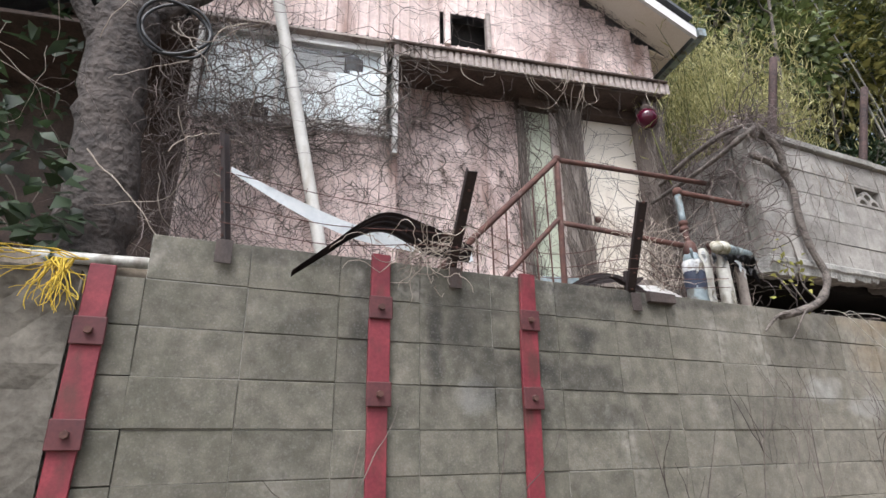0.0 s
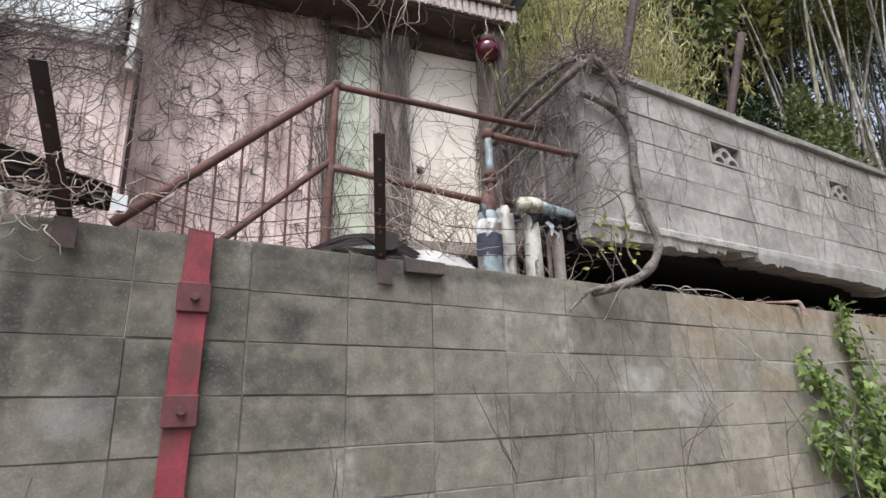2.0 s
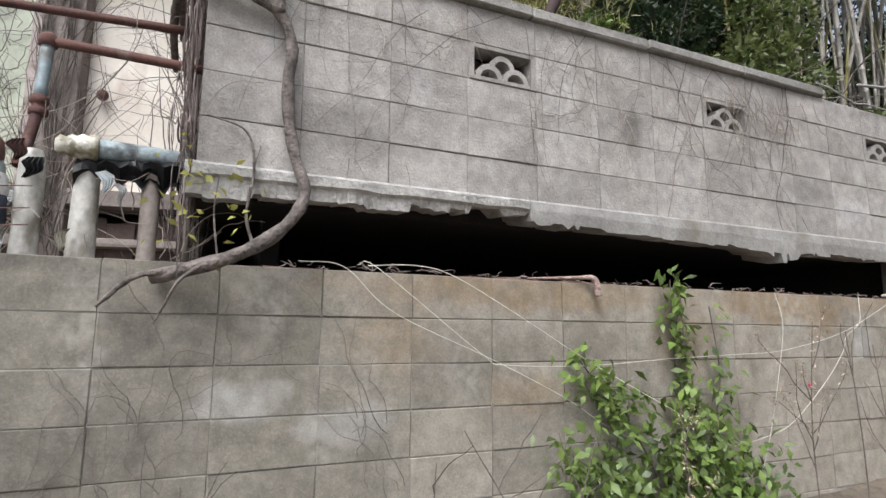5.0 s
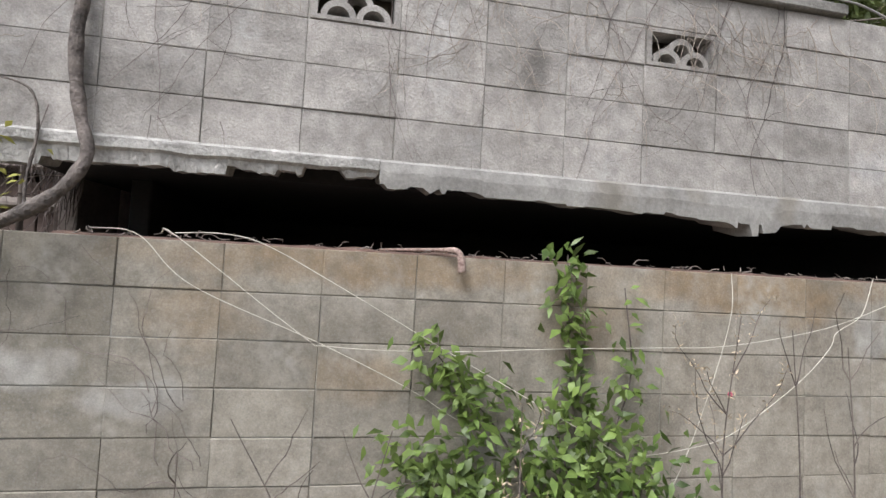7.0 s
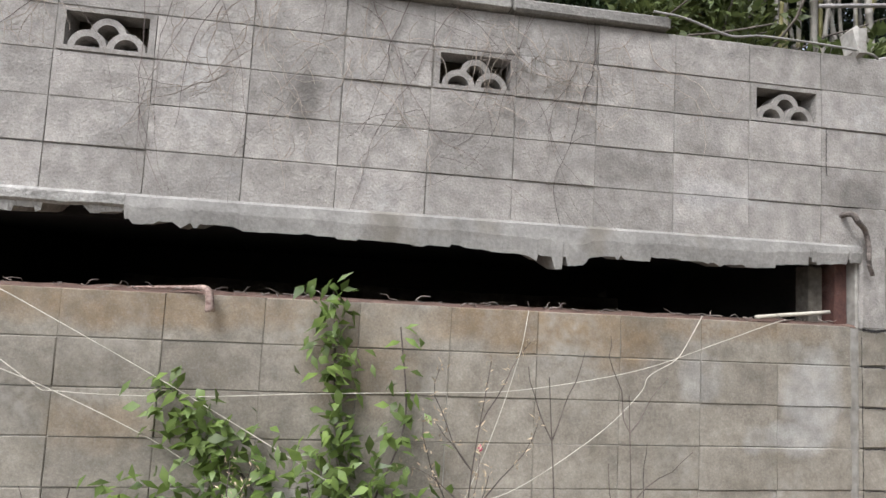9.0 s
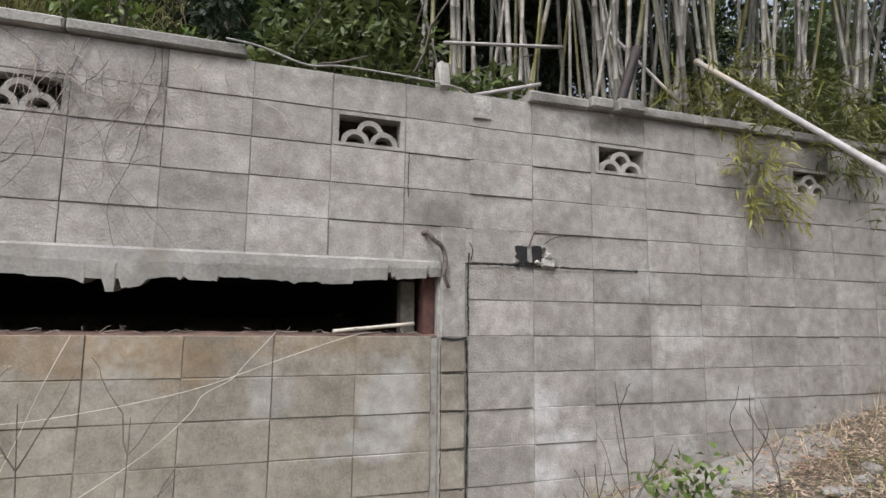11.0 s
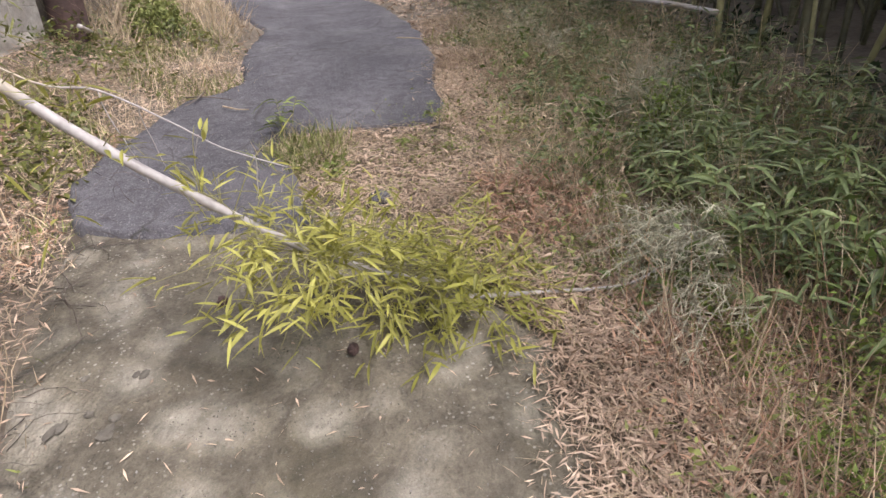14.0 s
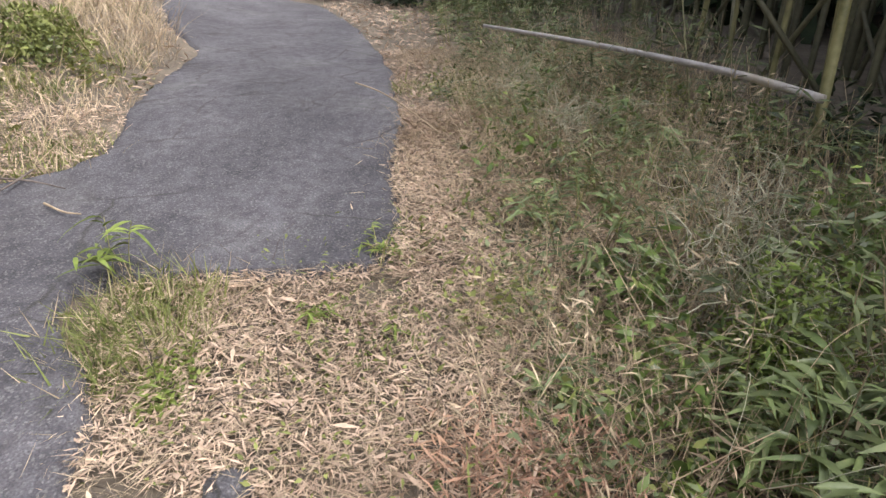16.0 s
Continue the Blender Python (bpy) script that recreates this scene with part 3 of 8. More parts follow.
def build_ground():
    xs = np.unique(np.round(np.concatenate([np.linspace(-400, -20, 14), np.linspace(-20, 3, 40), np.linspace(3, 4.6, 8), [4.66, 4.74],
                    np.linspace(4.8, 9.6, 26), [9.7, 9.74, 9.8], np.linspace(9.9, 19, 110), np.linspace(19, 45, 50), np.linspace(45, 400, 20)]), 3))
    ys = np.unique(np.round(np.concatenate([np.linspace(-400, -30, 14), np.linspace(-30, -5, 30), np.linspace(-5, 2.5, 84), [2.55, 2.6, 2.7, 2.8],
                    np.linspace(2.9, 6, 16), np.linspace(6.4, 40, 40), np.linspace(40, 400, 16)]), 3))
    gx, gy = np.meshgrid(xs, ys, indexing="ij")
    z = height(gx, gy)
    rough = np.array([[noise.noise((x * 1.9, y * 1.9, 0)) * 0.03 + noise.noise((x * 6, y * 6, 3)) * 0.012 for y in ys] for x in xs])
    z = z + np.where((gy > 1.0) | (gy < -1.3), rough, rough * 0.15 - 0.012)
    v = np.stack([gx, gy, z], -1).reshape(-1, 3)
    w = len(ys)
    i, j = np.meshgrid(np.arange(len(xs) - 1), np.arange(w - 1), indexing="ij")
    a = (i * w + j).ravel()
    ob = raw("ground", v, np.stack([a, a + w, a + w + 1, a + 1], 1), M_SOIL, smooth=True)
    tagged(ob, "brown soil with humus and crumbs beside the lane", "ground", kind="structure")


build_ground()


def sheet(name, left, right, thick, material, label, step=0.08, across=26, ragged=0.0):
    """A paved sheet between two edge lines, each a list of (x, y)."""
    x0, x1 = max(left[0][0], right[0][0]), min(left[-1][0], right[-1][0])
    xs = np.arange(x0, x1 + step * 0.5, step)
    yl, yr = np.interp(xs, *zip(*left)), np.interp(xs, *zip(*right))
    jag = lambda s: np.array([noise.noise((x * 2.3, s, 0)) * ragged + noise.noise((x * 9, s, 1)) * ragged * 0.4 for x in xs])
    yl, yr = yl + jag(1.0), yr + jag(5.0)
    t = np.linspace(0, 1, across)
    y = yl[:, None] * (1 - t) + yr[:, None] * t
    x = np.repeat(xs[:, None], across, 1)
    x[0] += np.array([noise.noise((q * 3, 8.0, 0)) * ragged * 1.5 for q in y[0]])
    drop = np.where((t == 0) | (t == 1), -0.03, thick)[None].repeat(len(xs), 0)
    drop[0] = -0.03
    z = lane(x, y) + drop + np.array([[noise.noise((a * 1.3, b * 1.3, 2)) * 0.008 for a, b in zip(r, s)] for r, s in zip(x, y)])
    v = np.stack([x, y, z], -1).reshape(-1, 3)
    i, j = np.meshgrid(np.arange(len(xs) - 1), np.arange(across - 1), indexing="ij")
    a = (i * across + j).ravel()
    ob = raw(name, v, np.stack([a, a + 1, a + across + 1, a + across], 1), material)
    return tagged(ob, label, name, kind="structure")


sheet("pavement", [(-14, 0.9), (9.5, 0.4), (10.9, 0.49), (11.6, 0.74), (12.34, 0.97), (12.6, 0.95)],
      [(-14, -1.6), (9.5, -1.05), (11.1, -1.1), (11.6, -1.12), (12.2, -0.7), (12.6, -0.3)], 0.012, M_PATH,
      "worn mossy concrete path strewn with grit", ragged=0.07)
sheet("road", [(12.4, 0.5), (12.44, 0.74), (12.5, 0.95), (12.75, 1.1), (12.95, 1.17), (13.57, 1.11), (14.24, 1.0), (14.4, 0.76), (14.6, 0.64), (15.23, 0.81), (16.6, 1.02), (17.45, 1.06), (17.8, 1.16), (18.5, 1.58), (19.4, 2.05), (22, 2.9), (26, 6)],
      [(12.4, -0.1), (12.44, -0.18), (12.5, -0.21), (12.69, -0.1), (12.97, -0.05), (13.16, 0.13), (13.33, 0.25), (13.46, 0.24), (13.5, -0.1), (13.53, -0.86), (13.9, -0.95), (14.5, -0.88), (15.08, -0.96), (17.2, -0.83), (19.26, -0.45), (22.9, 0.49), (26, 2.5)], 0.05, M_ASPHALT,
      "grey cracked asphalt lane with broken edges", step=0.04, across=44, ragged=0.06)
sheet("footing", [(9.9, 2.48), (12.3, 2.48)], [(9.9, 2.16), (11.0, 2.14), (12.3, 2.24)], 0.035, M_CAP, "broken concrete footing strewn with debris along the wall", step=0.06, across=10, ragged=0.1)


# ---- walls ----
PITCH, PITCH_UP = 0.4065, 0.4025


def block_meshes(w, h, d, material, tag, n=6):
    out = []
    for k in range(n):
        bm = bmesh.new()
        box(bm, (-w / 2, 0, -h / 2), (w / 2, d, h / 2))
        es = [e for e in bm.edges if all(v.co.y < 1e-4 for v in e.verts)]
        bmesh.ops.bevel(bm, geom=es, offset=0.003, segments=1, affect="EDGES")
        for v in bm.verts:
            v.co += Vector((random.uniform(-1, 1) * 0.0016, random.uniform(-1, 1) * 0.0022, random.uniform(-1, 1) * 0.0016))
        mesh = bpy.data.meshes.new(tag)
        bm.to_mesh(mesh)
        bm.free()
        mesh.materials.append(material)
        out.append(mesh)
    return out


def lay(name, meshes, x, y, z, parent, depth=0.004):
    ob = new(name, random.choice(meshes))
    ob.parent = parent
    ob.location = (x, y + random.uniform(-depth, depth), z)
    return ob


# lower retaining wall
wall_low = thing("wall_lower", "grey-green concrete block retaining wall with dark water stains", "wall", kind="structure")
boxed("backing", (0.675, 2.507, 0.0), (9.66, 2.66, 2.592), M_MORTAR, wall_low, "recessed mortar joints")
boxed("footing", (-6, 2.53, -1.5), (0.69, 2.66, 2.3), M_MORTAR, wall_low)

# upper wall with its beam, and the wall beyond the joint
wall_up = thing("wall_upper", "pale grey concrete block wall with openwork vents, overgrown by dead vines", "wall", kind="structure")
boxed("return_wall", (4.625, 2.66, 2.98), (4.78, 4.35, 4.0), M_BLOCK_UP, wall_up, "block wall end running back to the house")
wall_far = thing("wall_far", "pale grey concrete block wall rising straight from the verge", "wall", kind="structure")
VENTS = [5.83, 7.44, 9.05, 10.66, 12.27]


def cut_backing(name, x0, x1, z0, z1, parent, holes):
    """A backing slab with square holes for the vents."""
    bm = bmesh.new()
    cuts = sorted([x0, x1] + [q for h in holes for q in h])
    for k in range(len(cuts) - 1):
        a, b = cuts[k], cuts[k + 1]
        hole = any(abs(a - h[0]) < 1e-6 for h in holes)
        if hole:
            box(bm, (a, 2.507, z0), (b, 2.64, 3.61))
            box(bm, (a, 2.507, 3.79), (b, 2.64, z1))
        else:
            box(bm, (a, 2.507, z0), (b, 2.64, z1))
    return part(name, bm, M_MORTAR, parent, "recessed mortar joints")


cut_backing("backing", 4.63, 9.80, 3.0, 3.99, wall_up, [(v + 0.02, v + 0.385) for v in VENTS[:3]])
cut_backing("backing", 9.83, 15.4, 1.2, 3.99, wall_far, [(v + 0.02, v + 0.385) for v in VENTS[3:]])


def arc_strip(bm, cx, cz, r0, r1, a0, a1, y0, y1, n=14):
    """A flat curved bar standing in the plane y."""
    ring = []
    for k in range(n + 1):
        a = radians(a0 + (a1 - a0) * k / n)
        c, s = math.cos(a), math.sin(a)
        ring.append([bm.verts.new((cx + r * c, y, cz + r * s)) for r, y in ((r0, y0), (r1, y0), (r1, y1), (r0, y1))])
    for p, q in zip(ring, ring[1:]):
        for k in range(4):
            bm.faces.new((p[k], q[k], q[(k + 1) % 4], p[(k + 1) % 4]))
    bm.faces.new(ring[0])
    bm.faces.new(ring[-1][::-1])


def vent_block(x, parent):
    """An openwork block with three wave arcs."""
    w, h, f = 0.392, 0.19, 0.028
    x0, x1, z0, z1, y0, y1 = x + 0.006, x + 0.006 + w, 3.605, 3.605 + h, 2.498, 2.6
    bm = bmesh.new()
    box(bm, (x0, y0, z0), (x1, y1, z0 + f * 0.7))
    box(bm, (x0, y0, z1 - f * 0.7), (x1, y1, z1))
    box(bm, (x0, y0, z0 + f * 0.7), (x0 + f, y1, z1 - f * 0.7))
    box(bm, (x1 - f, y0, z0 + f * 0.7), (x1, y1, z1 - f * 0.7))
    frame_ob = part("vent_block", bm, M_BLOCK_UP, parent, "openwork concrete vent block with wave arcs")
    bm = bmesh.new()
    c, zb = (x0 + x1) / 2, z0 + f * 0.7
    for cx in (c - 0.078, c + 0.078):
        arc_strip(bm, cx, zb, 0.05, 0.078, 0, 180, y0 + 0.008, y1)
    arc_strip(bm, c, zb + 0.062, 0.046, 0.074, -10, 190, y0 + 0.009, y1 - 0.002)
    part("wave_arc", bm, M_BLOCK_UP, frame_ob)


for k, v in enumerate(VENTS):
    vent_block(v, wall_up if k < 3 else wall_far)

# base beam with a broken lower edge
def beam(x0, x1, y, low, name, material, label, spalled=False):
    bm = bmesh.new()
    xs, rows, hold, chip = [], [], 0, 0.0
    x = x0
    while x < x1:
        xs.append(x)
        x += random.choice([0.006, 0.012, 0.02, 0.035])
    for x in xs + [x1]:
        hold -= 1
        if hold <= 0:
            hold = random.choice([1, 2, 3, 5, 8])
            chip = random.choice([0.0, 0.006, 0.012, 0.02, 0.045, -0.012])
        zl = float(np.interp(x, *zip(*low))) + (chip + random.uniform(-0.003, 0.003)) * (0.4 if 6.2 < x < 7.9 else 1.0)
        out = y - 0.02 - noise.noise((x * 3, 1, 1)) * 0.006
        if spalled:
            mid = 2.958 + noise.noise((x * 6, 4, 4)) * 0.02
            prof = [(out + 0.012, 3.008), (out, 2.996), (out + 0.002, mid), (out + 0.016 + random.uniform(0, 0.006), mid - 0.012), (out + 0.022 + random.uniform(0, 0.01), zl), (out + 0.2, zl + 0.02), (out + 0.3, 3.008)]
        else:
            prof = [(out + 0.012, 3.008), (out, 2.996), (out - 0.004, (2.996 + zl) / 2 + 0.01), (out + 0.004, zl), (out + 0.12, zl + 0.01 + chip * 0.3), (out + 0.3, zl + 0.05), (out + 0.3, 3.008)]
        rows.append([bm.verts.new((x, a, b)) for a, b in prof])
    for p, q in zip(rows, rows[1:]):
        for k in range(len(p)):
            bm.faces.new((p[k], q[k], q[(k + 1) % len(p)], p[(k + 1) % len(p)]))
    bm.faces.new(rows[0][::-1])
    bm.faces.new(rows[-1])
    return part(name, bm, material, wall_up, label)


beam(4.58, 6.172, 2.5, [(4.5, 2.87), (5.0, 2.885), (5.5, 2.9), (6.17, 2.915)], "base_beam", M_SPALL, "pale fractured concrete edge, crumbling", True)
beam(6.175, 9.66, 2.5, [(4.5, 2.86), (5.0, 2.88), (5.5, 2.9), (6.17, 2.92), (6.18, 2.88), (7.2, 2.875), (7.9, 2.85), (7.98, 2.81), (8.19, 2.81), (8.24, 2.86), (8.7, 2.86), (9.7, 2.9)],
     "base_beam", M_BEAM, "chipped pale concrete beam with a crumbling lower edge")

# caps on the wall tops
def caps(xs, z, parent):
    for a, b in xs:
        dz = random.uniform(-0.006, 0.006)
        boxed("cap_stone", (a + 0.004, 2.465, z + dz), (b - 0.004, 2.68, z + 0.065 + dz), M_CAP, parent, bevel=0.01, jitter=0.004)


caps([(4.6 + 0.8 * k, min(5.4 + 0.8 * k, 8.66)) for k in range(5)], 4.0, wall_up)
caps([(10.2, 10.62), (10.93, 11.5)] + [(11.5 + 0.8 * k, 12.3 + 0.8 * k) for k in range(5)], 4.0, wall_far)
boxed("cap_stone", (10.62, 2.44, 4.005), (10.78, 2.66, 4.075), M_CAP, wall_far, bevel=0.01)
boxed("cap_stone", (10.8, 2.42, 4.0), (11.0, 2.6, 4.085), M_CAP, wall_far, bevel=0.012, jitter=0.006)

# hollow under the upper wall
cavity = thing("cavity", "hollow under the wall with a dirt floor, lining coloured near-black for shade", "hollow", kind="structure")
# added slab and walls line the hollow, coloured near-black for its shade
boxed("slab", (4.62, 2.82, 2.93), (9.67, 5.3, 3.05), M_PAINTSHADE, cavity)
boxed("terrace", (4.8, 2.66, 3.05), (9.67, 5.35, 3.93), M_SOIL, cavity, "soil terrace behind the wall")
boxed("back_wall", (4.6, 5.2, 2.45), (9.75, 5.34, 2.95), M_PAINTSHADE, cavity)
boxed("end_wall", (9.66, 2.56, 2.5), (9.78, 5.3, 2.96), M_PAINTSHADE, cavity)
boxed("end_wall", (4.95, 3.2, 2.5), (5.05, 5.3, 2.96), M_PAINTSHADE, cavity)
rngx = np.arange(4.9, 9.66, 0.05)
bm = bmesh.new()
rows = []
for x in rngx:
    hgt = 2.6 + abs(noise.noise((x * 5, 2, 2))) * 0.022
    rows.append([bm.verts.new((x, 2.505 + noise.noise((x * 7, 0, 0)) * 0.004, 2.594)), bm.verts.new((x, 2.52, hgt)), bm.verts.new((x, 2.62, hgt + 0.012)), bm.verts.new((x, 2.9, 2.57)), bm.verts.new((x, 5.2, 2.56))])
for p, q in zip(rows, rows[1:]):
    for k in range(4):
        bm.faces.new((p[k], q[k], q[k + 1], p[k + 1]))
part("dirt_ledge", bm, M_REDSOIL, cavity, "crumbly red-brown dirt along the sill")
boxed("stub", (9.47, 2.6, 2.59), (9.55, 2.7, 2.9), M_RUBBLE, cavity, "ochre timber stub", bevel=0.008)
boxed("jamb", (9.58, 2.56, 2.585), (9.655, 2.68, 2.92), M_RUST, cavity, bevel=0.01, jitter=0.006)

# column strip beside the joint
column = thing("wall_column", "narrow concrete column beside an open vertical crack", "column", kind="structure")
for z0, z1 in [(1.1, 1.79), (1.8, 1.99), (2.003, 2.19), (2.203, 2.392), (2.405, 2.575), (2.59, 3.2)]:
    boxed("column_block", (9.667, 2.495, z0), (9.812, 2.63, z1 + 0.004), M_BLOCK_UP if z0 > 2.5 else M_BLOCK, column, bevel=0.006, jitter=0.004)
boxed("crack_back", (9.655, 2.512, 1.1), (9.84, 2.62, 3.99), M_MORTAR, column)


def crack(keys, width, parent):
    """A jagged crack in a wall face, its dark depth a near-black ribbon."""
    line = smooth_line(keys, 50)
    bm = bmesh.new()
    rows = []
    for i, p in enumerate(line):
        j = noise.noise((i * 0.5, width * 900, 3.0)) * 0.005
        w = width * (0.55 + 0.5 * noise.noise((i * 0.8, width * 500, 9.0)) + random.uniform(-0.12, 0.12))
        d = Vector(line[min(i + 1, len(line) - 1)] - line[max(i - 1, 0)]).normalized()
        side = Vector((-d.z, 0, d.x))
        c = Vector(p) + side * j
        rows.append([bm.verts.new(c + side * w + Vector((0, 0.003, 0))), bm.verts.new(c - side * w + Vector((0, 0.003, 0)))])
    for a, b in zip(rows, rows[1:]):
        bm.faces.new((a[0], b[0], b[1], a[1]))
    part("crack", bm, M_PAINTSHADE, parent, "crack drawn as a near-black strip")


crack([(9.826, 2.488, 1.3), (9.818, 2.488, 1.8), (9.825, 2.488, 2.2), (9.816, 2.488, 2.58)], 0.009, column)
crack([(9.828, 2.486, 2.6), (9.822, 2.486, 2.85), (9.826, 2.486, 3.06)], 0.008, column)
crack([(9.67, 2.488, 2.585), (9.75, 2.488, 2.58), (9.82, 2.488, 2.59)], 0.012, column)
crack([(9.668, 2.488, 1.3), (9.672, 2.488, 1.9), (9.667, 2.488, 2.55)], 0.0035, column)
for z in (1.795, 1.997, 2.197, 2.398):
    crack([(9.68, 2.488, z), (9.74, 2.488, z + 0.004), (9.8, 2.488, z)], 0.005, column)
crack([(9.83, 2.487, 3.0), (10.1, 2.487, 3.004), (10.4, 2.487, 3.0), (10.95, 2.487, 2.998)], 0.01, wall_far)
crack([(9.83, 2.487, 3.12), (9.85, 2.487, 3.08), (9.84, 2.487, 3.02)], 0.005, wall_far)
crack([(10.3, 2.487, 3.14), (10.42, 2.487, 3.19), (10.7, 2.487, 3.2)], 0.004, wall_far)
crack([(9.47, 2.487, 3.35), (9.468, 2.487, 3.5), (9.472, 2.487, 3.6)], 0.004, wall_up)
bm = bmesh.new()
box(bm, (9.845, 2.491, 3.85), (9.965, 2.505, 3.98), 0.004, 0.006)
part("spalled_patch", bm, M_SPALL, wall_far, "pale spalled patch")

# rubble wall at the low end
bm = bmesh.new()
xs, zs = np.linspace(-6, 0.45, 70), np.linspace(-1.2, 2.4, 40)
g = [[bm.verts.new((x, 2.47 + noise.noise((x * 2.5, z * 2.5, 0)) * 0.05 + noise.noise((x * 8, z * 8, 2)) * 0.025, z)) for z in zs] for x in xs]
top = [bm.verts.new((x, 2.66, 2.42)) for x in xs]
for i in range(len(xs) - 1):
    for j in range(len(zs) - 1):
        bm.faces.new((g[i][j], g[i + 1][j], g[i + 1][j + 1], g[i][j + 1]))
    bm.faces.new((g[i][-1], g[i + 1][-1], top[i + 1], top[i]))
tagged(part("wall_rubble", bm, M_RUBBLE), "rough crumbling concrete wall beside the blocks", "wall", kind="structure")


# ---- house ----
HOUSE = pose(1.24, 3.86, 0, 0, 0, -9.9)
house = thing("house", "abandoned pink-sided house overgrown with dead vines", "house", at=(1.24, 3.86, 2.5))
REC = 0.36


def hbox(name, lo, hi, material, parent=house, label="", bevel=0.005, jitter=0.0):
    return boxed(name, lo, hi, material, parent, label, bevel, jitter, HOUSE)


def siding(name, s0, s1, z0, z1, d, parent, label, rib=0.09, holes=()):
    """Vertically ribbed metal siding in the plane of depth d, with square holes."""
    bm = bmesh.new()
    s = s0
    while s < s1 - 1e-6:
        e = min(s + rib, s1)
        spans = [(z0, z1)]
        for a, b, p, q in holes:
            if s < b - 1e-6 and e > a + 1e-6:
                spans = [(z0, p), (q, z1)]
        for p, q in spans:
            if q > p:
                prof = [(s, d), (s + (e - s) * 0.76, d), (s + (e - s) * 0.84, d - 0.014), (s + (e - s) * 0.94, d - 0.014), (e, d)]
                zz = np.linspace(p, q, 5)
                g = [[bm.verts.new(HOUSE @ Vector((a, b + noise.noise((a * 3, z * 3, 0)) * 0.004, z))) for z in zz] for a, b in prof]
                for i in range(4):
                    for j in range(4):
                        bm.faces.new((g[i][j], g[i + 1][j], g[i + 1][j + 1], g[i][j + 1]))
        s = e
    return part(name, bm, M_SIDING, parent, label)


# main shell behind the cladding
hbox("wall_core", (-0.62, 0.05, 2.5), (0.955, 0.16, 4.12), M_DARKWOOD, label="timber core behind the cladding")
hbox("wall_core", (-0.62, 0.05, 4.92), (3.42, 0.16, 5.05), M_DARKWOOD)
hbox("side_wall", (3.36, REC + 0.102, 2.5), (3.455, 5.0, 4.83), M_SIDING, label="gable side wall")
hbox("side_wall", (3.36, 0.05, 4.834), (3.455, 5.0, 5.4), M_SIDING, label="gable side wall, upper storey")
hbox("rear_wall", (-3.2, 4.9, 2.5), (3.4, 5.0, 5.5), M_SIDING)
hbox("inner_floor", (-3.2, 0.3, 4.99), (3.36, 4.9, 5.03), M_DARKWOOD)
siding("siding_lower", -0.62, 0.95, 2.5, 4.1, 0.03, house, "pink vertically ribbed metal siding, stained")
siding("siding_upper", -1.2, 3.44, 5.06, 5.46, 0.03, house, "faded pink siding of the upper storey", holes=[(1.39, 1.75, 5.1, 5.46)])
for k in range(8):   # courses stepping up under the gable
    siding("siding_upper", -1.2 + k * 0.1, 3.4 - 0.42 * (k + 1) * 0.62 + 0.12, 5.46 + 0.17 * k, 5.63 + 0.17 * k, 0.03, house, "")
siding("siding_recess", 0.93, 2.26, 2.5, 4.95, REC, house, "pink ribbed siding shaded under the ledge", rib=0.1)
hbox("side_wall", (-0.66, 0.05, 2.5), (-0.58, 5.0, 5.1), M_DARKWOOD, label="dark side wall")
# dark wall added to fill the shaded gap left of the house
hbox("annex_wall", (-4.5, 1.3, 2.5), (-0.6, 1.4, 6.0), M_DARKWOOD, label="dark wall added as a backdrop in place of the shade")

# upper square opening, its shade painted by a near-black box behind
upper_hole = hbox("upper_opening", (1.36, 0.2, 5.06), (1.8, 0.9, 5.52), M_PAINTSHADE, label="square opening, its dark depth a near-black box")
hbox("opening_frame", (1.36, -0.012, 5.08), (1.41, 0.06, 5.5), M_SIDING, upper_hole)
hbox("opening_frame", (1.75, -0.012, 5.08), (1.79, 0.06, 5.5), M_LEDGE, upper_hole)

# window with two sliding panes
window = hbox("window_1", (-0.64, 0.0, 4.075), (0.9, 0.09, 4.125), M_WHITE, label="white-framed sliding window with milky torn film")
hbox("frame_top", (-0.64, 0.0, 4.9), (0.9, 0.09, 4.95), M_WHITE, window)
hbox("frame_side", (-0.64, 0.0, 4.125), (-0.59, 0.09, 4.9), M_WHITE, window)
hbox("frame_side", (0.8, -0.012, 4.125), (0.85, 0.09, 4.9), M_WHITE, window)
sash = hbox("sash", (-0.03, -0.015, 4.13), (0.005, 0.02, 4.9), M_WHITE, window)
hbox("sash_rail", (0.005, -0.012, 4.13), (0.8, 0.018, 4.175), M_WHITE, sash)
hbox("sash_rail", (0.005, -0.012, 4.87), (0.8, 0.018, 4.9), M_WHITE, sash)
hbox("pane", (0.005, 0.022, 4.15), (0.81, 0.028, 4.9), M_GLASS, window, bevel=0).visible_shadow = False
hbox("pane", (-0.59, 0.052, 4.125), (0.03, 0.058, 4.9), M_GLASS, window, bevel=0).visible_shadow = False
bm = bmesh.new()
gs, gz = np.linspace(-0.6, 0.8, 40), np.linspace(4.12, 4.92, 24)
g = [[bm.verts.new(HOUSE @ Vector((a, 0.075 + noise.noise((a * 4, b * 4, 0)) * 0.02, b))) for b in gz] for a in gs]
for i in range(len(gs) - 1):
    for j in range(len(gz) - 1):
        a, b = gs[i], gz[j]
        if noise.noise((a * 2.2, b * 2.2, 4)) > 0.32 or (0.02 < a < 0.42 and b > 4.22 + 0.5 * abs(noise.noise((a * 6, b * 3, 2)))):
            continue
        bm.faces.new((g[i][j], g[i + 1][j], g[i + 1][j + 1], g[i][j + 1]))
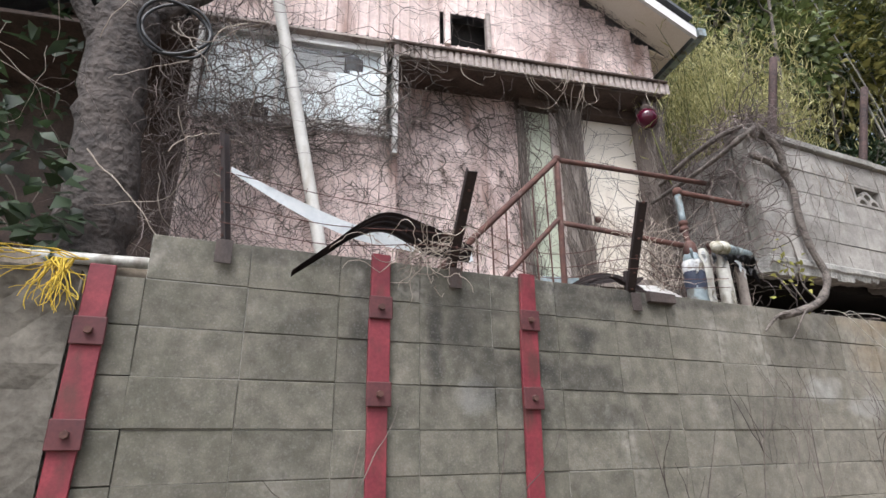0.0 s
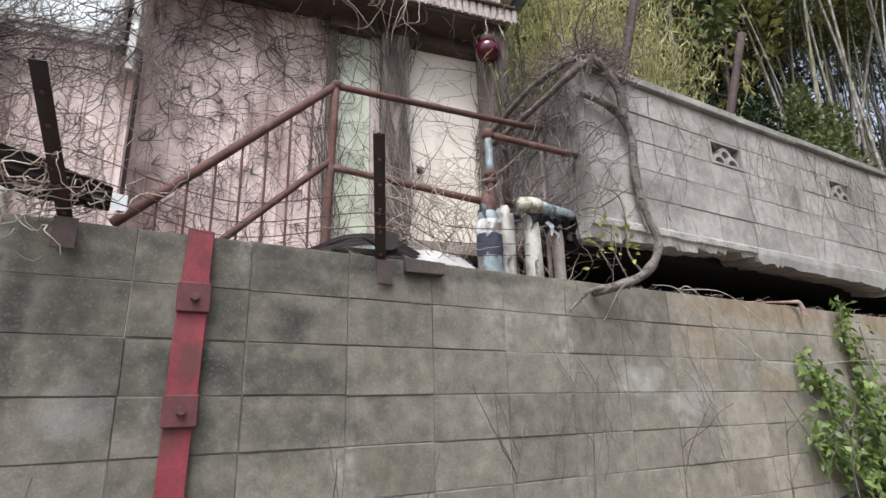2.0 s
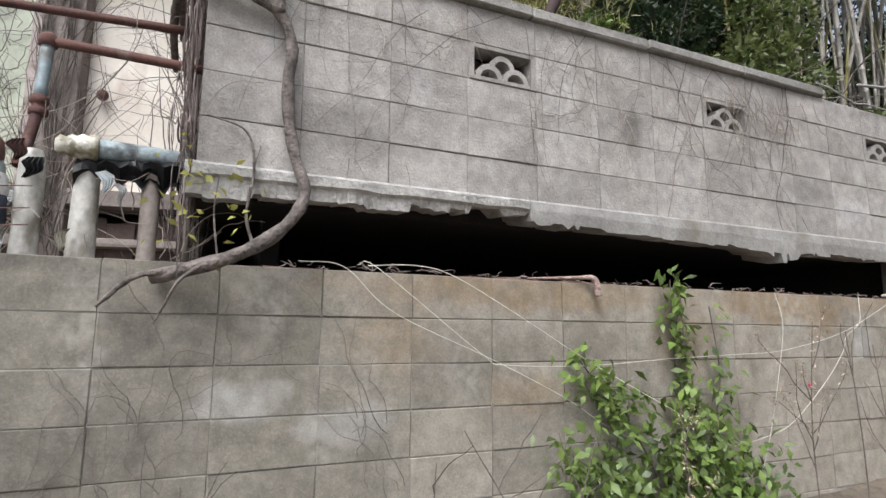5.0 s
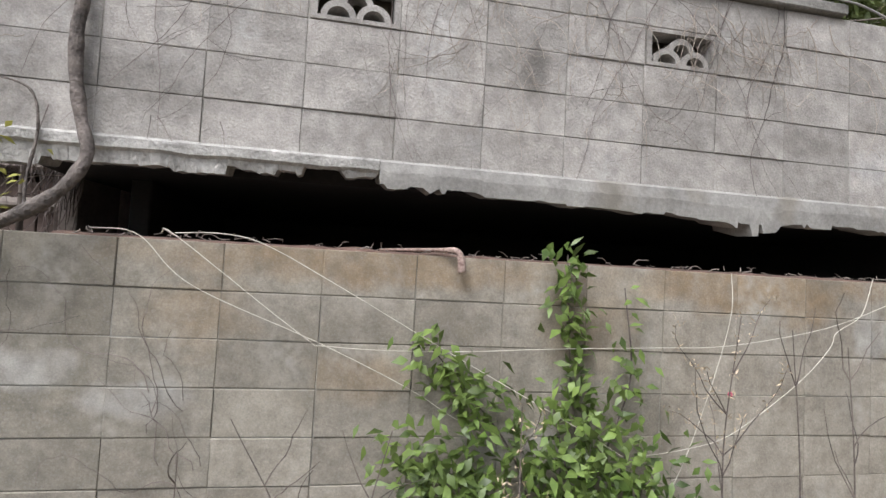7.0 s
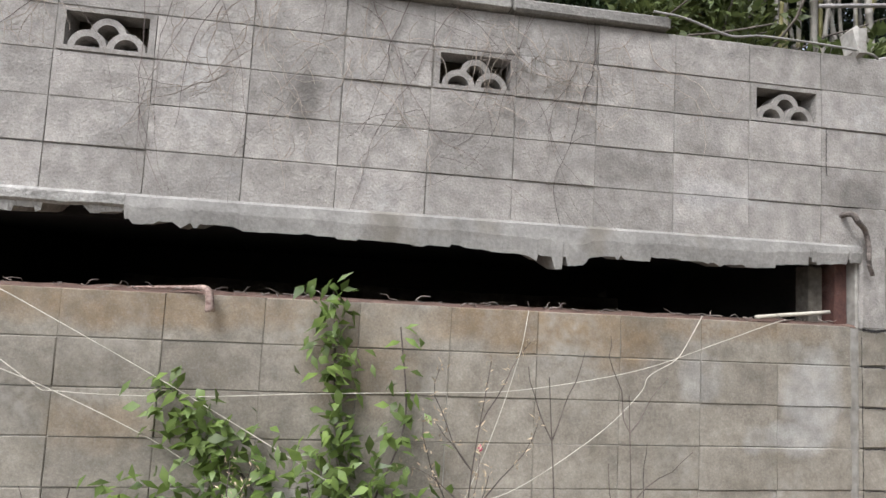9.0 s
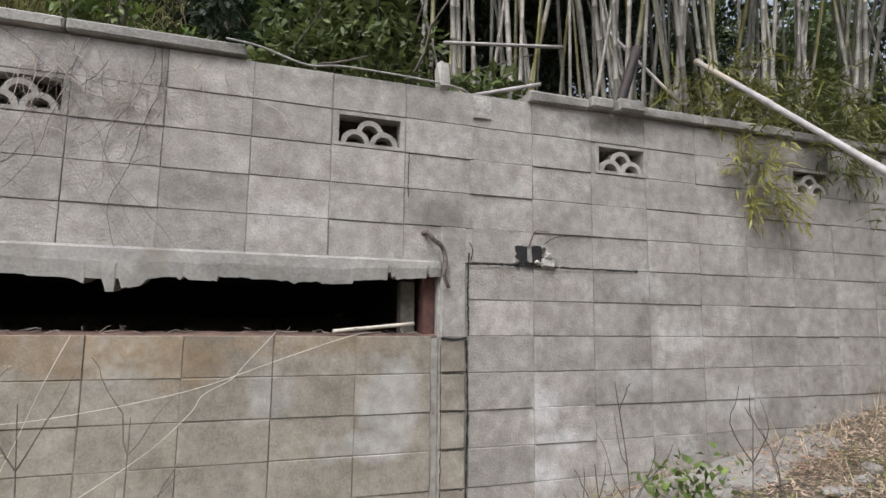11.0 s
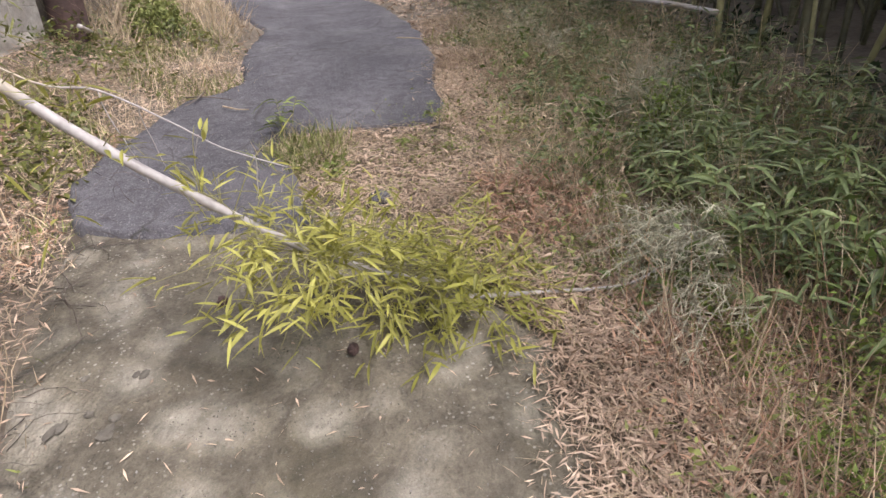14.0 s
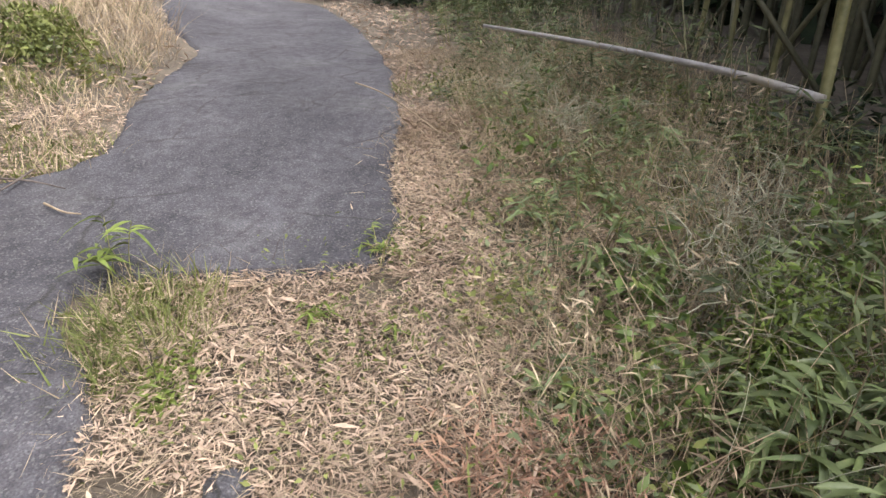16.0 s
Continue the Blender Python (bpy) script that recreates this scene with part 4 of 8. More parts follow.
part("film", bm, M_FOIL, window, "torn milky film behind the glass", smooth=True)
for k in range(9):
    hbox("blind_slat", (0.02, 0.12, 4.2 + k * 0.075), (0.5, 0.126, 4.262 + k * 0.075), M_WHITE, window, bevel=0.001, jitter=0.006)
hbox("room_back", (-0.64, 0.5, 4.0), (0.95, 0.55, 5.0), M_DARKWOOD, window)
# side trim
hbox("corner_trim", (0.9, -0.035, 3.92), (0.945, REC, 5.06), M_WHITE, label="peeling white corner board")
hbox("return_panel", (0.93, 0.045, 2.5), (0.952, REC - 0.002, 4.85), M_SIDING, label="narrow pink return panel")
hbox("window_hood", (-0.7, -0.06, 4.955), (0.93, 0.08, 4.985), M_LEDGE, label="thin metal window hood")

# ledge over the entrance
ledge = hbox("ledge", (0.9, -0.02, 4.86), (3.5, REC + 0.1, 4.93), M_LEDGE, label="corrugated trim ledge over the entrance")
bm = bmesh.new()
prof, s = [], 0.9
while s < 3.5:
    prof += [(s, -0.036), (s + 0.006, -0.052), (s + 0.042, -0.052), (s + 0.048, -0.036)]
    s += 0.059
rows = [[bm.verts.new(HOUSE @ Vector((a, b + 0.004 * noise.noise((a * 5, z, 0)), z))) for z in (4.852, 4.91, 4.965)] for a, b in prof]
for a, b in zip(rows, rows[1:]):
    for k in range(2):
        bm.faces.new((a[k], b[k], b[k + 1], a[k + 1]))
part("fluted_fascia", bm, M_LEDGE, ledge)
hbox("ledge_cap", (0.88, -0.075, 4.967), (3.52, 0.05, 4.99), M_DARKWOOD, ledge)
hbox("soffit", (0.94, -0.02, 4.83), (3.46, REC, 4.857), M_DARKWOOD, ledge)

# entrance recess: doors and posts
hbox("lintel", (2.13, REC - 0.1, 4.74), (3.46, REC + 0.1, 4.83), M_DARKWOOD, label="dark lintel")
hbox("post", (2.13, REC - 0.05, 2.55), (2.195, REC + 0.1, 4.735), M_GREYWOOD, label="mouldering grey door post")
door_g = hbox("door", (2.197, REC - 0.02, 3.07), (2.46, REC + 0.02, 4.735), M_GREENDOOR, label="pale green door leaf, stained")
hbox("door_stile", (2.452, REC - 0.05, 3.07), (2.526, REC + 0.03, 4.735), M_LEDGE, door_g, "worn pale stile")
hbox("post", (2.53, REC - 0.12, 2.55), (2.74, REC + 0.06, 4.75), M_GREYWOOD, label="grey weathered post wrapped in vines")
door_c = hbox("door", (2.74, REC + 0.0, 3.1), (3.36, REC + 0.04, 4.735), M_CREAM, label="cream door with a rusty knob")
bm = bmesh.new()
bmesh.ops.create_uvsphere(bm, u_segments=12, v_segments=8, radius=0.032, matrix=HOUSE @ Matrix.Translation((2.84, REC - 0.045, 3.66)))
part("door_knob", bm, M_RUST, door_c, "rusted knob", smooth=True)
hbox("post", (3.36, REC - 0.3, 2.5), (3.46, REC + 0.1, 4.83), M_GREYWOOD, label="grey corner post with vines")
hbox("door_sill", (2.2, REC - 0.16, 2.99), (2.53, REC + 0.1, 3.055), M_BLUEPIPE, label="blue-grey weathered sill", jitter=0.004)
hbox("door_sill", (2.742, REC - 0.13, 3.0), (3.36, REC + 0.1, 3.09), M_GREYWOOD, label="grey wooden sill", jitter=0.004)
for k in range(8):   # boards under the doors, coloured dark also for the unlit gap there
    hbox("base_board", (2.2 + k * 0.145, REC - 0.03 - 0.008 * (k % 2), 2.5), (2.338 + k * 0.145, REC + 0.0, 2.985 - 0.03 * (k % 3)), M_DARKWOOD, jitter=0.006)
hbox("base_rail", (2.2, REC - 0.09, 2.78), (3.36, REC - 0.045, 2.83), M_GREYWOOD, label="splintered grey rail", jitter=0.006)
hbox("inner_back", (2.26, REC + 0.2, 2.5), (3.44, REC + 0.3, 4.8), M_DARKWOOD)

# roof over the gable corner

def roof_part(name, pts, thick, material, label=""):
    bm = bmesh.new()
    lo = [bm.verts.new(HOUSE @ Vector(p)) for p in pts]
    hi = [bm.verts.new(HOUSE @ (Vector(p) + Vector((0, 0, thick)))) for p in pts]
    bm.faces.new(lo[::-1])
    bm.faces.new(hi)
    n = len(pts)
    for k in range(n):
        bm.faces.new((lo[k], lo[(k + 1) % n], hi[(k + 1) % n], hi[k]))
    return part(name, bm, material, house, label)


roof_part("roof", [(3.72, -0.32, 5.4), (3.72, 5.2, 5.4), (0.3, 5.2, 7.6), (0.3, -0.32, 7.6)], 0.07, M_ROOF, "dark sheet roof slope")
roof_part("roof", [(0.3, -0.32, 7.6), (0.3, 5.2, 7.6), (-3.6, 5.2, 5.1), (-3.6, -0.32, 5.1)], 0.07, M_ROOF, "dark sheet roof slope")
roof_part("barge_board", [(3.7, -0.35, 5.3), (3.7, -0.315, 5.3), (0.3, -0.315, 7.49), (0.3, -0.35, 7.49)], 0.11, M_WHITE, "white barge board")
roof_part("verge_soffit", [(3.68, -0.3, 5.34), (3.68, 0.03, 5.34), (0.3, 0.03, 7.52), (0.3, -0.3, 7.52)], 0.02, M_CREAM, "cream soffit under the verge")
roof_part("eave_soffit", [(3.68, 0.04, 5.34), (3.68, 5.0, 5.34), (3.47, 5.0, 5.42), (3.47, 0.04, 5.42)], 0.02, M_CREAM, "cream eave soffit")
roof_part("gutter", [(3.72, -0.36, 5.33), (3.8, -0.36, 5.33), (3.8, 5.0, 5.33), (3.72, 5.0, 5.33)], 0.08, M_BLUEPIPE, "grey eave gutter")
for k in range(9):   # ends of the roof sheets along the verge
    a = 3.66 - k * 0.36
    roof_part("verge_tile", [(a, -0.38, 5.49 + (3.66 - a) * 0.645), (a, -0.2, 5.49 + (3.66 - a) * 0.645), (a - 0.35, -0.2, 5.49 + (4.01 - a) * 0.645), (a - 0.35, -0.38, 5.49 + (4.01 - a) * 0.645)], 0.035, M_ROOF)


# ---- iron straps on the retaining wall ----
def strap(x, top, bolts, lean=0.0):
    t = thing("iron_strap", "red-painted steel strap bolted to the block wall", "strap", at=(x, 2.48, 1.0), group="straps on the wall")
    edges = [0.6] + [b - 0.05 for b in bolts] + [top]
    for k, (a, b) in enumerate(zip(edges, edges[1:])):
        w = 0.052 if k % 2 else 0.047
        bm = bmesh.new()
        box(bm, (x - w + lean * (a - 1.6), 2.468 - 0.004 * k, a), (x + w + lean * (a - 1.6), 2.49 - 0.004 * k, b), 0.003)
        for v in bm.verts:
            v.co.x += lean * (v.co.z - a)
        part("strap_bar", bm, M_RED, t)
    for b in bolts:
        xb = x + lean * (b - 1.6)
        pl = boxed("splice_plate", (xb - 0.058, 2.448, b - 0.055), (xb + 0.058, 2.462, b + 0.055), M_DARKRED, t, "dark red splice plate", bevel=0.004)
        bm = bmesh.new()
        bmesh.ops.create_cone(bm, segments=6, radius1=0.017, radius2=0.015, depth=0.022, cap_ends=True, matrix=Matrix.Translation((xb, 2.439, b)) @ pose(0, 0, 0, 90, 0, 0))
        part("bolt", bm, M_RUST, pl)
    return t


strap(0.505, 2.43, [1.78, 2.16], 0.02)
strap(1.68, 2.62, [1.95, 2.35])
strap(2.49, 2.61, [1.95, 2.35], 0.02)



# ---- fence posts, plates and scrap on the wall top ----
def angle_post(base, top, label):
    t = thing("fence_post", label, "post", at=base, group="leaning fence posts")
    a, b = Vector(base), Vector(top)
    q = (b - a).to_track_quat("Z", "Y").to_matrix().to_4x4()
    m = Matrix.Translation(a) @ q
    n = (b - a).length
    boxed("flange", (-0.024, -0.003, 0), (0.024, 0.003, n), M_BLACKIRON, t, bevel=0.001, m=m)
    boxed("web", (-0.024, 0.003, 0), (-0.018, 0.04, n), M_BLACKIRON, t, bevel=0.001, m=m)
    for z in np.arange(0.06, n, 0.11):
        boxed("hook", (-0.006, -0.012, z), (0.008, -0.003, z + 0.012), M_RUST, t, bevel=0.002, m=m)
    boxed("base_plate", (-0.036, -0.01, -0.09), (0.036, -0.004, 0.02), M_BROWNIRON, t, bevel=0.002, m=Matrix.Translation((a.x, 2.478, a.z)))
    return t


angle_post((0.96, 2.55, 2.58), (0.89, 2.53, 3.17), "black angle-iron fence post with barbed wire")
angle_post((2.08, 2.53, 2.58), (1.985, 2.05, 2.935), "black angle-iron post leaning outwards, tangled in wire")
angle_post((3.27, 2.52, 2.56), (3.09, 2.13, 3.0), "black angle-iron post leaning outwards over the wall")
tagged(boxed("rusty_plate", (3.37, 2.455, 2.535), (3.57, 2.5, 2.597), M_BROWNIRON, bevel=0.003, jitter=0.003), "dark red rusty plate lying over the wall edge", "plate")

tang = [(wiggle((RNG.uniform(1.75, 2.2), RNG.uniform(2.38, 2.5), RNG.uniform(2.62, 2.72)), RNG.normal(size=3) * [1, 0.3, 0.4], 16, 0.03, 0.5), 0.0028, 0.0015) for _ in range(45)]
tagged(tubes("wire_tangle", tang, M_VINEPALE, sides=4), "tangle of dry stems and wire under the scrap sheet", "tangle", kind="stuff")
bm = bmesh.new()
prof = [(3.29, 2.585), (3.44, 2.585), (3.43, 2.62), (3.375, 2.66), (3.385, 2.745), (3.31, 2.755), (3.3, 2.69)]
for y in (2.56, 2.585):
    bm.faces.new([bm.verts.new((a, y + 0.06 * (b - 2.58), b)) for a, b in prof])
bm.verts.ensure_lookup_table()
for k in range(7):
    bm.faces.new([bm.verts[k], bm.verts[(k + 1) % 7], bm.verts[7 + (k + 1) % 7], bm.verts[7 + k]])
box(bm, (3.3, 2.5, 2.6), (3.43, 2.575, 2.612), 0.002)
bmesh.ops.recalc_face_normals(bm, faces=bm.faces[:])
tagged(part("iron_bracket", bm, M_BLACKIRON), "black bent iron bracket standing on the wall", "bracket")
barbed = thing("barbed_wire", "rusty barbed wire sagging between the posts", "wire", at=(0.9, 2.5, 2.7))
for z0, z1 in [(2.95, 2.8), (2.8, 2.72), (2.7, 2.66)]:
    line = smooth_line([(0.93, 2.52, z0), (1.4, 2.45, z0 - 0.07), (2.03, 2.34, z1), (2.6, 2.4, z1 - 0.08), (3.18, 2.33, z1 + 0.02), (3.6, 2.5, z1), (4.1, 2.48, z1 + 0.04)], 60)
    lines = [(line, 0.0022, 0.0022)]
    for k in range(4, len(line) - 2, 4):
        for s in (1, -1):
            lines.append((np.array([line[k] + [0, 0.008 * s, -0.012], line[k], line[k] + [0.004, -0.008 * s, 0.013]]), 0.0013, 0.0013))
    tubes("wire_strand", lines, M_RUST, barbed, sides=4)


def bent_sheet(name, keys, width, material, label, category, corr=0.0, across=(0, 0.3, 0.95), taper=(0.35, 0.9, 1, 0.75)):
    """A thin bent sheet that follows a line."""
    line = smooth_line(keys, 28)
    ac = Vector(across).normalized()
    bm = bmesh.new()
    rows = []
    for i, p in enumerate(line):
        w = width * np.interp(i / (len(line) - 1), [0, 0.3, 0.8, 1], taper)
        rows.append([bm.verts.new(Vector(p) + ac * w * (j / 8 - 0.5) + Vector((0, -corr * math.cos(j * math.pi), 0))) for j in range(9)])
    for a, b in zip(rows, rows[1:]):
        for j in range(8):
            bm.faces.new((a[j], b[j], b[j + 1], a[j + 1]))
    bmesh.ops.solidify(bm, geom=bm.faces[:], thickness=0.004)
    return tagged(part(name, bm, material), label, category)


bent_sheet("metal_strip", [(0.95, 2.52, 2.97), (1.17, 2.5, 2.86), (1.4, 2.5, 2.775), (1.6, 2.52, 2.735), (1.9, 2.58, 2.74), (2.25, 2.6, 2.72)], 0.1, M_SHEET,
           "bent strip of white sheet metal hanging over the wall", "sheet metal")
bent_sheet("roofing_scrap", [(1.24, 2.36, 2.44), (1.4, 2.38, 2.58), (1.56, 2.42, 2.72), (1.72, 2.46, 2.79), (1.95, 2.5, 2.74), (2.2, 2.52, 2.7)], 0.15, M_BLACKIRON,
           "folded black corrugated roofing scrap on the wall top", "sheet metal", 0.004, (0.05, -0.45, 0.85), (0.2, 0.35, 1, 0.6))
bent_sheet("roofing_scrap", [(3.05, 2.62, 2.66), (3.2, 2.6, 2.71), (3.32, 2.58, 2.66), (3.42, 2.56, 2.72)], 0.09, M_BLACKIRON,
           "crumpled black metal scrap beside the leaning post", "sheet metal", 0.004, (0.1, 0.9, 0.3))
bent_sheet("roofing_scrap", [(3.0, 2.75, 2.66), (3.2, 2.72, 2.73), (3.4, 2.7, 2.74), (3.62, 2.68, 2.65)], 0.16, M_BLACKIRON,
           "crumpled black sheet lying behind the wall edge", "sheet metal", 0.004, (0.1, 0.7, 0.6))
bent_sheet("white_pan", [(3.42, 2.72, 2.72), (3.56, 2.7, 2.69), (3.72, 2.68, 2.69), (3.86, 2.68, 2.67)], 0.25, M_WHITE,
           "dented white enamel sheet lying behind the wall edge", "sheet metal", 0.003, (0.1, 0.85, 0.55))
tagged(rod("wall_conduit", (0.1, 2.75, 2.52), (0.72, 2.62, 2.5), 0.026, M_PIPE), "pale plastic conduit ending at the blocks", "pipe")
tagged(rod("drain_pipe", (1.02, 3.72, 5.75), (1.75, 3.74, 2.5), 0.047, M_WHITEPIPE, sides=16), "white plastic drain pipe leaning against the facade", "pipe")

# ---- stair railing ----
rail = thing("stair_railing", "rusted tubular stair railing with thin balusters", "railing", at=(3.2, 3.0, 2.5))
rod("post", (3.16, 3.02, 2.5), (3.2, 3.02, 3.75), 0.022, M_RUST, rail)
rod("post", (4.6, 2.9, 2.55), (4.592, 2.89, 3.74), 0.015, M_GREYWOOD, rail, "thin grey post")
rod("top_rail", (3.19, 3.02, 3.745), (4.6, 2.88, 3.742), 0.02, M_RUST, rail)
rod("mid_rail", (3.19, 3.02, 3.235), (3.9, 2.61, 3.012), 0.019, M_RUST, rail)
rod("sloping_rail", (3.2, 3.02, 3.75), (2.2, 2.95, 2.74), 0.023, M_RUST, rail)
rod("lower_sloping_rail", (3.18, 3.02, 3.27), (2.5, 2.97, 2.58), 0.018, M_RUST, rail)
for k in range(7):
    x = 2.36 + 0.118 * k
    zt = 2.74 + (x - 2.2) * 1.01
    rod("baluster", (x, 2.97 + 0.006 * k, 2.5), (x, 2.965 + 0.007 * k, zt), 0.006, M_RUST, rail, sides=6)
bm = bmesh.new()
bmesh.ops.create_uvsphere(bm, u_segments=12, v_segments=8, radius=0.032, matrix=Matrix.Translation((3.2, 3.02, 3.75)))
part("elbow", bm, M_RUST, rail, smooth=True)

# ---- pipes at the corner ----
def lathe(name, at, prof, material, parent, label="", n=16, bumpy=0.0):
    """A turned shape: (radius, height) pairs round an upright axis."""
    v, f = [], []
    for r, z in prof:
        for k in range(n):
            a = 2 * math.pi * k / n
            rr = r * (1 + bumpy * noise.noise((math.cos(a) * 2, math.sin(a) * 2, z * 14)))
            v.append((at[0] + rr * math.cos(a), at[1] + rr * math.sin(a), at[2] + z))
    for i in range(len(prof) - 1):
        for k in range(n):
            f.append((i * n + k, i * n + (k + 1) % n, (i + 1) * n + (k + 1) % n, (i + 1) * n + k))
    return raw(name, v, f, material, parent, label, smooth=True)


pa = thing("wrapped_pipe", "water pipe wrapped in white and navy tape, peeling", "pipe", at=(3.93, 2.6, 2.55), group="standpipes on the wall")
A = (3.93, 2.6, 2.55)
lathe("lagging", A, [(0.064, 0), (0.068, 0.06), (0.062, 0.13), (0.066, 0.16)], M_BLUEPIPE, pa, "faded blue lagging", bumpy=0.12)
lathe("navy_wrap", A, [(0.067, 0.15), (0.071, 0.18), (0.069, 0.26), (0.066, 0.275)], M_WRAPNAVY, pa, "navy tape band", bumpy=0.06)
lathe("white_wrap", A, [(0.067, 0.265), (0.071, 0.29), (0.068, 0.33), (0.06, 0.35)], M_WRAPWHITE, pa, "white tape band", bumpy=0.1)
lathe("upper_lagging", A, [(0.058, 0.34), (0.054, 0.37), (0.046, 0.4), (0.03, 0.41)], M_BLUEPIPE, pa, bumpy=0.15)
lathe("elbow_cap", A, [(0.032, 0.37), (0.046, 0.385), (0.047, 0.43), (0.042, 0.47), (0.024, 0.495), (0.0, 0.503)], M_RUST, pa, "rusted elbow")
pb = thing("standpipe", "lagged standpipe with rusted fittings and a blue-grey top", "pipe", at=(4.06, 2.62, 2.55), group="standpipes on the wall")
B = (4.06, 2.62, 2.55)
lathe("lagging", B, [(0.046, 0), (0.044, 0.15), (0.048, 0.3), (0.044, 0.42), (0.026, 0.46)], M_PIPE, pb, "grimy pale lagging", bumpy=0.15)
tubes("riser", [(np.array([(4.0, 2.66, 2.95), (4.02, 2.68, 3.05), (4.03, 2.7, 3.15), (4.035, 2.71, 3.25)]), 0.021, 0.021)], M_RUST, pb, sides=12)
lathe("coupling", (4.035, 2.71, 3.17), [(0.022, 0), (0.034, 0.005), (0.036, 0.03), (0.026, 0.036), (0.026, 0.05), (0.034, 0.055), (0.034, 0.08), (0.02, 0.09)], M_RUST, pb, "rusted coupling", n=8)
rod("upper_riser", (4.035, 2.71, 3.25), (4.04, 2.72, 3.48), 0.024, M_BLUEPIPE, pb, "blue-grey pipe length")
lathe("tee", (4.04, 2.72, 3.47), [(0.024, 0), (0.034, 0.004), (0.035, 0.04), (0.024, 0.055), (0.0, 0.056)], M_RUST, pb, "rusted tee")
rod("cross_pipe", (4.05, 2.72, 3.497), (4.63, 2.61, 3.44), 0.02, M_RUST, pb, "rusted cross pipe")
pc = thing("standpipe", "beige lagged pipe stub with torn wrapping", "pipe", at=(4.24, 2.62, 2.55), group="standpipes on the wall")
lathe("lagging", (4.24, 2.62, 2.55), [(0.054, 0), (0.058, 0.03), (0.05, 0.06), (0.048, 0.25), (0.044, 0.42)], M_PIPE, pc, bumpy=0.1)
pd = thing("standpipe", "grey pipe stub under a black rubber flap", "pipe", at=(4.46, 2.66, 2.55), group="standpipes on the wall")
lathe("pipe_body", (4.46, 2.66, 2.55), [(0.036, 0), (0.034, 0.2), (0.036, 0.3), (0.036, 0.42)], M_GREYWOOD, pd, bumpy=0.08)
ph = thing("lagged_pipe", "horizontal lagged pipe with torn black underside", "pipe", at=(4.35, 2.62, 3.0))
tubes("torn_lagging", [(np.linspace((4.13, 2.58, 3.03), (4.27, 2.6, 3.035), 9), 0.03, np.array([0.022, 0.04, 0.034, 0.048, 0.042, 0.052, 0.046, 0.054, 0.05]))], M_LAGEND, ph, "torn yellowed lagging", sides=14, caps=True)
tubes("pipe_body", [(np.linspace((4.27, 2.6, 3.035), (4.58, 2.66, 3.04), 5), 0.042, 0.042)], M_LAGDARK, ph, "blue-grey pipe lagging", sides=14, caps=True)
bm = bmesh.new()
xs = np.linspace(4.2, 4.58, 16)
rows = []
for k, x in enumerate(xs):
    lo = 2.94 - abs(noise.noise((x * 11, 0, 0))) * 0.16 - (0.04 if k % 3 == 0 else 0)
    rows.append([bm.verts.new((x, 2.58 + 0.03 * math.sin(j * 1.7 + x * 9) + (x - 4.2) * 0.12, 3.03 - (3.03 - lo) * j / 4)) for j in range(5)])
for a, b in zip(rows, rows[1:]):
    for j in range(4):
        bm.faces.new((a[j], b[j], b[j + 1], a[j + 1]))
bmesh.ops.solidify(bm, geom=bm.faces[:], thickness=0.004)
part("rubber_flap", bm, M_BLACK, ph, "tattered black rubber flap")

for x, y, z, w, material, label in [(3.87, 2.522, 2.82, 0.05, M_WRAPWHITE, "loose end of white pipe tape"), (4.0, 2.545, 2.66, 0.05, M_WRAPWHITE, "torn strip of white wrapping"), (4.19, 2.55, 2.66, 0.04, M_LAGEND, "torn strip of yellowed wrapping"), (3.95, 2.505, 2.9, 0.06, M_WRAPWHITE, "loose end of white pipe tape"),
                                    (4.31, 2.55, 2.89, 0.05, M_SHEET, "shredded pale wrapping under the pipe"), (4.36, 2.56, 2.85, 0.03, M_WRAPWHITE, "shredded pale wrapping under the pipe"), (3.86, 2.53, 2.92, 0.04, M_BLUEPIPE, "flap of faded blue lagging"), (4.08, 2.55, 2.92, 0.07, M_BLACK, "crumpled dark lagging between the pipes"), (4.03, 2.54, 2.98, 0.06, M_RUST, "crumpled rusty wrapping between the pipes")]:
    a = RNG.normal(size=6) * 0.012
    bent_sheet("torn_wrap", [(x + a[0], y, z + 0.045), (x + a[1], y - 0.008, z + 0.02), (x + a[2], y - 0.004, z - 0.01), (x + a[3], y - 0.012, z - 0.04)], w, material, label, "wrapping", 0.003, (0.93, 0.25, 0.25 + a[4] * 10), (0.7, 1.0, 0.6, 0.2))

# ---- red lamp under the ledge ----
lamp = thing("globe_lamp", "dark red glass globe lamp under the ledge, unlit", "lamp", at=(4.51, 3.33, 4.61))
bm = bmesh.new()
bmesh.ops.create_uvsphere(bm, u_segments=28, v_segments=18, radius=0.1, matrix=Matrix.Translation((4.51, 3.33, 4.61)))
part("globe", bm, M_GLOBE, lamp, smooth=True)
lathe("collar", (4.51, 3.33, 4.69), [(0.05, 0), (0.055, 0.02), (0.05, 0.05), (0.02, 0.06), (0.02, 0.16)], M_DARKWOOD, lamp)

# ---- dead vines ----
HN = np.array(HOUSE.to_3x3() @ Vector((0, -1, 0)))
HU = np.array(HOUSE.to_3x3() @ Vector((1, 0, 0)))


def hpt(s, d, z):
    return np.array(HOUSE @ Vector((s, d, z)))


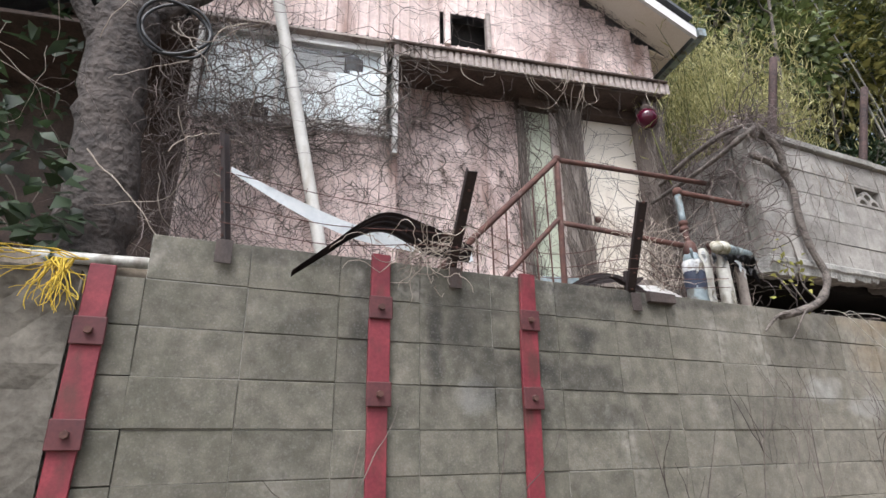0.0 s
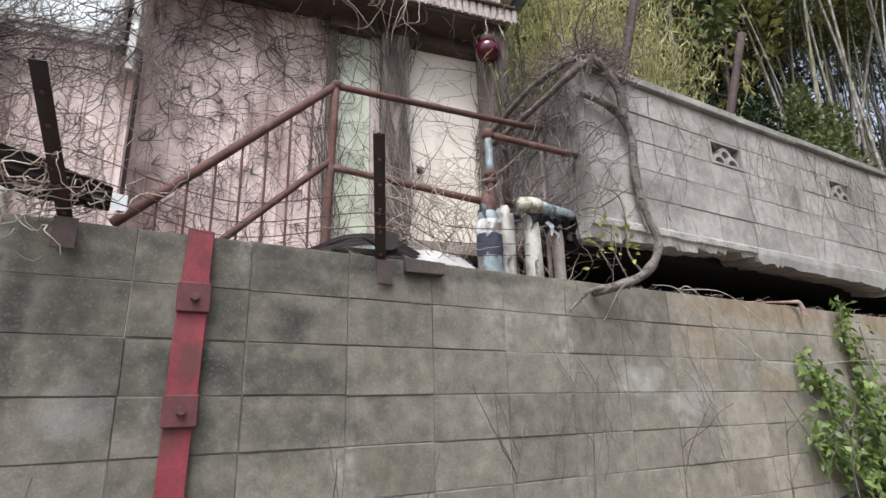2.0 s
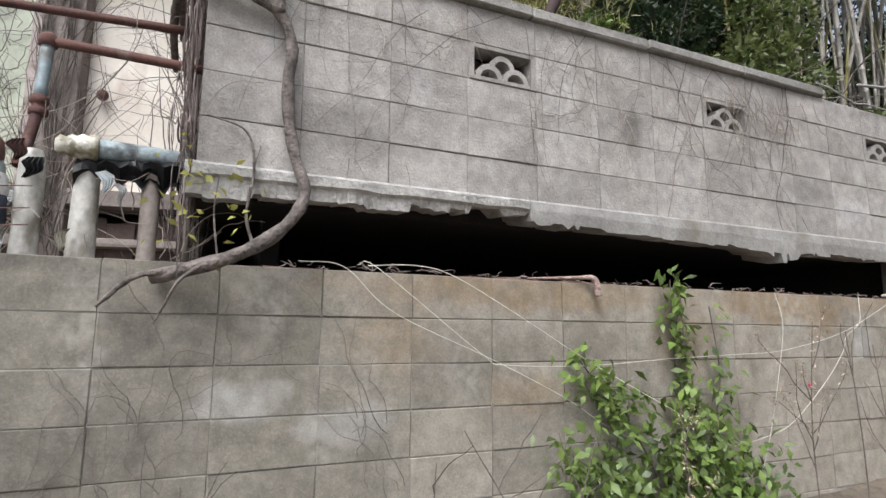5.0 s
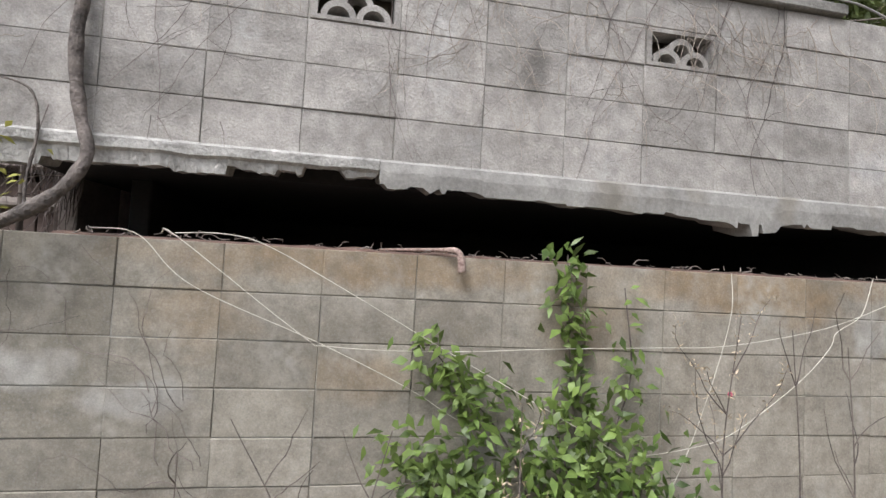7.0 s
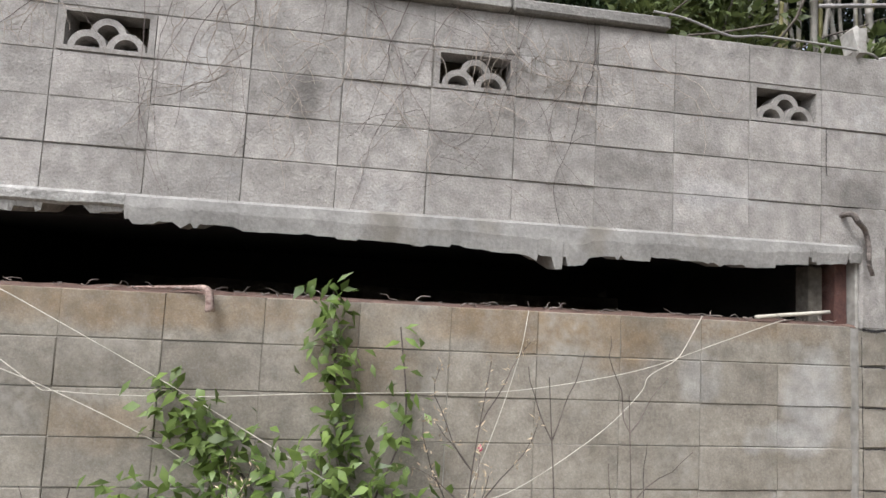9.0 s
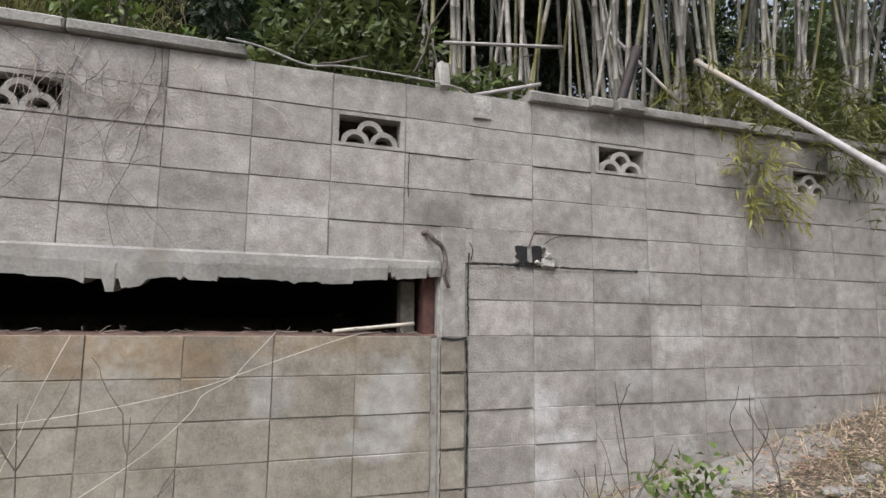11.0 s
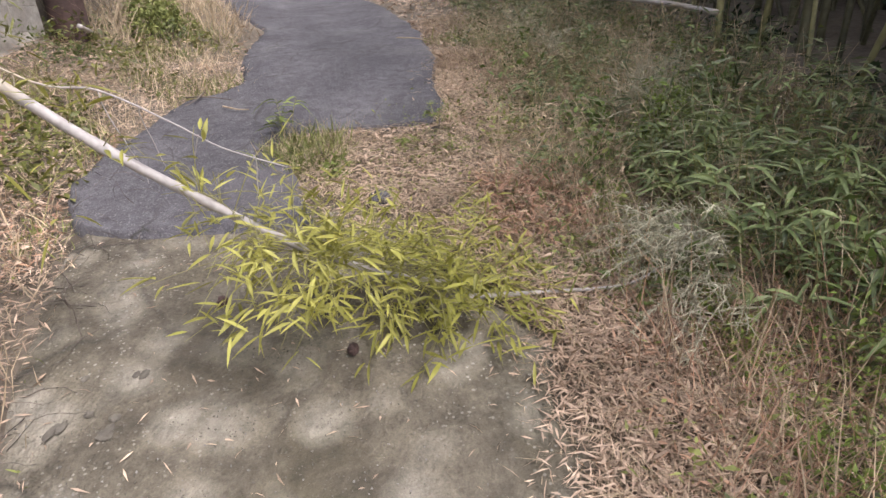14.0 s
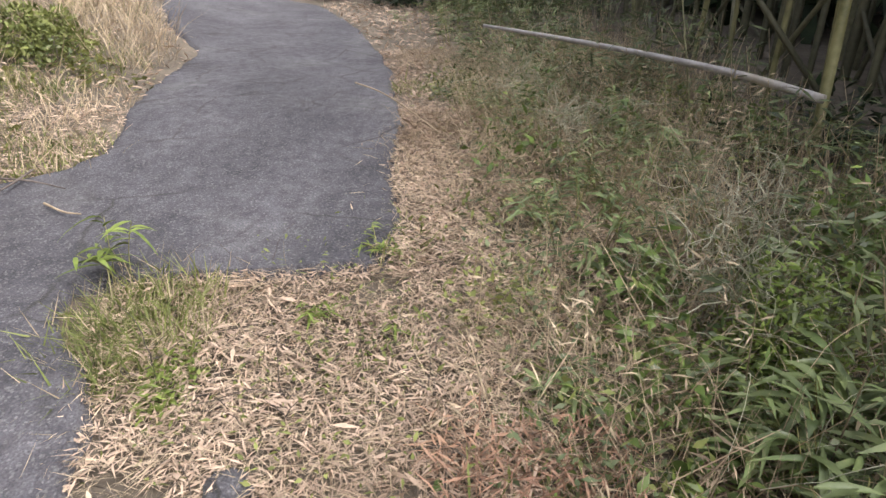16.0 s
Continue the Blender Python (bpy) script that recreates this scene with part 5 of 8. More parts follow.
def facade_vines():
    thin, pale, clumps = [], [], []

    def add(s, d, z, n, step, up, r, bucket, turn=0.5):
        d0 = HU * RNG.normal() * 0.8 + np.array([0, 0, up])
        bucket.append((wiggle(hpt(s, d, z), d0, n, step, turn, (0, 0, 0.03), HN), r, r * 0.4))

    for _ in range(680):   # lower front and window surround
        s = RNG.uniform(-0.62, 0.92)
        z = RNG.choice([RNG.uniform(2.6, 4.1), RNG.normal(4.05, 0.1), RNG.uniform(4.1, 5.0)], p=[0.5, 0.3, 0.2])
        if z > 4.15 and RNG.random() < (0.97 if s > -0.05 else 0.75):
            continue
        add(s, RNG.uniform(-0.05, 0.0), z, int(RNG.integers(8, 22)), 0.045, RNG.uniform(-0.3, 1.0), RNG.uniform(0.0015, 0.004), thin, 0.48)
    for _ in range(330):   # recess
        s = RNG.uniform(0.97, 2.5)
        add(s, REC - RNG.uniform(0.02, 0.05), RNG.uniform(2.6, 4.8), int(RNG.integers(8, 22)), 0.045, RNG.uniform(-0.2, 1.0), RNG.uniform(0.0015, 0.0038), thin, 0.48)
    for _ in range(330):   # upper storey
        s = RNG.choice([RNG.uniform(-0.6, 1.3), RNG.uniform(1.8, 3.42), RNG.normal(2.9, 0.3)])
        add(min(s, 3.4), RNG.uniform(-0.03, 0.01), RNG.uniform(5.0, 6.3), int(RNG.integers(10, 26)), 0.05, RNG.uniform(-0.6, 0.6), RNG.uniform(0.0015, 0.003), thin, 0.45)
    for _ in range(360):   # upright stems matted on the posts
        s, d = [(RNG.normal(2.635, 0.05), -0.135), (RNG.normal(3.4, 0.05), -0.32), (RNG.normal(2.15, 0.04), -0.07)][int(RNG.choice(3, p=[0.4, 0.4, 0.2]))]
        p0 = hpt(min(s, 3.46), REC + d - RNG.uniform(0.0, 0.02), RNG.uniform(2.6, 4.5))
        q = wiggle(p0, HU * RNG.normal() * 0.12 + np.array([0, 0, 1.0]), int(RNG.integers(8, 22)), 0.045, 0.12, (0, 0, 0.06), HN)
        clumps.append((q, RNG.uniform(0.002, 0.005), 0.0015))
    for _ in range(26):    # twigs forking across the doors
        s = RNG.choice([3.34, 3.3, 2.76, 2.5])
        go = -1 if s > 3 else RNG.choice([-1, 1])
        main = wiggle(hpt(s, REC - RNG.uniform(0.04, 0.1), RNG.uniform(2.9, 4.6)), HU * go + np.array([0, 0, RNG.normal() * 0.5 + 0.2]), int(RNG.integers(7, 15)), 0.045, 0.16, (0, 0, 0), HN)
        r = RNG.uniform(0.002, 0.0038)
        thin.append((main, r, r * 0.4))
        for i in range(3, len(main) - 1, 3):
            d = main[i] - main[i - 1]
            thin.append((wiggle(main[i], d * 18 + HU * RNG.normal() * 0.5 + np.array([0, 0, RNG.normal() * 0.6]), int(RNG.integers(4, 9)), 0.035, 0.18, (0, 0, 0), HN), r * 0.6, r * 0.25))
    for _ in range(22):    # hanging from the ledge
        s = RNG.choice([RNG.normal(2.55, 0.12), RNG.normal(2.1, 0.08), RNG.uniform(0.95, 3.5)])
        p0 = hpt(s, -0.08, RNG.uniform(4.8, 5.0))
        pale.append((wiggle(p0, (RNG.normal() * 0.3, 0, -1), int(RNG.integers(5, 18)), 0.035, 0.2, (0, 0, -0.06)), 0.0035, 0.0012))
    for _ in range(120):    # sprawling loosely round the pipes
        p0 = np.array([RNG.choice([RNG.normal(3.78, 0.08), RNG.uniform(3.3, 4.6)]), RNG.uniform(2.62, 2.95), RNG.uniform(2.6, 3.0)])
        pale.append((wiggle(p0, (RNG.normal() * 0.6, RNG.normal() * 0.3, 0.8), int(RNG.integers(6, 16)), 0.04, 0.28, (0, 0, -0.02)), 0.003, 0.0012))
    for _ in range(14):    # long runners from the rail
        p0 = np.array([RNG.uniform(3.2, 3.8), RNG.uniform(2.75, 3.0), RNG.uniform(2.7, 3.3)])
        pale.append((wiggle(p0, (1.0, RNG.normal() * 0.2, RNG.normal() * 0.25), int(RNG.integers(10, 22)), 0.05, 0.12, (0, 0, -0.02)), 0.003, 0.0015))
    for _ in range(210):   # matted round the window and under the ledge
        k = int(RNG.choice(4, p=[0.34, 0.2, 0.26, 0.2]))
        if k == 0:
            q = hpt(RNG.uniform(-0.62, 0.4), RNG.uniform(-0.09, -0.03), RNG.normal(4.0, 0.14))
        elif k == 1:
            q = hpt(RNG.normal(0.87, 0.05), RNG.uniform(-0.08, -0.04), RNG.uniform(4.0, 5.0))
        elif k == 2:
            q = hpt(RNG.uniform(1.0, 2.3), REC - RNG.uniform(0.04, 0.12), RNG.normal(4.6, 0.16))
        else:
            q = hpt(RNG.uniform(-0.62, 0.0), RNG.uniform(-0.09, -0.03), RNG.uniform(4.1, 5.0))
        clumps.append((wiggle(q, HU * RNG.normal() + np.array([0, 0, RNG.normal() * 0.7]), int(RNG.integers(10, 24)), 0.04, 0.42, (0, 0, 0), HN), RNG.uniform(0.003, 0.0065), 0.0018))
    for _ in range(150):   # short hooked remains of stems on the siding
        s0 = RNG.choice([RNG.uniform(-0.55, 0.9), RNG.uniform(1.0, 2.1)])
        q = hpt(s0, (REC if s0 > 0.95 else 0.0) - 0.02, RNG.uniform(2.7, 4.5 if s0 > 0.95 else 3.95))
        for _j in range(int(RNG.integers(2, 6))):
            clumps.append((wiggle(q, HU * RNG.normal() + np.array([0, 0, RNG.normal()]), int(RNG.integers(3, 7)), 0.022, 0.6, (0, 0, 0), HN), RNG.uniform(0.002, 0.005), 0.0015))
    ob = tubes("matted_creepers", clumps, M_TWIG, sides=4)
    tagged(ob, "dark matted creeper stems round the window and ledge", "vines", kind="stuff")
    ob = tubes("facade_vines", thin, M_VINE, sides=3)
    tagged(ob, "tangle of dead brown creepers clinging to the facade", "vines", kind="stuff")
    ob = tubes("hanging_vines", pale, M_VINEPALE, sides=4)
    tagged(ob, "pale dead creepers hanging from the ledge and posts", "vines", kind="stuff")


facade_vines()


def wall_vines():
    N = np.array([0, -1.0, 0])
    thin = []
    roots = [(5.0, 3.9), (5.6, 4.0), (6.3, 4.0), (6.9, 4.05), (7.5, 4.0), (5.3, 3.1), (8.0, 4.0)]
    for x, z in roots:
        for _ in range(4):
            a = RNG.uniform(-2.6, -0.4)
            main = wiggle((x + RNG.normal() * 0.25, 2.484, z), (math.cos(a), 0, math.sin(a)), int(RNG.integers(14, 34)), 0.045, 0.13, (0, 0, -0.01), N)
            main[:, 1] = np.clip(main[:, 1], 2.478, 2.488)
            low = np.where(main[:, 2] < 2.95)[0]
            main = main[:max(3, low[0])] if len(low) else main
            r = RNG.uniform(0.0013, 0.003)
            thin.append((main, r, r * 0.4))
            for k in range(4, len(main), 5):
                d = main[k] - main[k - 1]
                tw = None if main[k][2] < 3.25 else wiggle(main[k], (d[0] + RNG.normal() * 0.05, 0, d[2] + RNG.normal() * 0.05), int(RNG.integers(4, 10)), 0.03, 0.17, (0, 0, 0), N)
                if tw is not None:
                    thin.append((tw, r * 0.6, r * 0.25))
    for x in [4.4, 4.5, 4.6, 5.35, 5.5, 4.15]:   # on the lower wall
        for _ in range(5):
            main = wiggle((x + RNG.normal() * 0.05, 2.484, RNG.uniform(1.4, 2.0)), (RNG.normal() * 0.3, 0, 1), int(RNG.integers(8, 24)), 0.035, 0.32, (0, 0, 0.03), N)
            main[:, 1] = np.clip(main[:, 1], 2.478, 2.488)
            thin.append((main, 0.0019, 0.0008))
    light = []
    for x, z, count in [(7.35, 4.0, 10), (7.9, 4.0, 14), (8.25, 3.95, 10), (6.6, 4.0, 8), (7.0, 3.7, 6), (5.6, 4.0, 6)]:
        for _ in range(count):
            main = wiggle((x + RNG.normal() * 0.2, 2.482, z - RNG.uniform(0, 0.2)), (RNG.normal() * 0.5, 0, -1), int(RNG.integers(8, 22)), 0.035, 0.3, (0, 0, -0.02), N)
            main = main[main[:, 2] > 3.02]
            if len(main) < 4:
                continue
            main[:, 1] = np.clip(main[:, 1], 2.476, 2.487)
            light.append((main, RNG.uniform(0.0018, 0.003), 0.001))
            for k in range(3, len(main) - 1, 4):
                tw = wiggle(main[k], (RNG.normal(), 0, RNG.normal() - 0.3), int(RNG.integers(3, 8)), 0.025, 0.35, (0, 0, 0), N)
                light.append((tw, 0.0016, 0.0007))
    tagged(tubes("pale_creepers", light, M_VINEPALE, sides=3), "pale dry creeper twigs clinging to the upper blocks", "vines", kind="stuff")
    ob = tubes("wall_creepers", thin, M_VINE, sides=3)
    tagged(ob, "thin dead creepers fanned flat across the block wall", "vines", kind="stuff")
    mass, S = [], np.array([-1.0, 0, 0])
    for _ in range(420):   # mass over the wall's end
        y = RNG.uniform(2.45, 4.2)
        z = RNG.uniform(2.95, 4.15)
        mass.append((wiggle((4.61 - RNG.uniform(0, 0.06), y, z), (0, RNG.normal(), RNG.normal()), int(RNG.integers(6, 20)), 0.045, 0.45, (0, 0, -0.02), S), RNG.uniform(0.002, 0.006), 0.0015))
    for _ in range(220):
        c = np.array([4.62 + RNG.uniform(0, 0.35), 2.45 + RNG.uniform(0, 0.3), 4.05 + RNG.uniform(-0.05, 0.18)])
        mass.append((wiggle(c, (RNG.normal(), RNG.normal() * 0.4, RNG.normal() * 0.5), int(RNG.integers(6, 18)), 0.04, 0.5, (0, 0, -0.03)), RNG.uniform(0.002, 0.006), 0.0015))
    ob = tubes("vine_mass", mass, M_VINE, sides=4)
    tagged(ob, "dense mass of dead creeper stems over the wall corner", "vines", kind="stuff")


wall_vines()

trunk = thing("vine_trunk", "thick twisting grey vine trunk over the wall corner", "vine", at=(4.54, 2.44, 2.5))


def gnarled(keys, r0, r1, name, parent, n=60):
    line = smooth_line(keys, n)
    k = len(line)
    r = np.linspace(r0, r1, k) * (1 + np.array([noise.noise((i * 0.35, 2, r0 * 100)) * 0.25 + noise.noise((i * 1.1, 5, r0 * 70)) * 0.15 for i in range(k)]))
    return tubes(name, [(line, r0, r)], M_TRUNKVINE, parent, sides=10, caps=True)


gnarled([(4.5, 2.46, 2.53), (4.66, 2.4, 2.575), (4.8, 2.38, 2.63), (4.92, 2.39, 2.71), (5.0, 2.4, 2.8), (5.04, 2.42, 2.91), (5.0, 2.44, 3.05), (4.965, 2.45, 3.22), (4.955, 2.45, 3.4),
         (4.965, 2.45, 3.53), (4.93, 2.45, 3.65), (4.86, 2.45, 3.72), (4.72, 2.44, 3.76), (4.58, 2.45, 3.78)], 0.027, 0.026, "stem", trunk, 90)
gnarled([(4.9, 2.44, 3.68), (4.88, 2.43, 3.85), (4.78, 2.43, 3.98), (4.66, 2.44, 4.05), (4.58, 2.6, 4.07), (4.5, 2.9, 4.0), (4.5, 3.3, 3.9)], 0.028, 0.02, "stem", trunk)
gnarled([(4.66, 2.43, 4.03), (4.56, 2.5, 3.95), (4.5, 2.7, 3.86), (4.47, 3.0, 3.8), (4.47, 3.4, 3.76)], 0.026, 0.018, "stem", trunk)
gnarled([(4.6, 2.42, 2.56), (4.45, 2.43, 2.53), (4.36, 2.455, 2.45), (4.33, 2.46, 2.42)], 0.014, 0.006, "root", trunk)
gnarled([(4.7, 2.38, 2.6), (4.6, 2.37, 2.52), (4.55, 2.4, 2.42), (4.52, 2.43, 2.36)], 0.008, 0.003, "root", trunk)
gnarled([(4.85, 2.4, 2.66), (4.82, 2.46, 2.8), (4.84, 2.47, 3.0), (4.8, 2.47, 3.15), (4.65, 2.48, 3.2)], 0.007, 0.004, "shoot", trunk)
gnarled([(4.72, 2.4, 2.62), (4.7, 2.46, 2.8), (4.71, 2.47, 2.95)], 0.004, 0.003, "shoot", trunk)

# ---- dark corner beside the house ----
M_OLDBARK = mat("old_bark", (0.03, 0.024, 0.022), (0.115, 0.095, 0.085), 7, 22, 0.9, 1.0, 0.04)
tree_l = thing("old_tree", "thick mossy brown trunk beside the house, hung with creepers", "tree", at=(0.3, 3.35, 2.5))
gnarled([(0.32, 3.35, 2.4), (0.3, 3.35, 3.2), (0.24, 3.37, 4.0), (0.3, 3.4, 4.8), (0.42, 3.5, 6.2)], 0.2, 0.15, "trunk", tree_l, 40)
gnarled([(0.25, 3.36, 3.9), (-0.1, 3.3, 4.5), (-0.5, 3.3, 5.4)], 0.07, 0.03, "limb", tree_l, 20)
gnarled([(0.3, 3.36, 4.3), (0.75, 3.4, 4.8), (1.2, 3.5, 5.6)], 0.06, 0.03, "limb", tree_l, 20)
for o in tree_l.children:
    o.data.materials[0] = M_OLDBARK
tw = []
for _ in range(60):
    p0 = (RNG.uniform(-1.0, 1.0), RNG.uniform(2.75, 3.5), RNG.uniform(2.7, 5.2))
    tw.append((wiggle(p0, (RNG.normal(), RNG.normal() * 0.3, RNG.normal() - 0.2), int(RNG.integers(8, 26)), 0.045, 0.2, (0, 0, -0.02)), RNG.uniform(0.002, 0.006), 0.0015))
tagged(tubes("dead_branches", tw, M_VINEPALE, sides=4), "tangle of bare grey twigs beside the trunk", "twigs", kind="stuff")
tw = []
for _ in range(420):
    p0 = (RNG.uniform(0.35, 1.1), RNG.uniform(3.3, 3.8), RNG.choice([RNG.uniform(2.7, 4.0), RNG.uniform(3.9, 5.2)]))
    tw.append((wiggle(p0, (RNG.normal() * 0.5, RNG.normal() * 0.2, -1), int(RNG.integers(6, 24)), 0.045, 0.35, (0, 0, -0.05)), RNG.uniform(0.0015, 0.004), 0.001))
tagged(tubes("creeper_curtain", tw, M_VINE, sides=3), "dark curtain of dead creepers beside the window", "vines", kind="stuff")
ring_a = np.linspace(0, 2 * np.pi, 40)
coil = [(np.stack([0.56 + 0.19 * np.cos(ring_a), 3.0 + 0.03 * np.sin(ring_a * 2), 4.05 + 0.18 * np.sin(ring_a)], 1), 0.011, 0.011),
        (np.stack([0.57 + 0.185 * np.cos(ring_a), 3.02 - 0.02 * np.sin(ring_a * 2), 4.06 + 0.185 * np.sin(ring_a)], 1), 0.009, 0.009)]
tagged(tubes("hose_coil", coil, M_BLACK, sides=8), "loop of old black hose hung on the trunk", "hose")
n = 420
pp = np.stack([RNG.uniform(-1.2, 0.35, n), RNG.uniform(2.7, 3.1, n), RNG.uniform(2.4, 3.45, n)], 1)
pp[:, 2] -= np.clip(pp[:, 0] + 0.1, 0, 1) * 0.9
ob = leaves("broadleaf_shrub", pp, RNG.normal(size=(n, 3)) * [1, 0.5, 0.3] + [0, -0.5, -0.3], RNG.uniform(0.08, 0.17, n), RNG.uniform(0.06, 0.11, n), M_LEAFDARK, up=RNG.normal(size=(n, 3)) * 0.4 + [0, -0.8, 1])
tagged(ob, "dark green broad-leaved shrub behind the wall", "shrub")
n = 900
pp = np.stack([RNG.uniform(-2.5, 0.1, n), RNG.uniform(3.2, 5.0, n), RNG.uniform(3.2, 6.4, n)], 1)
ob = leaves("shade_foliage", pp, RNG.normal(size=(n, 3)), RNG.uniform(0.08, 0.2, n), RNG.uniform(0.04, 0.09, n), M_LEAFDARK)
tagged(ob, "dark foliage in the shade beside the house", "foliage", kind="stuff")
net = []
for k in range(26):
    p0 = (RNG.uniform(-0.1, 0.5), 2.45, 2.44)
    net.append((wiggle(p0, (-1, -0.1, 0), 10, 0.04, 0.25, (0, 0, 0)), 0.003, 0.002))
for k in range(34):
    net.append((wiggle((0.38 + RNG.normal() * 0.02, 2.43, 2.43), (RNG.normal() * 0.25 - 0.1, -0.1, -1), 8, 0.028, 0.3, (0, 0, -0.1)), 0.003, 0.0015))
for _, (q, *_r) in enumerate(net):
    q[:, 1] = np.clip(q[:, 1], 2.40, 2.46)
    q[:, 2] = np.clip(q[:, 2], 2.15, 2.455)
    q[:, 0] = np.minimum(q[:, 0], 0.47)
tagged(tubes("yellow_netting", net, M_YELLOW, sides=3), "torn yellow netting draped over the wall edge", "netting")

# ---- cords, stick and litter on the lower wall ----
def cord(keys, r, label, name="cord", material=None):
    return tagged(tubes(name, [(smooth_line(keys, 60), r, r)], material or M_CORD, sides=5), label, name.split("_")[-1])


cord([(5.04, 2.5, 2.63), (5.23, 2.47, 2.61), (5.45, 2.44, 2.42), (5.97, 2.45, 2.2), (6.35, 2.45, 2.02), (6.55, 2.45, 1.9), (6.75, 2.43, 1.8)], 0.0022, "pale cord hanging slack down the wall")
cord([(5.3, 2.52, 2.63), (5.38, 2.46, 2.61), (5.88, 2.45, 2.24), (6.01, 2.45, 2.19), (6.48, 2.45, 2.18), (6.98, 2.42, 2.21), (7.5, 2.42, 2.23), (7.89, 2.42, 2.25), (8.43, 2.42, 2.35), (8.84, 2.43, 2.49), (9.18, 2.48, 2.6), (9.35, 2.56, 2.62)], 0.0022, "pale cord stretched across the block wall")
cord([(5.35, 2.53, 2.63), (5.55, 2.47, 2.635), (5.72, 2.45, 2.6), (6.0, 2.44, 2.46), (6.48, 2.44, 2.2), (7.05, 2.36, 1.9), (7.3, 2.33, 1.76)], 0.0022, "pale cord running down behind the ivy")
cord([(7.94, 2.48, 2.6), (7.88, 2.4, 2.4), (7.77, 2.38, 2.07), (7.62, 2.36, 1.72), (7.5, 2.36, 1.5)], 0.002, "pale cord hanging from the sill")
cord([(8.81, 2.5, 2.615), (8.67, 2.42, 2.46), (8.62, 2.42, 2.4), (8.5, 2.42, 2.33), (8.45, 2.41, 2.25), (8.26, 2.41, 2.07), (7.89, 2.39, 1.84), (7.64, 2.39, 1.77), (7.4, 2.39, 1.74)], 0.0022, "pale cord looping down from the sill")
tagged(rod("pale_slat", (9.09, 2.5, 2.622), (9.53, 2.54, 2.665), 0.011, M_CORD, sides=4), "pale wooden slat lying on the dirt sill", "slat")
tagged(tubes("broken_branch", [(smooth_line([(6.2, 2.56, 2.615), (6.45, 2.5, 2.625), (6.54, 2.46, 2.62), (6.56, 2.45, 2.53)], 20), 0.005, 0.02)], mat("peeling_bark", (0.15, 0.09, 0.075), (0.46, 0.35, 0.3), 20, 80, 0.9, 0.5), sides=7, caps=True), "reddish peeling branch hanging over the wall edge", "branch")
cap_cable = [(8.5, 2.46, 4.08), (8.66, 2.45, 4.06), (8.9, 2.45, 4.0), (9.1, 2.47, 4.03), (9.5, 2.48, 4.03), (9.75, 2.5, 4.02), (9.9, 2.6, 4.02)]
cord(cap_cable, 0.006, "old grey cable trailing along the broken wall top", "grey_cable", M_BEAM)
tagged(boxed("rubble_stone", (9.63, 2.48, 4.0), (9.71, 2.58, 4.16), M_STONE, bevel=0.018, jitter=0.01), "pale broken stone standing on the wall top", "stone")
deb = []
for _ in range(110):
    p0 = (RNG.uniform(4.95, 9.6), RNG.uniform(2.5, 2.6), 2.618)
    q = wiggle(p0, (RNG.normal(), RNG.normal() * 0.3, 0.1), int(RNG.integers(2, 6)), 0.018, 0.4, (0, 0, -0.08))
    q[:, 2] = np.clip(q[:, 2], 2.605, 2.64)
    deb.append((q, RNG.uniform(0.0015, 0.004), 0.0012))
tagged(tubes("sill_debris", deb, M_GREYWOOD, sides=4), "dry roots and crumbs along the dirt sill", "debris", kind="stuff")
hole = thing("wall_hole", "broken hole in the block wall with a wire stub", "hole", at=(10.18, 2.48, 3.0), kind="structure")
# a flat near-black patch stands in for the unlit depth of the hole
bm = bmesh.new()
mouth = []
for k in range(40):   # a ragged rectangle
    a = 2 * math.pi * k / 40
    c, q = math.cos(a), math.sin(a)
    w = 1 / max(abs(c), abs(q)) * (1 + 0.16 * noise.noise((c * 3, q * 3, 7.0)) + random.uniform(-0.07, 0.07))
    mouth.append(bm.verts.new((10.2 + 0.085 * w * c, 2.489, 3.065 + 0.052 * w * q)))
bm.faces.new(mouth)
part("cavity_mouth", bm, M_PAINTSHADE, hole)
for x0, z0, w, h, material in [(10.185, 3.02, 0.028, 0.1, M_BEAM), (10.275, 2.995, 0.09, 0.05, M_SPALL), (10.3, 3.05, 0.05, 0.035, M_SPALL), (10.1, 3.015, 0.03, 0.03, M_BEAM), (10.24, 3.01, 0.03, 0.025, M_SPALL), (10.28, 3.1, 0.03, 0.025, M_BEAM)]:
    boxed("broken_edge", (x0, 2.474, z0), (x0 + w, 2.498, z0 + h), material, hole, bevel=0.009, jitter=0.008)
tubes("wire_stub", [(smooth_line([(10.19, 2.48, 3.1), (10.2, 2.44, 3.17), (10.22, 2.43, 3.2), (10.3, 2.44, 3.2)], 14), 0.004, 0.002)], M_RUST, hole, sides=5)
tagged(tubes("pipe_stub", [(smooth_line([(9.55, 2.55, 3.15), (9.58, 2.46, 3.16), (9.6, 2.44, 3.12), (9.66, 2.46, 3.08), (9.68, 2.46, 3.0), (9.67, 2.45, 2.92), (9.7, 2.46, 2.86)], 30), 0.016, 0.01)], M_TRUNKVINE, sides=8, caps=True), "gnarled dead stem stub beside the crack", "stem")
tagged(rod("iron_bar", (5.12, 2.66, 3.95), (5.5, 2.66, 5.1), 0.035, M_POST, sides=8), "dark leaning fence bar behind the wall", "post")
tagged(rod("iron_bar", (6.33, 2.66, 3.95), (6.87, 2.66, 5.15), 0.035, M_POST, sides=8), "dark leaning fence bar behind the wall", "post")
tagged(rod("iron_bar", (10.9, 2.58, 4.05), (11.1, 2.62, 4.55), 0.035, M_BLACKIRON, sides=8), "short black post leaning over the cap stones", "post")

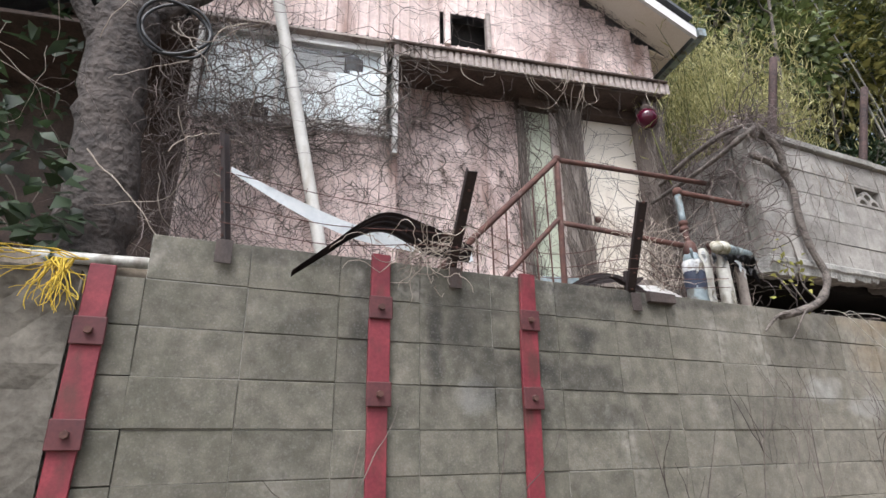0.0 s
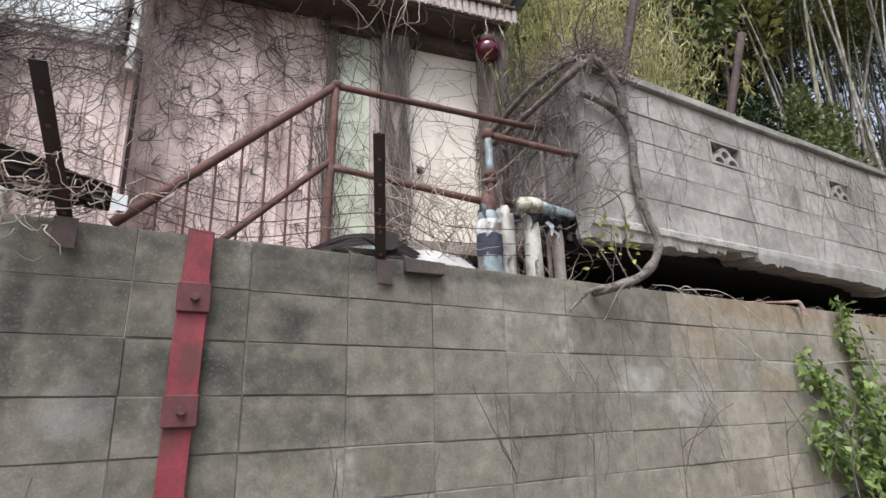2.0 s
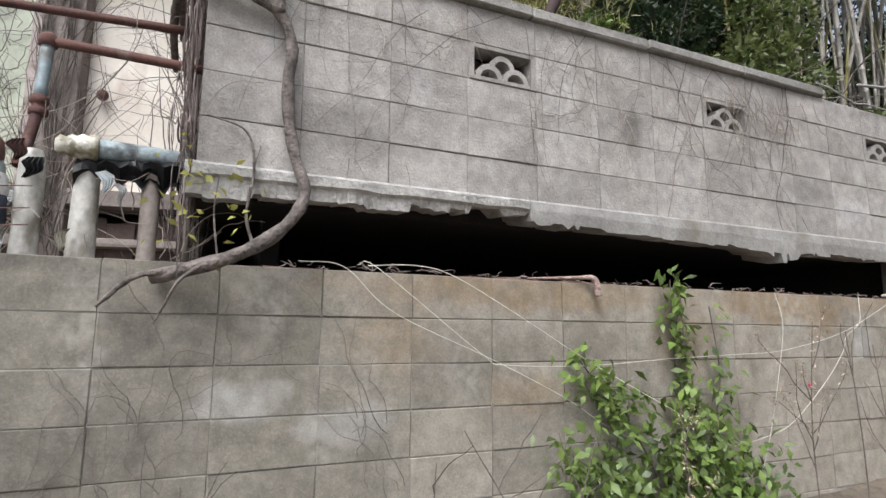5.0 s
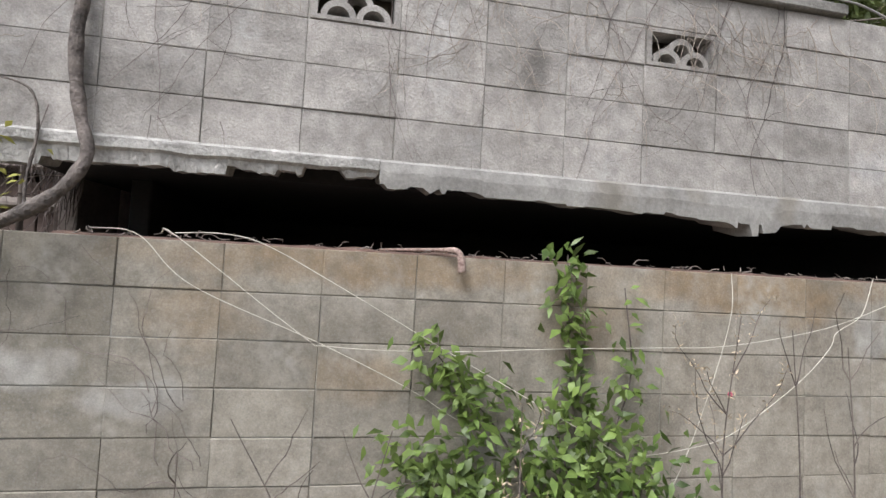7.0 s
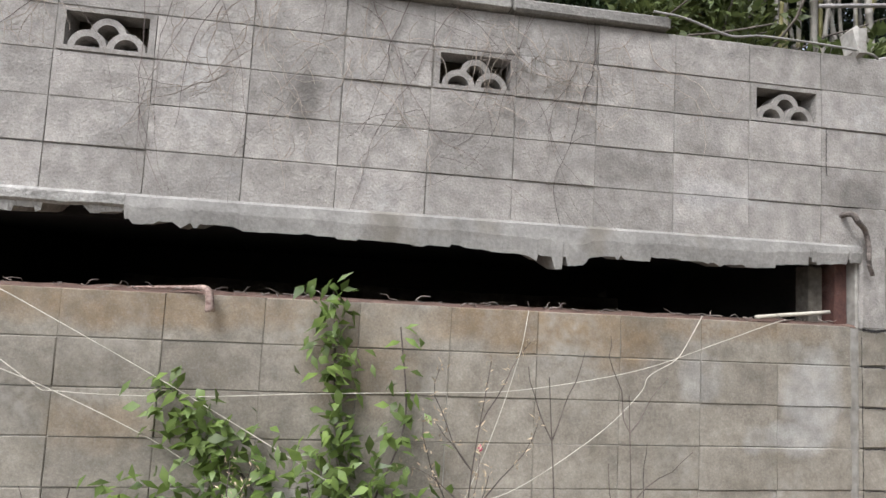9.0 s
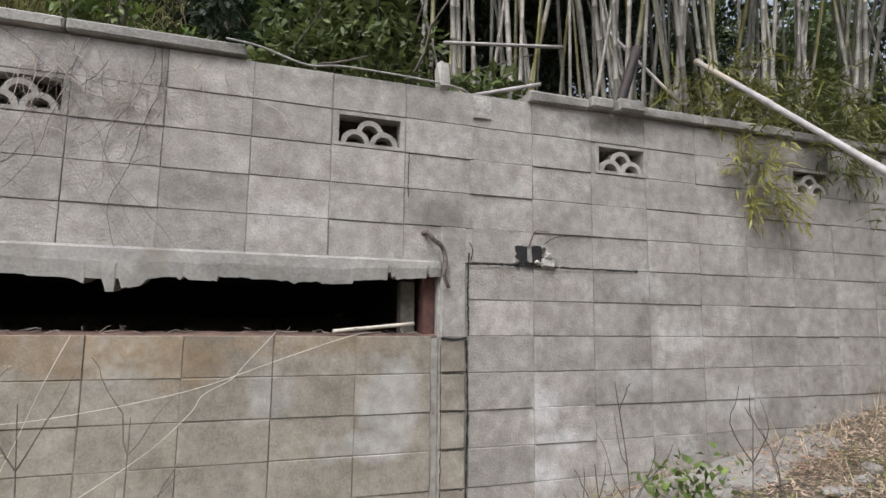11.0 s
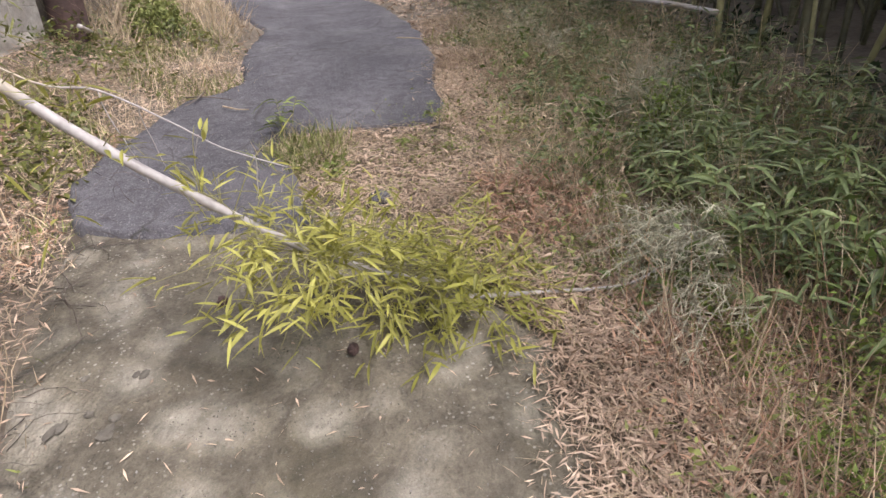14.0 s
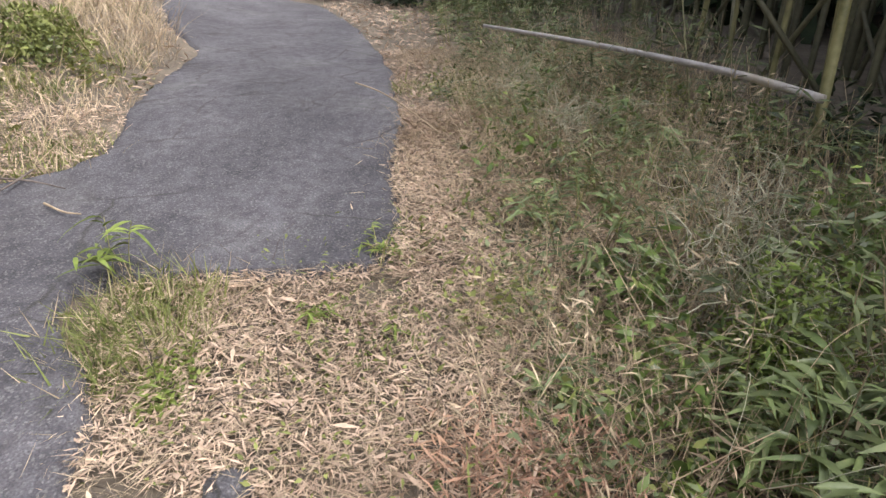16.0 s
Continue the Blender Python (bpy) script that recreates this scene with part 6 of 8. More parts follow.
# ---- ivy on the wall ----
ivy = thing("ivy", "fresh green ivy climbing the block wall", "ivy", at=(7.15, 2.45, 1.2))
stems, pts = [], []
for keys in ([(7.2, 2.42, 1.2), (7.15, 2.46, 1.7), (7.1, 2.47, 2.1), (7.08, 2.47, 2.4), (7.06, 2.46, 2.64)], [(7.0, 2.4, 1.2), (6.85, 2.45, 1.7), (6.62, 2.46, 2.0), (6.42, 2.46, 2.22)],
             [(7.1, 2.43, 1.3), (7.3, 2.45, 1.8), (7.4, 2.46, 2.1), (7.36, 2.47, 2.5)], [(6.9, 2.42, 1.3), (6.6, 2.45, 1.6), (6.38, 2.46, 1.75)], [(7.2, 2.35, 1.1), (7.1, 2.35, 1.5), (7.0, 2.38, 1.9)],
             [(7.3, 2.3, 1.1), (7.35, 2.33, 1.4), (7.45, 2.38, 1.7)]):
    l = smooth_line(keys, 30)
    stems.append((l, 0.006, 0.003))
    for q in l:
        k = (14 if q[2] < 2.1 else 9) if keys[-1][0] != 7.36 or q[2] < 1.9 else 2
        spread = 0.11 if q[2] < 1.95 else 0.055
        pts.append(q + RNG.normal(size=(k, 3)) * [spread, 0.03, spread])
tubes("stem", stems, M_VINE, ivy, sides=5)
pts = np.concatenate(pts)
pts[:, 1] = np.minimum(pts[:, 1] - 0.02, 2.465) - np.clip(2.0 - pts[:, 2], 0, 1) * np.abs(RNG.normal(size=len(pts))) * 0.12
n = len(pts)
leaves("foliage", pts, RNG.normal(size=(n, 3)) * [1, 0.35, 0.7] + [0, -0.35, -0.5], RNG.uniform(0.05, 0.095, n), RNG.uniform(0.022, 0.046, n), M_LEAFIVY, ivy, up=RNG.normal(size=(n, 3)) * 0.6 + [0, -0.5, 0.9])

# ---- trees and bamboo behind the walls ----
def crown_points(n, centre, radii, lumps=9, seed=0):
    """Leaf places in clumps, with an uneven outline and gaps."""
    r = np.random.default_rng(seed)
    c = r.normal(size=(lumps, 3))
    c /= np.linalg.norm(c, axis=1, keepdims=True)
    c *= r.uniform(0.35, 0.85, (lumps, 1))
    which = r.integers(0, lumps, n)
    off = r.normal(size=(n, 3))
    off /= np.linalg.norm(off, axis=1, keepdims=True)
    p = c[which] + off * (r.uniform(0.3, 1.0, (n, 1)) ** 0.5) * r.uniform(0.25, 0.42, lumps)[which][:, None]
    return p * radii + centre, off


def tree_mesh(name, label, tall, spread, n, material, seed, leaf=(0.1, 0.2), at=(0, 0, 0), trunk_r=0.09):
    t = thing(name, label, "tree", at=at, group="trees on the slope")
    r = np.random.default_rng(seed)
    base = np.array(at, float)
    lines = []
    main = smooth_line([base + [0, 0, -0.3], base + [r.normal() * 0.15, r.normal() * 0.15, tall * 0.35], base + [r.normal() * 0.3, r.normal() * 0.3, tall * 0.7], base + [r.normal() * 0.4, r.normal() * 0.4, tall]], 24)
    tubes("trunk", [(main, trunk_r, trunk_r * 0.35)], M_BARK, t, sides=8)
    for k in range(7):
        i = int(len(main) * r.uniform(0.3, 0.85))
        a = r.uniform(0, 6.28)
        e = main[i] + np.array([math.cos(a) * spread * 0.7, math.sin(a) * spread * 0.7, tall * 0.25])
        tubes("limb", [(smooth_line([main[i], (main[i] + e) / 2 + [0, 0, 0.2], e], 10), trunk_r * 0.45, trunk_r * 0.12)], M_BARK, t, sides=6)
    p, off = crown_points(n, base + [0, 0, tall * 0.72], np.array([spread, spread, tall * 0.42]), 16, seed)
    leaves("crown", p, off + r.normal(size=(n, 3)) * 0.7, r.uniform(*leaf, n), r.uniform(leaf[0] * 0.4, leaf[1] * 0.45, n), material, t)
    return t


oaks = [tree_mesh("evergreen_tree", "dense dark evergreen tree on the slope", 5.5, 2.0, 7000, M_LEAFDARK, 3, at=(0, 0, 0)),
        tree_mesh("broadleaf_tree", "olive-green broad-leaved tree with pale stems", 5.0, 1.7, 6000, M_LEAFMID, 5, at=(0, 0, 0)),
        tree_mesh("yellowing_tree", "yellow-green tree among darker ones", 5.5, 1.8, 6000, M_LEAFYELLOW, 9, at=(0, 0, 0))]
spots = [(0, 12.0, 7.8), (0, 13.6, 9.9), (0, 11.3, 6.8), (1, 8.5, 5.5), (2, 9.5, 5.3), (1, 7.3, 6.3), (1, 9.0, 7.2), (0, 8.0, 6.8), (0, 9.6, 5.9), (0, 10.6, 7.6), (0, 12.5, 6.8), (0, 7.0, 9.5), (2, 8.3, 8.2), (2, 12.2, 9.0), (0, 14.2, 8.2), (0, 16.5, 9.5), (1, 15.0, 11.0), (0, 11.0, 12.0), (0, 8.5, 12.5), (0, 5.3, 11.5), (2, 6.2, 8.8),
         (0, 19.5, 10.5), (0, 3.5, 13.0), (0, 13.5, 13.5), (1, 18.0, 7.6), (0, 22.5, 9.0), (1, 26, 8.0), (0, 29, 5.5), (1, 31, 8.5), (1, 24.5, 11.5), (0, 27.5, 10.5), (0, 33, 1.5), (0, 30, -1.5), (1, 27.5, -3.5), (0, 36, 4), (0, 28, 14), (0, 36, -3), (2, 36, 12)]
for k, (q, x, y) in enumerate(spots):
    s = random.uniform(0.9, 1.25)
    c = copy_thing(oaks[q], pose(x, y, float(height(x, y)) - 0.1, 0, 0, random.uniform(0, 360)))
    c.scale = (s, s, s * random.uniform(0.95, 1.2))
for o in oaks:
    for q in list(o.children):
        bpy.data.objects.remove(q)
    bpy.data.objects.remove(o)

# bare pale stems and a rounded shrub on the terrace
for k, (x, y, lean) in enumerate([(7.6, 3.9, 0.1), (8.5, 4.6, -0.12), (9.1, 4.3, 0.2), (8.0, 5.0, 0.3)]):
    t = thing("bare_tree", "slender pale tree with forking bare stems", "tree", at=(x, y, 3.9), group="bare stems on the terrace")
    lines = [(smooth_line([(x, y, 3.85), (x + lean, y, 4.9), (x + lean * 2.2, y + 0.1, 6.2), (x + lean * 3, y, 8)], 26), 0.045, 0.02)]
    tubes("trunk", lines, M_BARK, t, sides=7)
    for j in range(9):
        q = lines[0][0][int(RNG.integers(6, 24))]
        tubes("branch", [(wiggle(q, (RNG.normal(), RNG.normal() * 0.5, 1.0), 14, 0.09, 0.22, (0, 0, 0.05)), 0.016, 0.004)], M_BARK, t, sides=5)


def shrub(x, y, z, r, n, material, label, leaf=(0.06, 0.11)):
    p, off = crown_points(n, np.array([x, y, z]), np.array(r), 14, int(x * 10))
    t = thing("shrub", label, "shrub", at=(x, y, z - r[2]))
    leaves("foliage", p, off + RNG.normal(size=(n, 3)) * 0.6, RNG.uniform(*leaf, n), RNG.uniform(leaf[0] * 0.4, leaf[1] * 0.42, n), material, t)
    st = [(wiggle((x, y, z - r[2] - 0.1), (RNG.normal() * 0.4, RNG.normal() * 0.4, 1), 10, r[2] * 0.16, 0.2), 0.014, 0.004) for _ in range(8)]
    tubes("stem_mass", st, M_BARK, t, sides=5)["kind"] = "stuff"


shrub(7.7, 3.6, 4.45, (0.6, 0.5, 0.5), 1800, M_LEAFIVY, "bright green rounded shrub on the terrace")
shrub(9.2, 3.3, 4.5, (0.75, 0.5, 0.5), 2200, M_LEAFMID, "leafy green shrub behind the broken cap stones")
shrub(8.9, 4.6, 5.2, (0.85, 0.7, 1.0), 3600, M_LEAFDARK, "dark evergreen bush on the terrace", (0.06, 0.13))
shrub(9.6, 5.3, 5.6, (0.85, 0.7, 1.2), 3600, M_LEAFMID, "tall olive-green bush on the terrace", (0.06, 0.13))
shrub(8.1, 5.3, 5.4, (0.85, 0.6, 1.2), 3200, M_LEAFDARK, "dark evergreen bush below bare stems", (0.06, 0.13))
shrub(9.3, 3.9, 4.7, (0.6, 0.4, 0.7), 2200, M_LEAFYELLOW, "yellow-green bush above the broken cap stones", (0.05, 0.1))
shrub(9.4, 3.45, 5.0, (0.5, 0.4, 1.0), 3400, M_LEAFMID, "tall olive bush before the bamboo", (0.05, 0.11))
shrub(8.75, 3.95, 5.0, (0.6, 0.5, 1.0), 3400, M_LEAFDARK, "tall dark bush behind the wall top", (0.05, 0.11))
shrub(8.6, 3.6, 4.3, (0.5, 0.4, 0.35), 900, M_LEAFMID, "small green shrub behind the wall top")
shrub(10.1, 3.0, 4.15, (0.45, 0.3, 0.2), 600, M_LEAFMID, "low green shoots on the broken wall top")

# fine yellow-green bamboo clump at the corner
def fine_bamboo(cx, cy, z0, n_st, tall, label):
    t = thing("bamboo_clump", label, "bamboo", at=(cx, cy, z0))
    st, o, d = [], [], []
    for _ in range(n_st):
        x, y = cx + RNG.normal() * 0.42, cy + RNG.normal() * 0.3
        h = tall * RNG.uniform(0.65, 1.1)
        lx, ly = RNG.normal() * 0.25 + (x - cx) * 0.4, RNG.normal() * 0.2
        l = smooth_line([(x, y, z0), (x + lx * 0.3, y + ly * 0.3, z0 + h * 0.5), (x + lx, y + ly, z0 + h)], 14)
        st.append((l, 0.007, 0.002))
        for k in range(3, len(l)):
            m = 7
            o.append(l[k] + RNG.normal(size=(m, 3)) * [0.08, 0.08, 0.07])
            d.append(RNG.normal(size=(m, 3)) * [0.55, 0.55, 0.4] + [0, 0, 0.8])
    tubes("culm_mass", st, M_BAMLEAF, t, sides=4)["kind"] = "stuff"
    o, d = np.concatenate(o), np.concatenate(d)
    leaves("foliage", o, d, RNG.uniform(0.07, 0.16, len(o)), RNG.uniform(0.007, 0.014, len(o)), M_FEATHER, t)


fine_bamboo(5.75, 3.7, 3.9, 140, 2.3, "feathery yellow-green dwarf bamboo above the wall corner")
fine_bamboo(6.8, 4.0, 3.9, 110, 2.3, "feathery straw-coloured bamboo behind the wall")
fine_bamboo(7.2, 5.2, 3.95, 45, 2.6, "olive bamboo thicket on the terrace")


def culm_thing(seed, tall, r):
    g = np.random.default_rng(seed)
    t = thing("bamboo", "grey-green bamboo culm behind the block wall", "bamboo", group="bamboo behind the wall")
    zs, rs, z = [], [], 0.0
    while z < tall:
        zs += [z, z + 0.006, z + 0.014, z + 0.02]
        rr = r * (1 - 0.55 * z / tall)
        rs += [rr, rr * 1.13, rr * 1.13, rr * 0.97]
        z += g.uniform(0.22, 0.3)
    zs = np.array(zs)
    bend = g.normal(size=2) * 0.25
    line = np.stack([bend[0] * (zs / tall) ** 2, bend[1] * (zs / tall) ** 2, zs], 1)
    tubes("culm", [(line, r, np.array(rs))], M_CULM, t, sides=8)
    o, d = [], []
    for k in range(26):
        h = g.uniform(0.5, 1.0) * tall
        a = g.uniform(0, 6.28)
        base = np.array([bend[0] * (h / tall) ** 2, bend[1] * (h / tall) ** 2, h])
        tip = base + np.array([math.cos(a), math.sin(a), 0.2]) * g.uniform(0.3, 0.9)
        for s in np.linspace(0.3, 1, 6):
            q = base + (tip - base) * s + g.normal(size=(5, 3)) * 0.05
            o.append(q)
            d.append(g.normal(size=(5, 3)) * 0.6 + (tip - base) + [0, 0, -0.4])
    o, d = np.concatenate(o), np.concatenate(d)
    leaves("foliage", o, d, g.uniform(0.09, 0.17, len(o)), g.uniform(0.012, 0.022, len(o)), M_BAMLEAF, t)
    return t


culms = [culm_thing(k, 6.0 + k * 0.5, 0.015 + 0.004 * k) for k in range(3)]
place = np.random.default_rng(21)
for k in range(120):
    x = place.uniform(9.9, 15.6)
    y = 2.85 + min(place.exponential(0.8), 1.6)
    c = copy_thing(culms[k % 3], pose(x, y, float(height(x, y)) - 0.1, place.normal() * 6, place.normal() * 6, place.uniform(0, 360)))
for o in culms:
    for q in list(o.children):
        bpy.data.objects.remove(q)
    bpy.data.objects.remove(o)
# dark leaf mass added as backdrop for foliage and shade behind the culms
n = 11000
px, py = RNG.uniform(9.8, 15.5, n), RNG.uniform(4.6, 7.5, n)
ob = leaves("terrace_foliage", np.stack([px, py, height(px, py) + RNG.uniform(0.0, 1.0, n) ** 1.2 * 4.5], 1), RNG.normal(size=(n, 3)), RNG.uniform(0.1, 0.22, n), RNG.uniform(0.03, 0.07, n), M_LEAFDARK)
tagged(ob, "dark foliage added as a backdrop behind the bamboo culms", "foliage", kind="stuff")
cross = [((9.8, 2.9, 4.5), (10.75, 3.0, 4.68)), ((11.6, 2.8, 4.3), (11.2, 3.1, 4.95)), ((9.95, 2.75, 4.1), (10.4, 2.7, 4.22)), ((12.2, 3.0, 4.2), (13.4, 3.4, 5.6))]
for a, b in cross:
    tagged(rod("fallen_cane", a, b, 0.013, M_CULMFALLEN, sides=7), "dry fallen cane leaning among the bamboo", "cane")


def spray(n, box_lo, box_hi, k, reach, drop, length, width, material, name, label, kind="stuff", parent=None):
    """Leafy twigs: each a small fan of narrow blades."""
    o = RNG.uniform(box_lo, box_hi, (n, 3))
    d0 = RNG.normal(size=(n, 3)) * [1, 1, 0.4] + drop
    d0 /= np.linalg.norm(d0, axis=1, keepdims=True)
    tip = o + d0 * reach * RNG.uniform(0.5, 1, (n, 1))
    tw = [(np.stack([a, (a + b) / 2 + [0, 0, 0.02], b]), 0.0022, 0.001) for a, b in zip(o, tip)]
    pts = np.repeat(tip, k, 0) - np.repeat(d0, k, 0) * RNG.uniform(0, reach * 0.6, (n * k, 1)) + RNG.normal(size=(n * k, 3)) * 0.015
    dirs = np.repeat(d0, k, 0) * 0.8 + RNG.normal(size=(n * k, 3)) * 0.6 + [0, 0, -0.25]
    ob = leaves(name, pts, dirs, RNG.uniform(*length, n * k), RNG.uniform(*width, n * k), material, parent)
    v, f = tube_arrays(tw, 3)
    st = raw(name + "_twigs", v, f, M_BAMLEAF, parent)
    for q in (ob, st):
        tagged(q, label, "foliage", kind=kind)
    return ob


spray(800, (11.6, 2.5, 3.95), (15.4, 3.2, 4.6), 9, 0.35, (0, -0.5, -0.2), (0.08, 0.15), (0.012, 0.02), M_BAMLEAF, "hanging_bamboo_foliage", "yellowish bamboo foliage spilling over the wall top")
spray(70, (11.75, 2.42, 3.5), (12.2, 2.52, 4.05), 8, 0.25, (0, -0.2, -1.0), (0.07, 0.12), (0.01, 0.016), M_FRESH, "trailing_bamboo_shoot", "yellow-green bamboo shoot trailing down the wall")
spray(40, (12.6, 2.42, 3.8), (13.0, 2.5, 4.05), 8, 0.25, (0, -0.2, -1.0), (0.07, 0.12), (0.01, 0.016), M_BAMLEAF, "trailing_bamboo_shoot", "olive bamboo shoot trailing down the wall")
spray(420, (14.6, 1.9, 3.85), (16.4, 2.7, 5.2), 9, 0.35, (-0.2, -0.3, -0.2), (0.09, 0.16), (0.013, 0.022), M_LEAFMID, "post_foliage", "green bamboo foliage round the timber post")
spray(120, (13.0, 2.15, 2.4), (14.6, 2.5, 3.5), 8, 0.3, (-0.1, -0.4, 0.2), (0.08, 0.14), (0.012, 0.02), M_BAMLEAF, "wall_foot_bamboo", "young bamboo growing at the wall foot")
post = thing("timber_post", "dark old timber post at the end of the wall", "post", at=(15.65, 2.35, 2.4))
tubes("post_shaft", [(np.array([(15.65, 2.37, 2.3), (15.65, 2.36, 3.0), (15.66, 2.33, 3.6), (15.68, 2.3, 4.2)]), 0.2, np.array([0.165, 0.155, 0.15, 0.15]))], M_POST, post, sides=12)
rod("bleached_cane", (14.9, 1.9, 2.62), (16.0, 2.35, 2.55), 0.02, M_CULMFALLEN, post)

# ---- fallen bamboo across the lane ----
fb = thing("fallen_bamboo", "fallen straw-coloured bamboo with a fresh green crown on the path", "bamboo", at=(11.8, -0.9, 1.6))
line = smooth_line([(11.7, 2.72, 4.6), (11.62, 1.7, 3.68), (11.54, 0.46, 2.535), (11.6, -0.05, 2.1), (11.7, -0.4, 1.84), (11.8, -0.75, 1.68), (11.9, -1.05, 1.62)], 90)
rr = np.interp(np.linspace(0, 1, len(line)), [0, 0.6, 1], [0.019, 0.014, 0.005])
rr[::9] *= 1.18
tubes("culm", [(line, 0.02, rr)], M_CULMFALLEN, fb, sides=9, caps=True)
tw, o, d = [], [], []
for k in range(215):
    u = RNG.uniform(0.52, 0.97) if k > 26 else RNG.uniform(0.3, 0.55)
    q = line[int(u * (len(line) - 1))]
    dr = np.array([RNG.normal() * 0.75 + 0.05, RNG.normal() * 0.5 - 0.05, RNG.normal() * 0.3 + 0.12])
    dr /= np.linalg.norm(dr)
    ln = RNG.uniform(0.2, 0.62) * (1 if u > 0.6 else 0.6)
    e = q + dr * ln
    e[2] = max(e[2] - 0.08, float(lane(e[0], e[1])) + 0.05)
    tw.append((smooth_line([q, (q + e) / 2 + [0, 0, 0.05], e], 6), 0.0018, 0.0008))
    m = int(RNG.integers(8, 15)) if u > 0.55 else 5
    w = RNG.uniform(0.3, 1.0, (m, 1))
    o.append(q + (e - q) * w + RNG.normal(size=(m, 3)) * 0.02)
    d.append(dr * 0.6 + RNG.normal(size=(m, 3)) * [0.7, 0.7, 0.35] + [0, 0, -0.08])
tubes("twig_mass", tw, M_OLIVETWIG, fb, sides=4)["kind"] = "stuff"
o, d = np.concatenate(o), np.concatenate(d)
o[:, 2] = np.maximum(o[:, 2], lane(o[:, 0], o[:, 1]) + 0.035)
blades_of("foliage", o, d, RNG.uniform(0.045, 0.11, len(o)), RNG.uniform(0.007, 0.0155, len(o)), M_FRESH, fb, droop=0.12)
side_twigs = [(smooth_line([(11.6, 1.0, 2.98), (11.62, 0.44, 2.52), (11.62, 0.2, 2.45), (11.62, 0.02, 2.35), (11.6, -0.12, 2.27), (11.6, -0.3, 2.2)], 30), 0.004, 0.0018)]
for y0, z0, reach in [(0.42, 2.51, 0.14), (0.2, 2.45, 0.3), (0.1, 2.4, 0.2), (-0.05, 2.31, 0.22), (-0.2, 2.24, 0.15), (0.55, 2.6, 0.25)]:
    side_twigs.append((wiggle((11.62, y0, z0), (RNG.normal() * 0.2, RNG.normal() * 0.3 - 0.1, -1), 8, reach / 8, 0.12), 0.002, 0.001))
tubes("side_branch", side_twigs, M_CULMFALLEN, fb, "thin pale side branch with hanging twigs", sides=5)
bare = thing("dry_cane", "dry straw cane lying on the leaf litter", "cane", at=(11.9, -1.3, 1.6))
tubes("cane_shaft", [(smooth_line([(11.76, -0.85, 1.63), (11.78, -1.1, 1.615), (11.78, -1.44, 1.62), (11.83, -1.62, 1.67)], 16), 0.011, 0.004)], M_CULMFALLEN, bare, sides=6)

# ---- verge: litter, dry grass, weeds ----
def on_ground(n, x0, x1, y0, y1, keep):
    x, y = RNG.uniform(x0, x1, n * 2), RNG.uniform(y0, y1, n * 2)
    k = keep(x, y)
    x, y = x[k][:n], y[k][:n]
    return x, y, height(x, y)


def left_edge(x):
    return np.interp(x, [8, 9.5, 10.9, 11.6, 12.34, 12.95, 13.57, 14.24, 14.4, 14.6, 15.23, 17.45, 18.5, 19.4, 22], [0.4, 0.4, 0.49, 0.74, 0.95, 1.17, 1.11, 1.0, 0.76, 0.64, 0.81, 1.06, 1.58, 2.05, 2.9])


def right_edge(x):
    return np.interp(x, [8, 9.5, 11.1, 11.6, 12.2, 12.5, 12.69, 12.97, 13.16, 13.33, 13.46, 13.5, 13.53, 13.9, 14.5, 15.08, 17.2, 19.26, 22.9], [-1.05, -1.05, -1.1, -1.12, -0.8, -0.21, -0.1, -0.05, 0.13, 0.25, 0.24, -0.1, -0.86, -0.95, -0.88, -0.96, -0.83, -0.45, 0.49])


def off_road(x, y):
    e = RNG.normal(size=len(x)) * 0.07
    return (y > left_edge(x) + e) | (y < right_edge(x) + e)


def patchy(scale, cut, seed):
    return lambda x, y: np.array([noise.noise((a * scale, b * scale, seed)) > cut for a, b in zip(x, y)])


def litter(name, label, n, area, material, length, width, lift=0.02, flat=0.25, keep=off_road):
    x, y, z = on_ground(n, *area, keep)
    p = np.stack([x, y, z + RNG.uniform(0.0, lift, len(x)) + 0.012], 1)
    m = len(x)
    d = RNG.normal(size=(m, 3)) * [1, 1, flat]
    ob = leaves(name, p, d, RNG.uniform(*length, m), RNG.uniform(*width, m), material)
    tagged(ob, label, "leaf litter", kind="stuff")


litter("leaf_litter", "fallen straw-brown bamboo leaves covering the verge", 30000, (9.3, 15.5, 0.3, 2.5), M_DRY, (0.02, 0.085), (0.003, 0.009), 0.03)
litter("leaf_litter", "fallen straw-brown bamboo leaves along the bank", 52000, (10.3, 15.5, -2.1, 0.1), M_DRY, (0.02, 0.075), (0.0025, 0.008), 0.035, keep=lambda x, y: (y < right_edge(x) + RNG.normal(size=len(x)) * 0.09) & patchy(2.2, -0.42, 5.0)(x, y) & ((x > 11.9) | (y > -1.35) | patchy(1.5, 0.0, 15.0)(x, y)))
litter("straw_bits", "fine broken straw among the fallen leaves", 26000, (10.3, 15.5, -2.1, 0.1), M_STRAW, (0.03, 0.13), (0.0012, 0.003), 0.05, 0.3, keep=lambda x, y: y < right_edge(x) + RNG.normal(size=len(x)) * 0.09)
litter("leaf_litter", "scattered dry leaves far along the lane", 6000, (15.5, 24, -2.5, 4.5), M_DRY, (0.06, 0.14), (0.01, 0.02), 0.04)
litter("stray_leaves", "dry leaves strewn on the path", 480, (9.5, 13.0, -1.0, 0.6), M_DRY, (0.02, 0.07), (0.003, 0.008), 0.004, 0.05, lambda x, y: x < 99)
litter("fern_litter", "reddish dead fern on the bank", 1700, (12.1, 12.75, -1.5, -1.0), M_REDFERN, (0.03, 0.1), (0.003, 0.008), 0.12, 0.8)


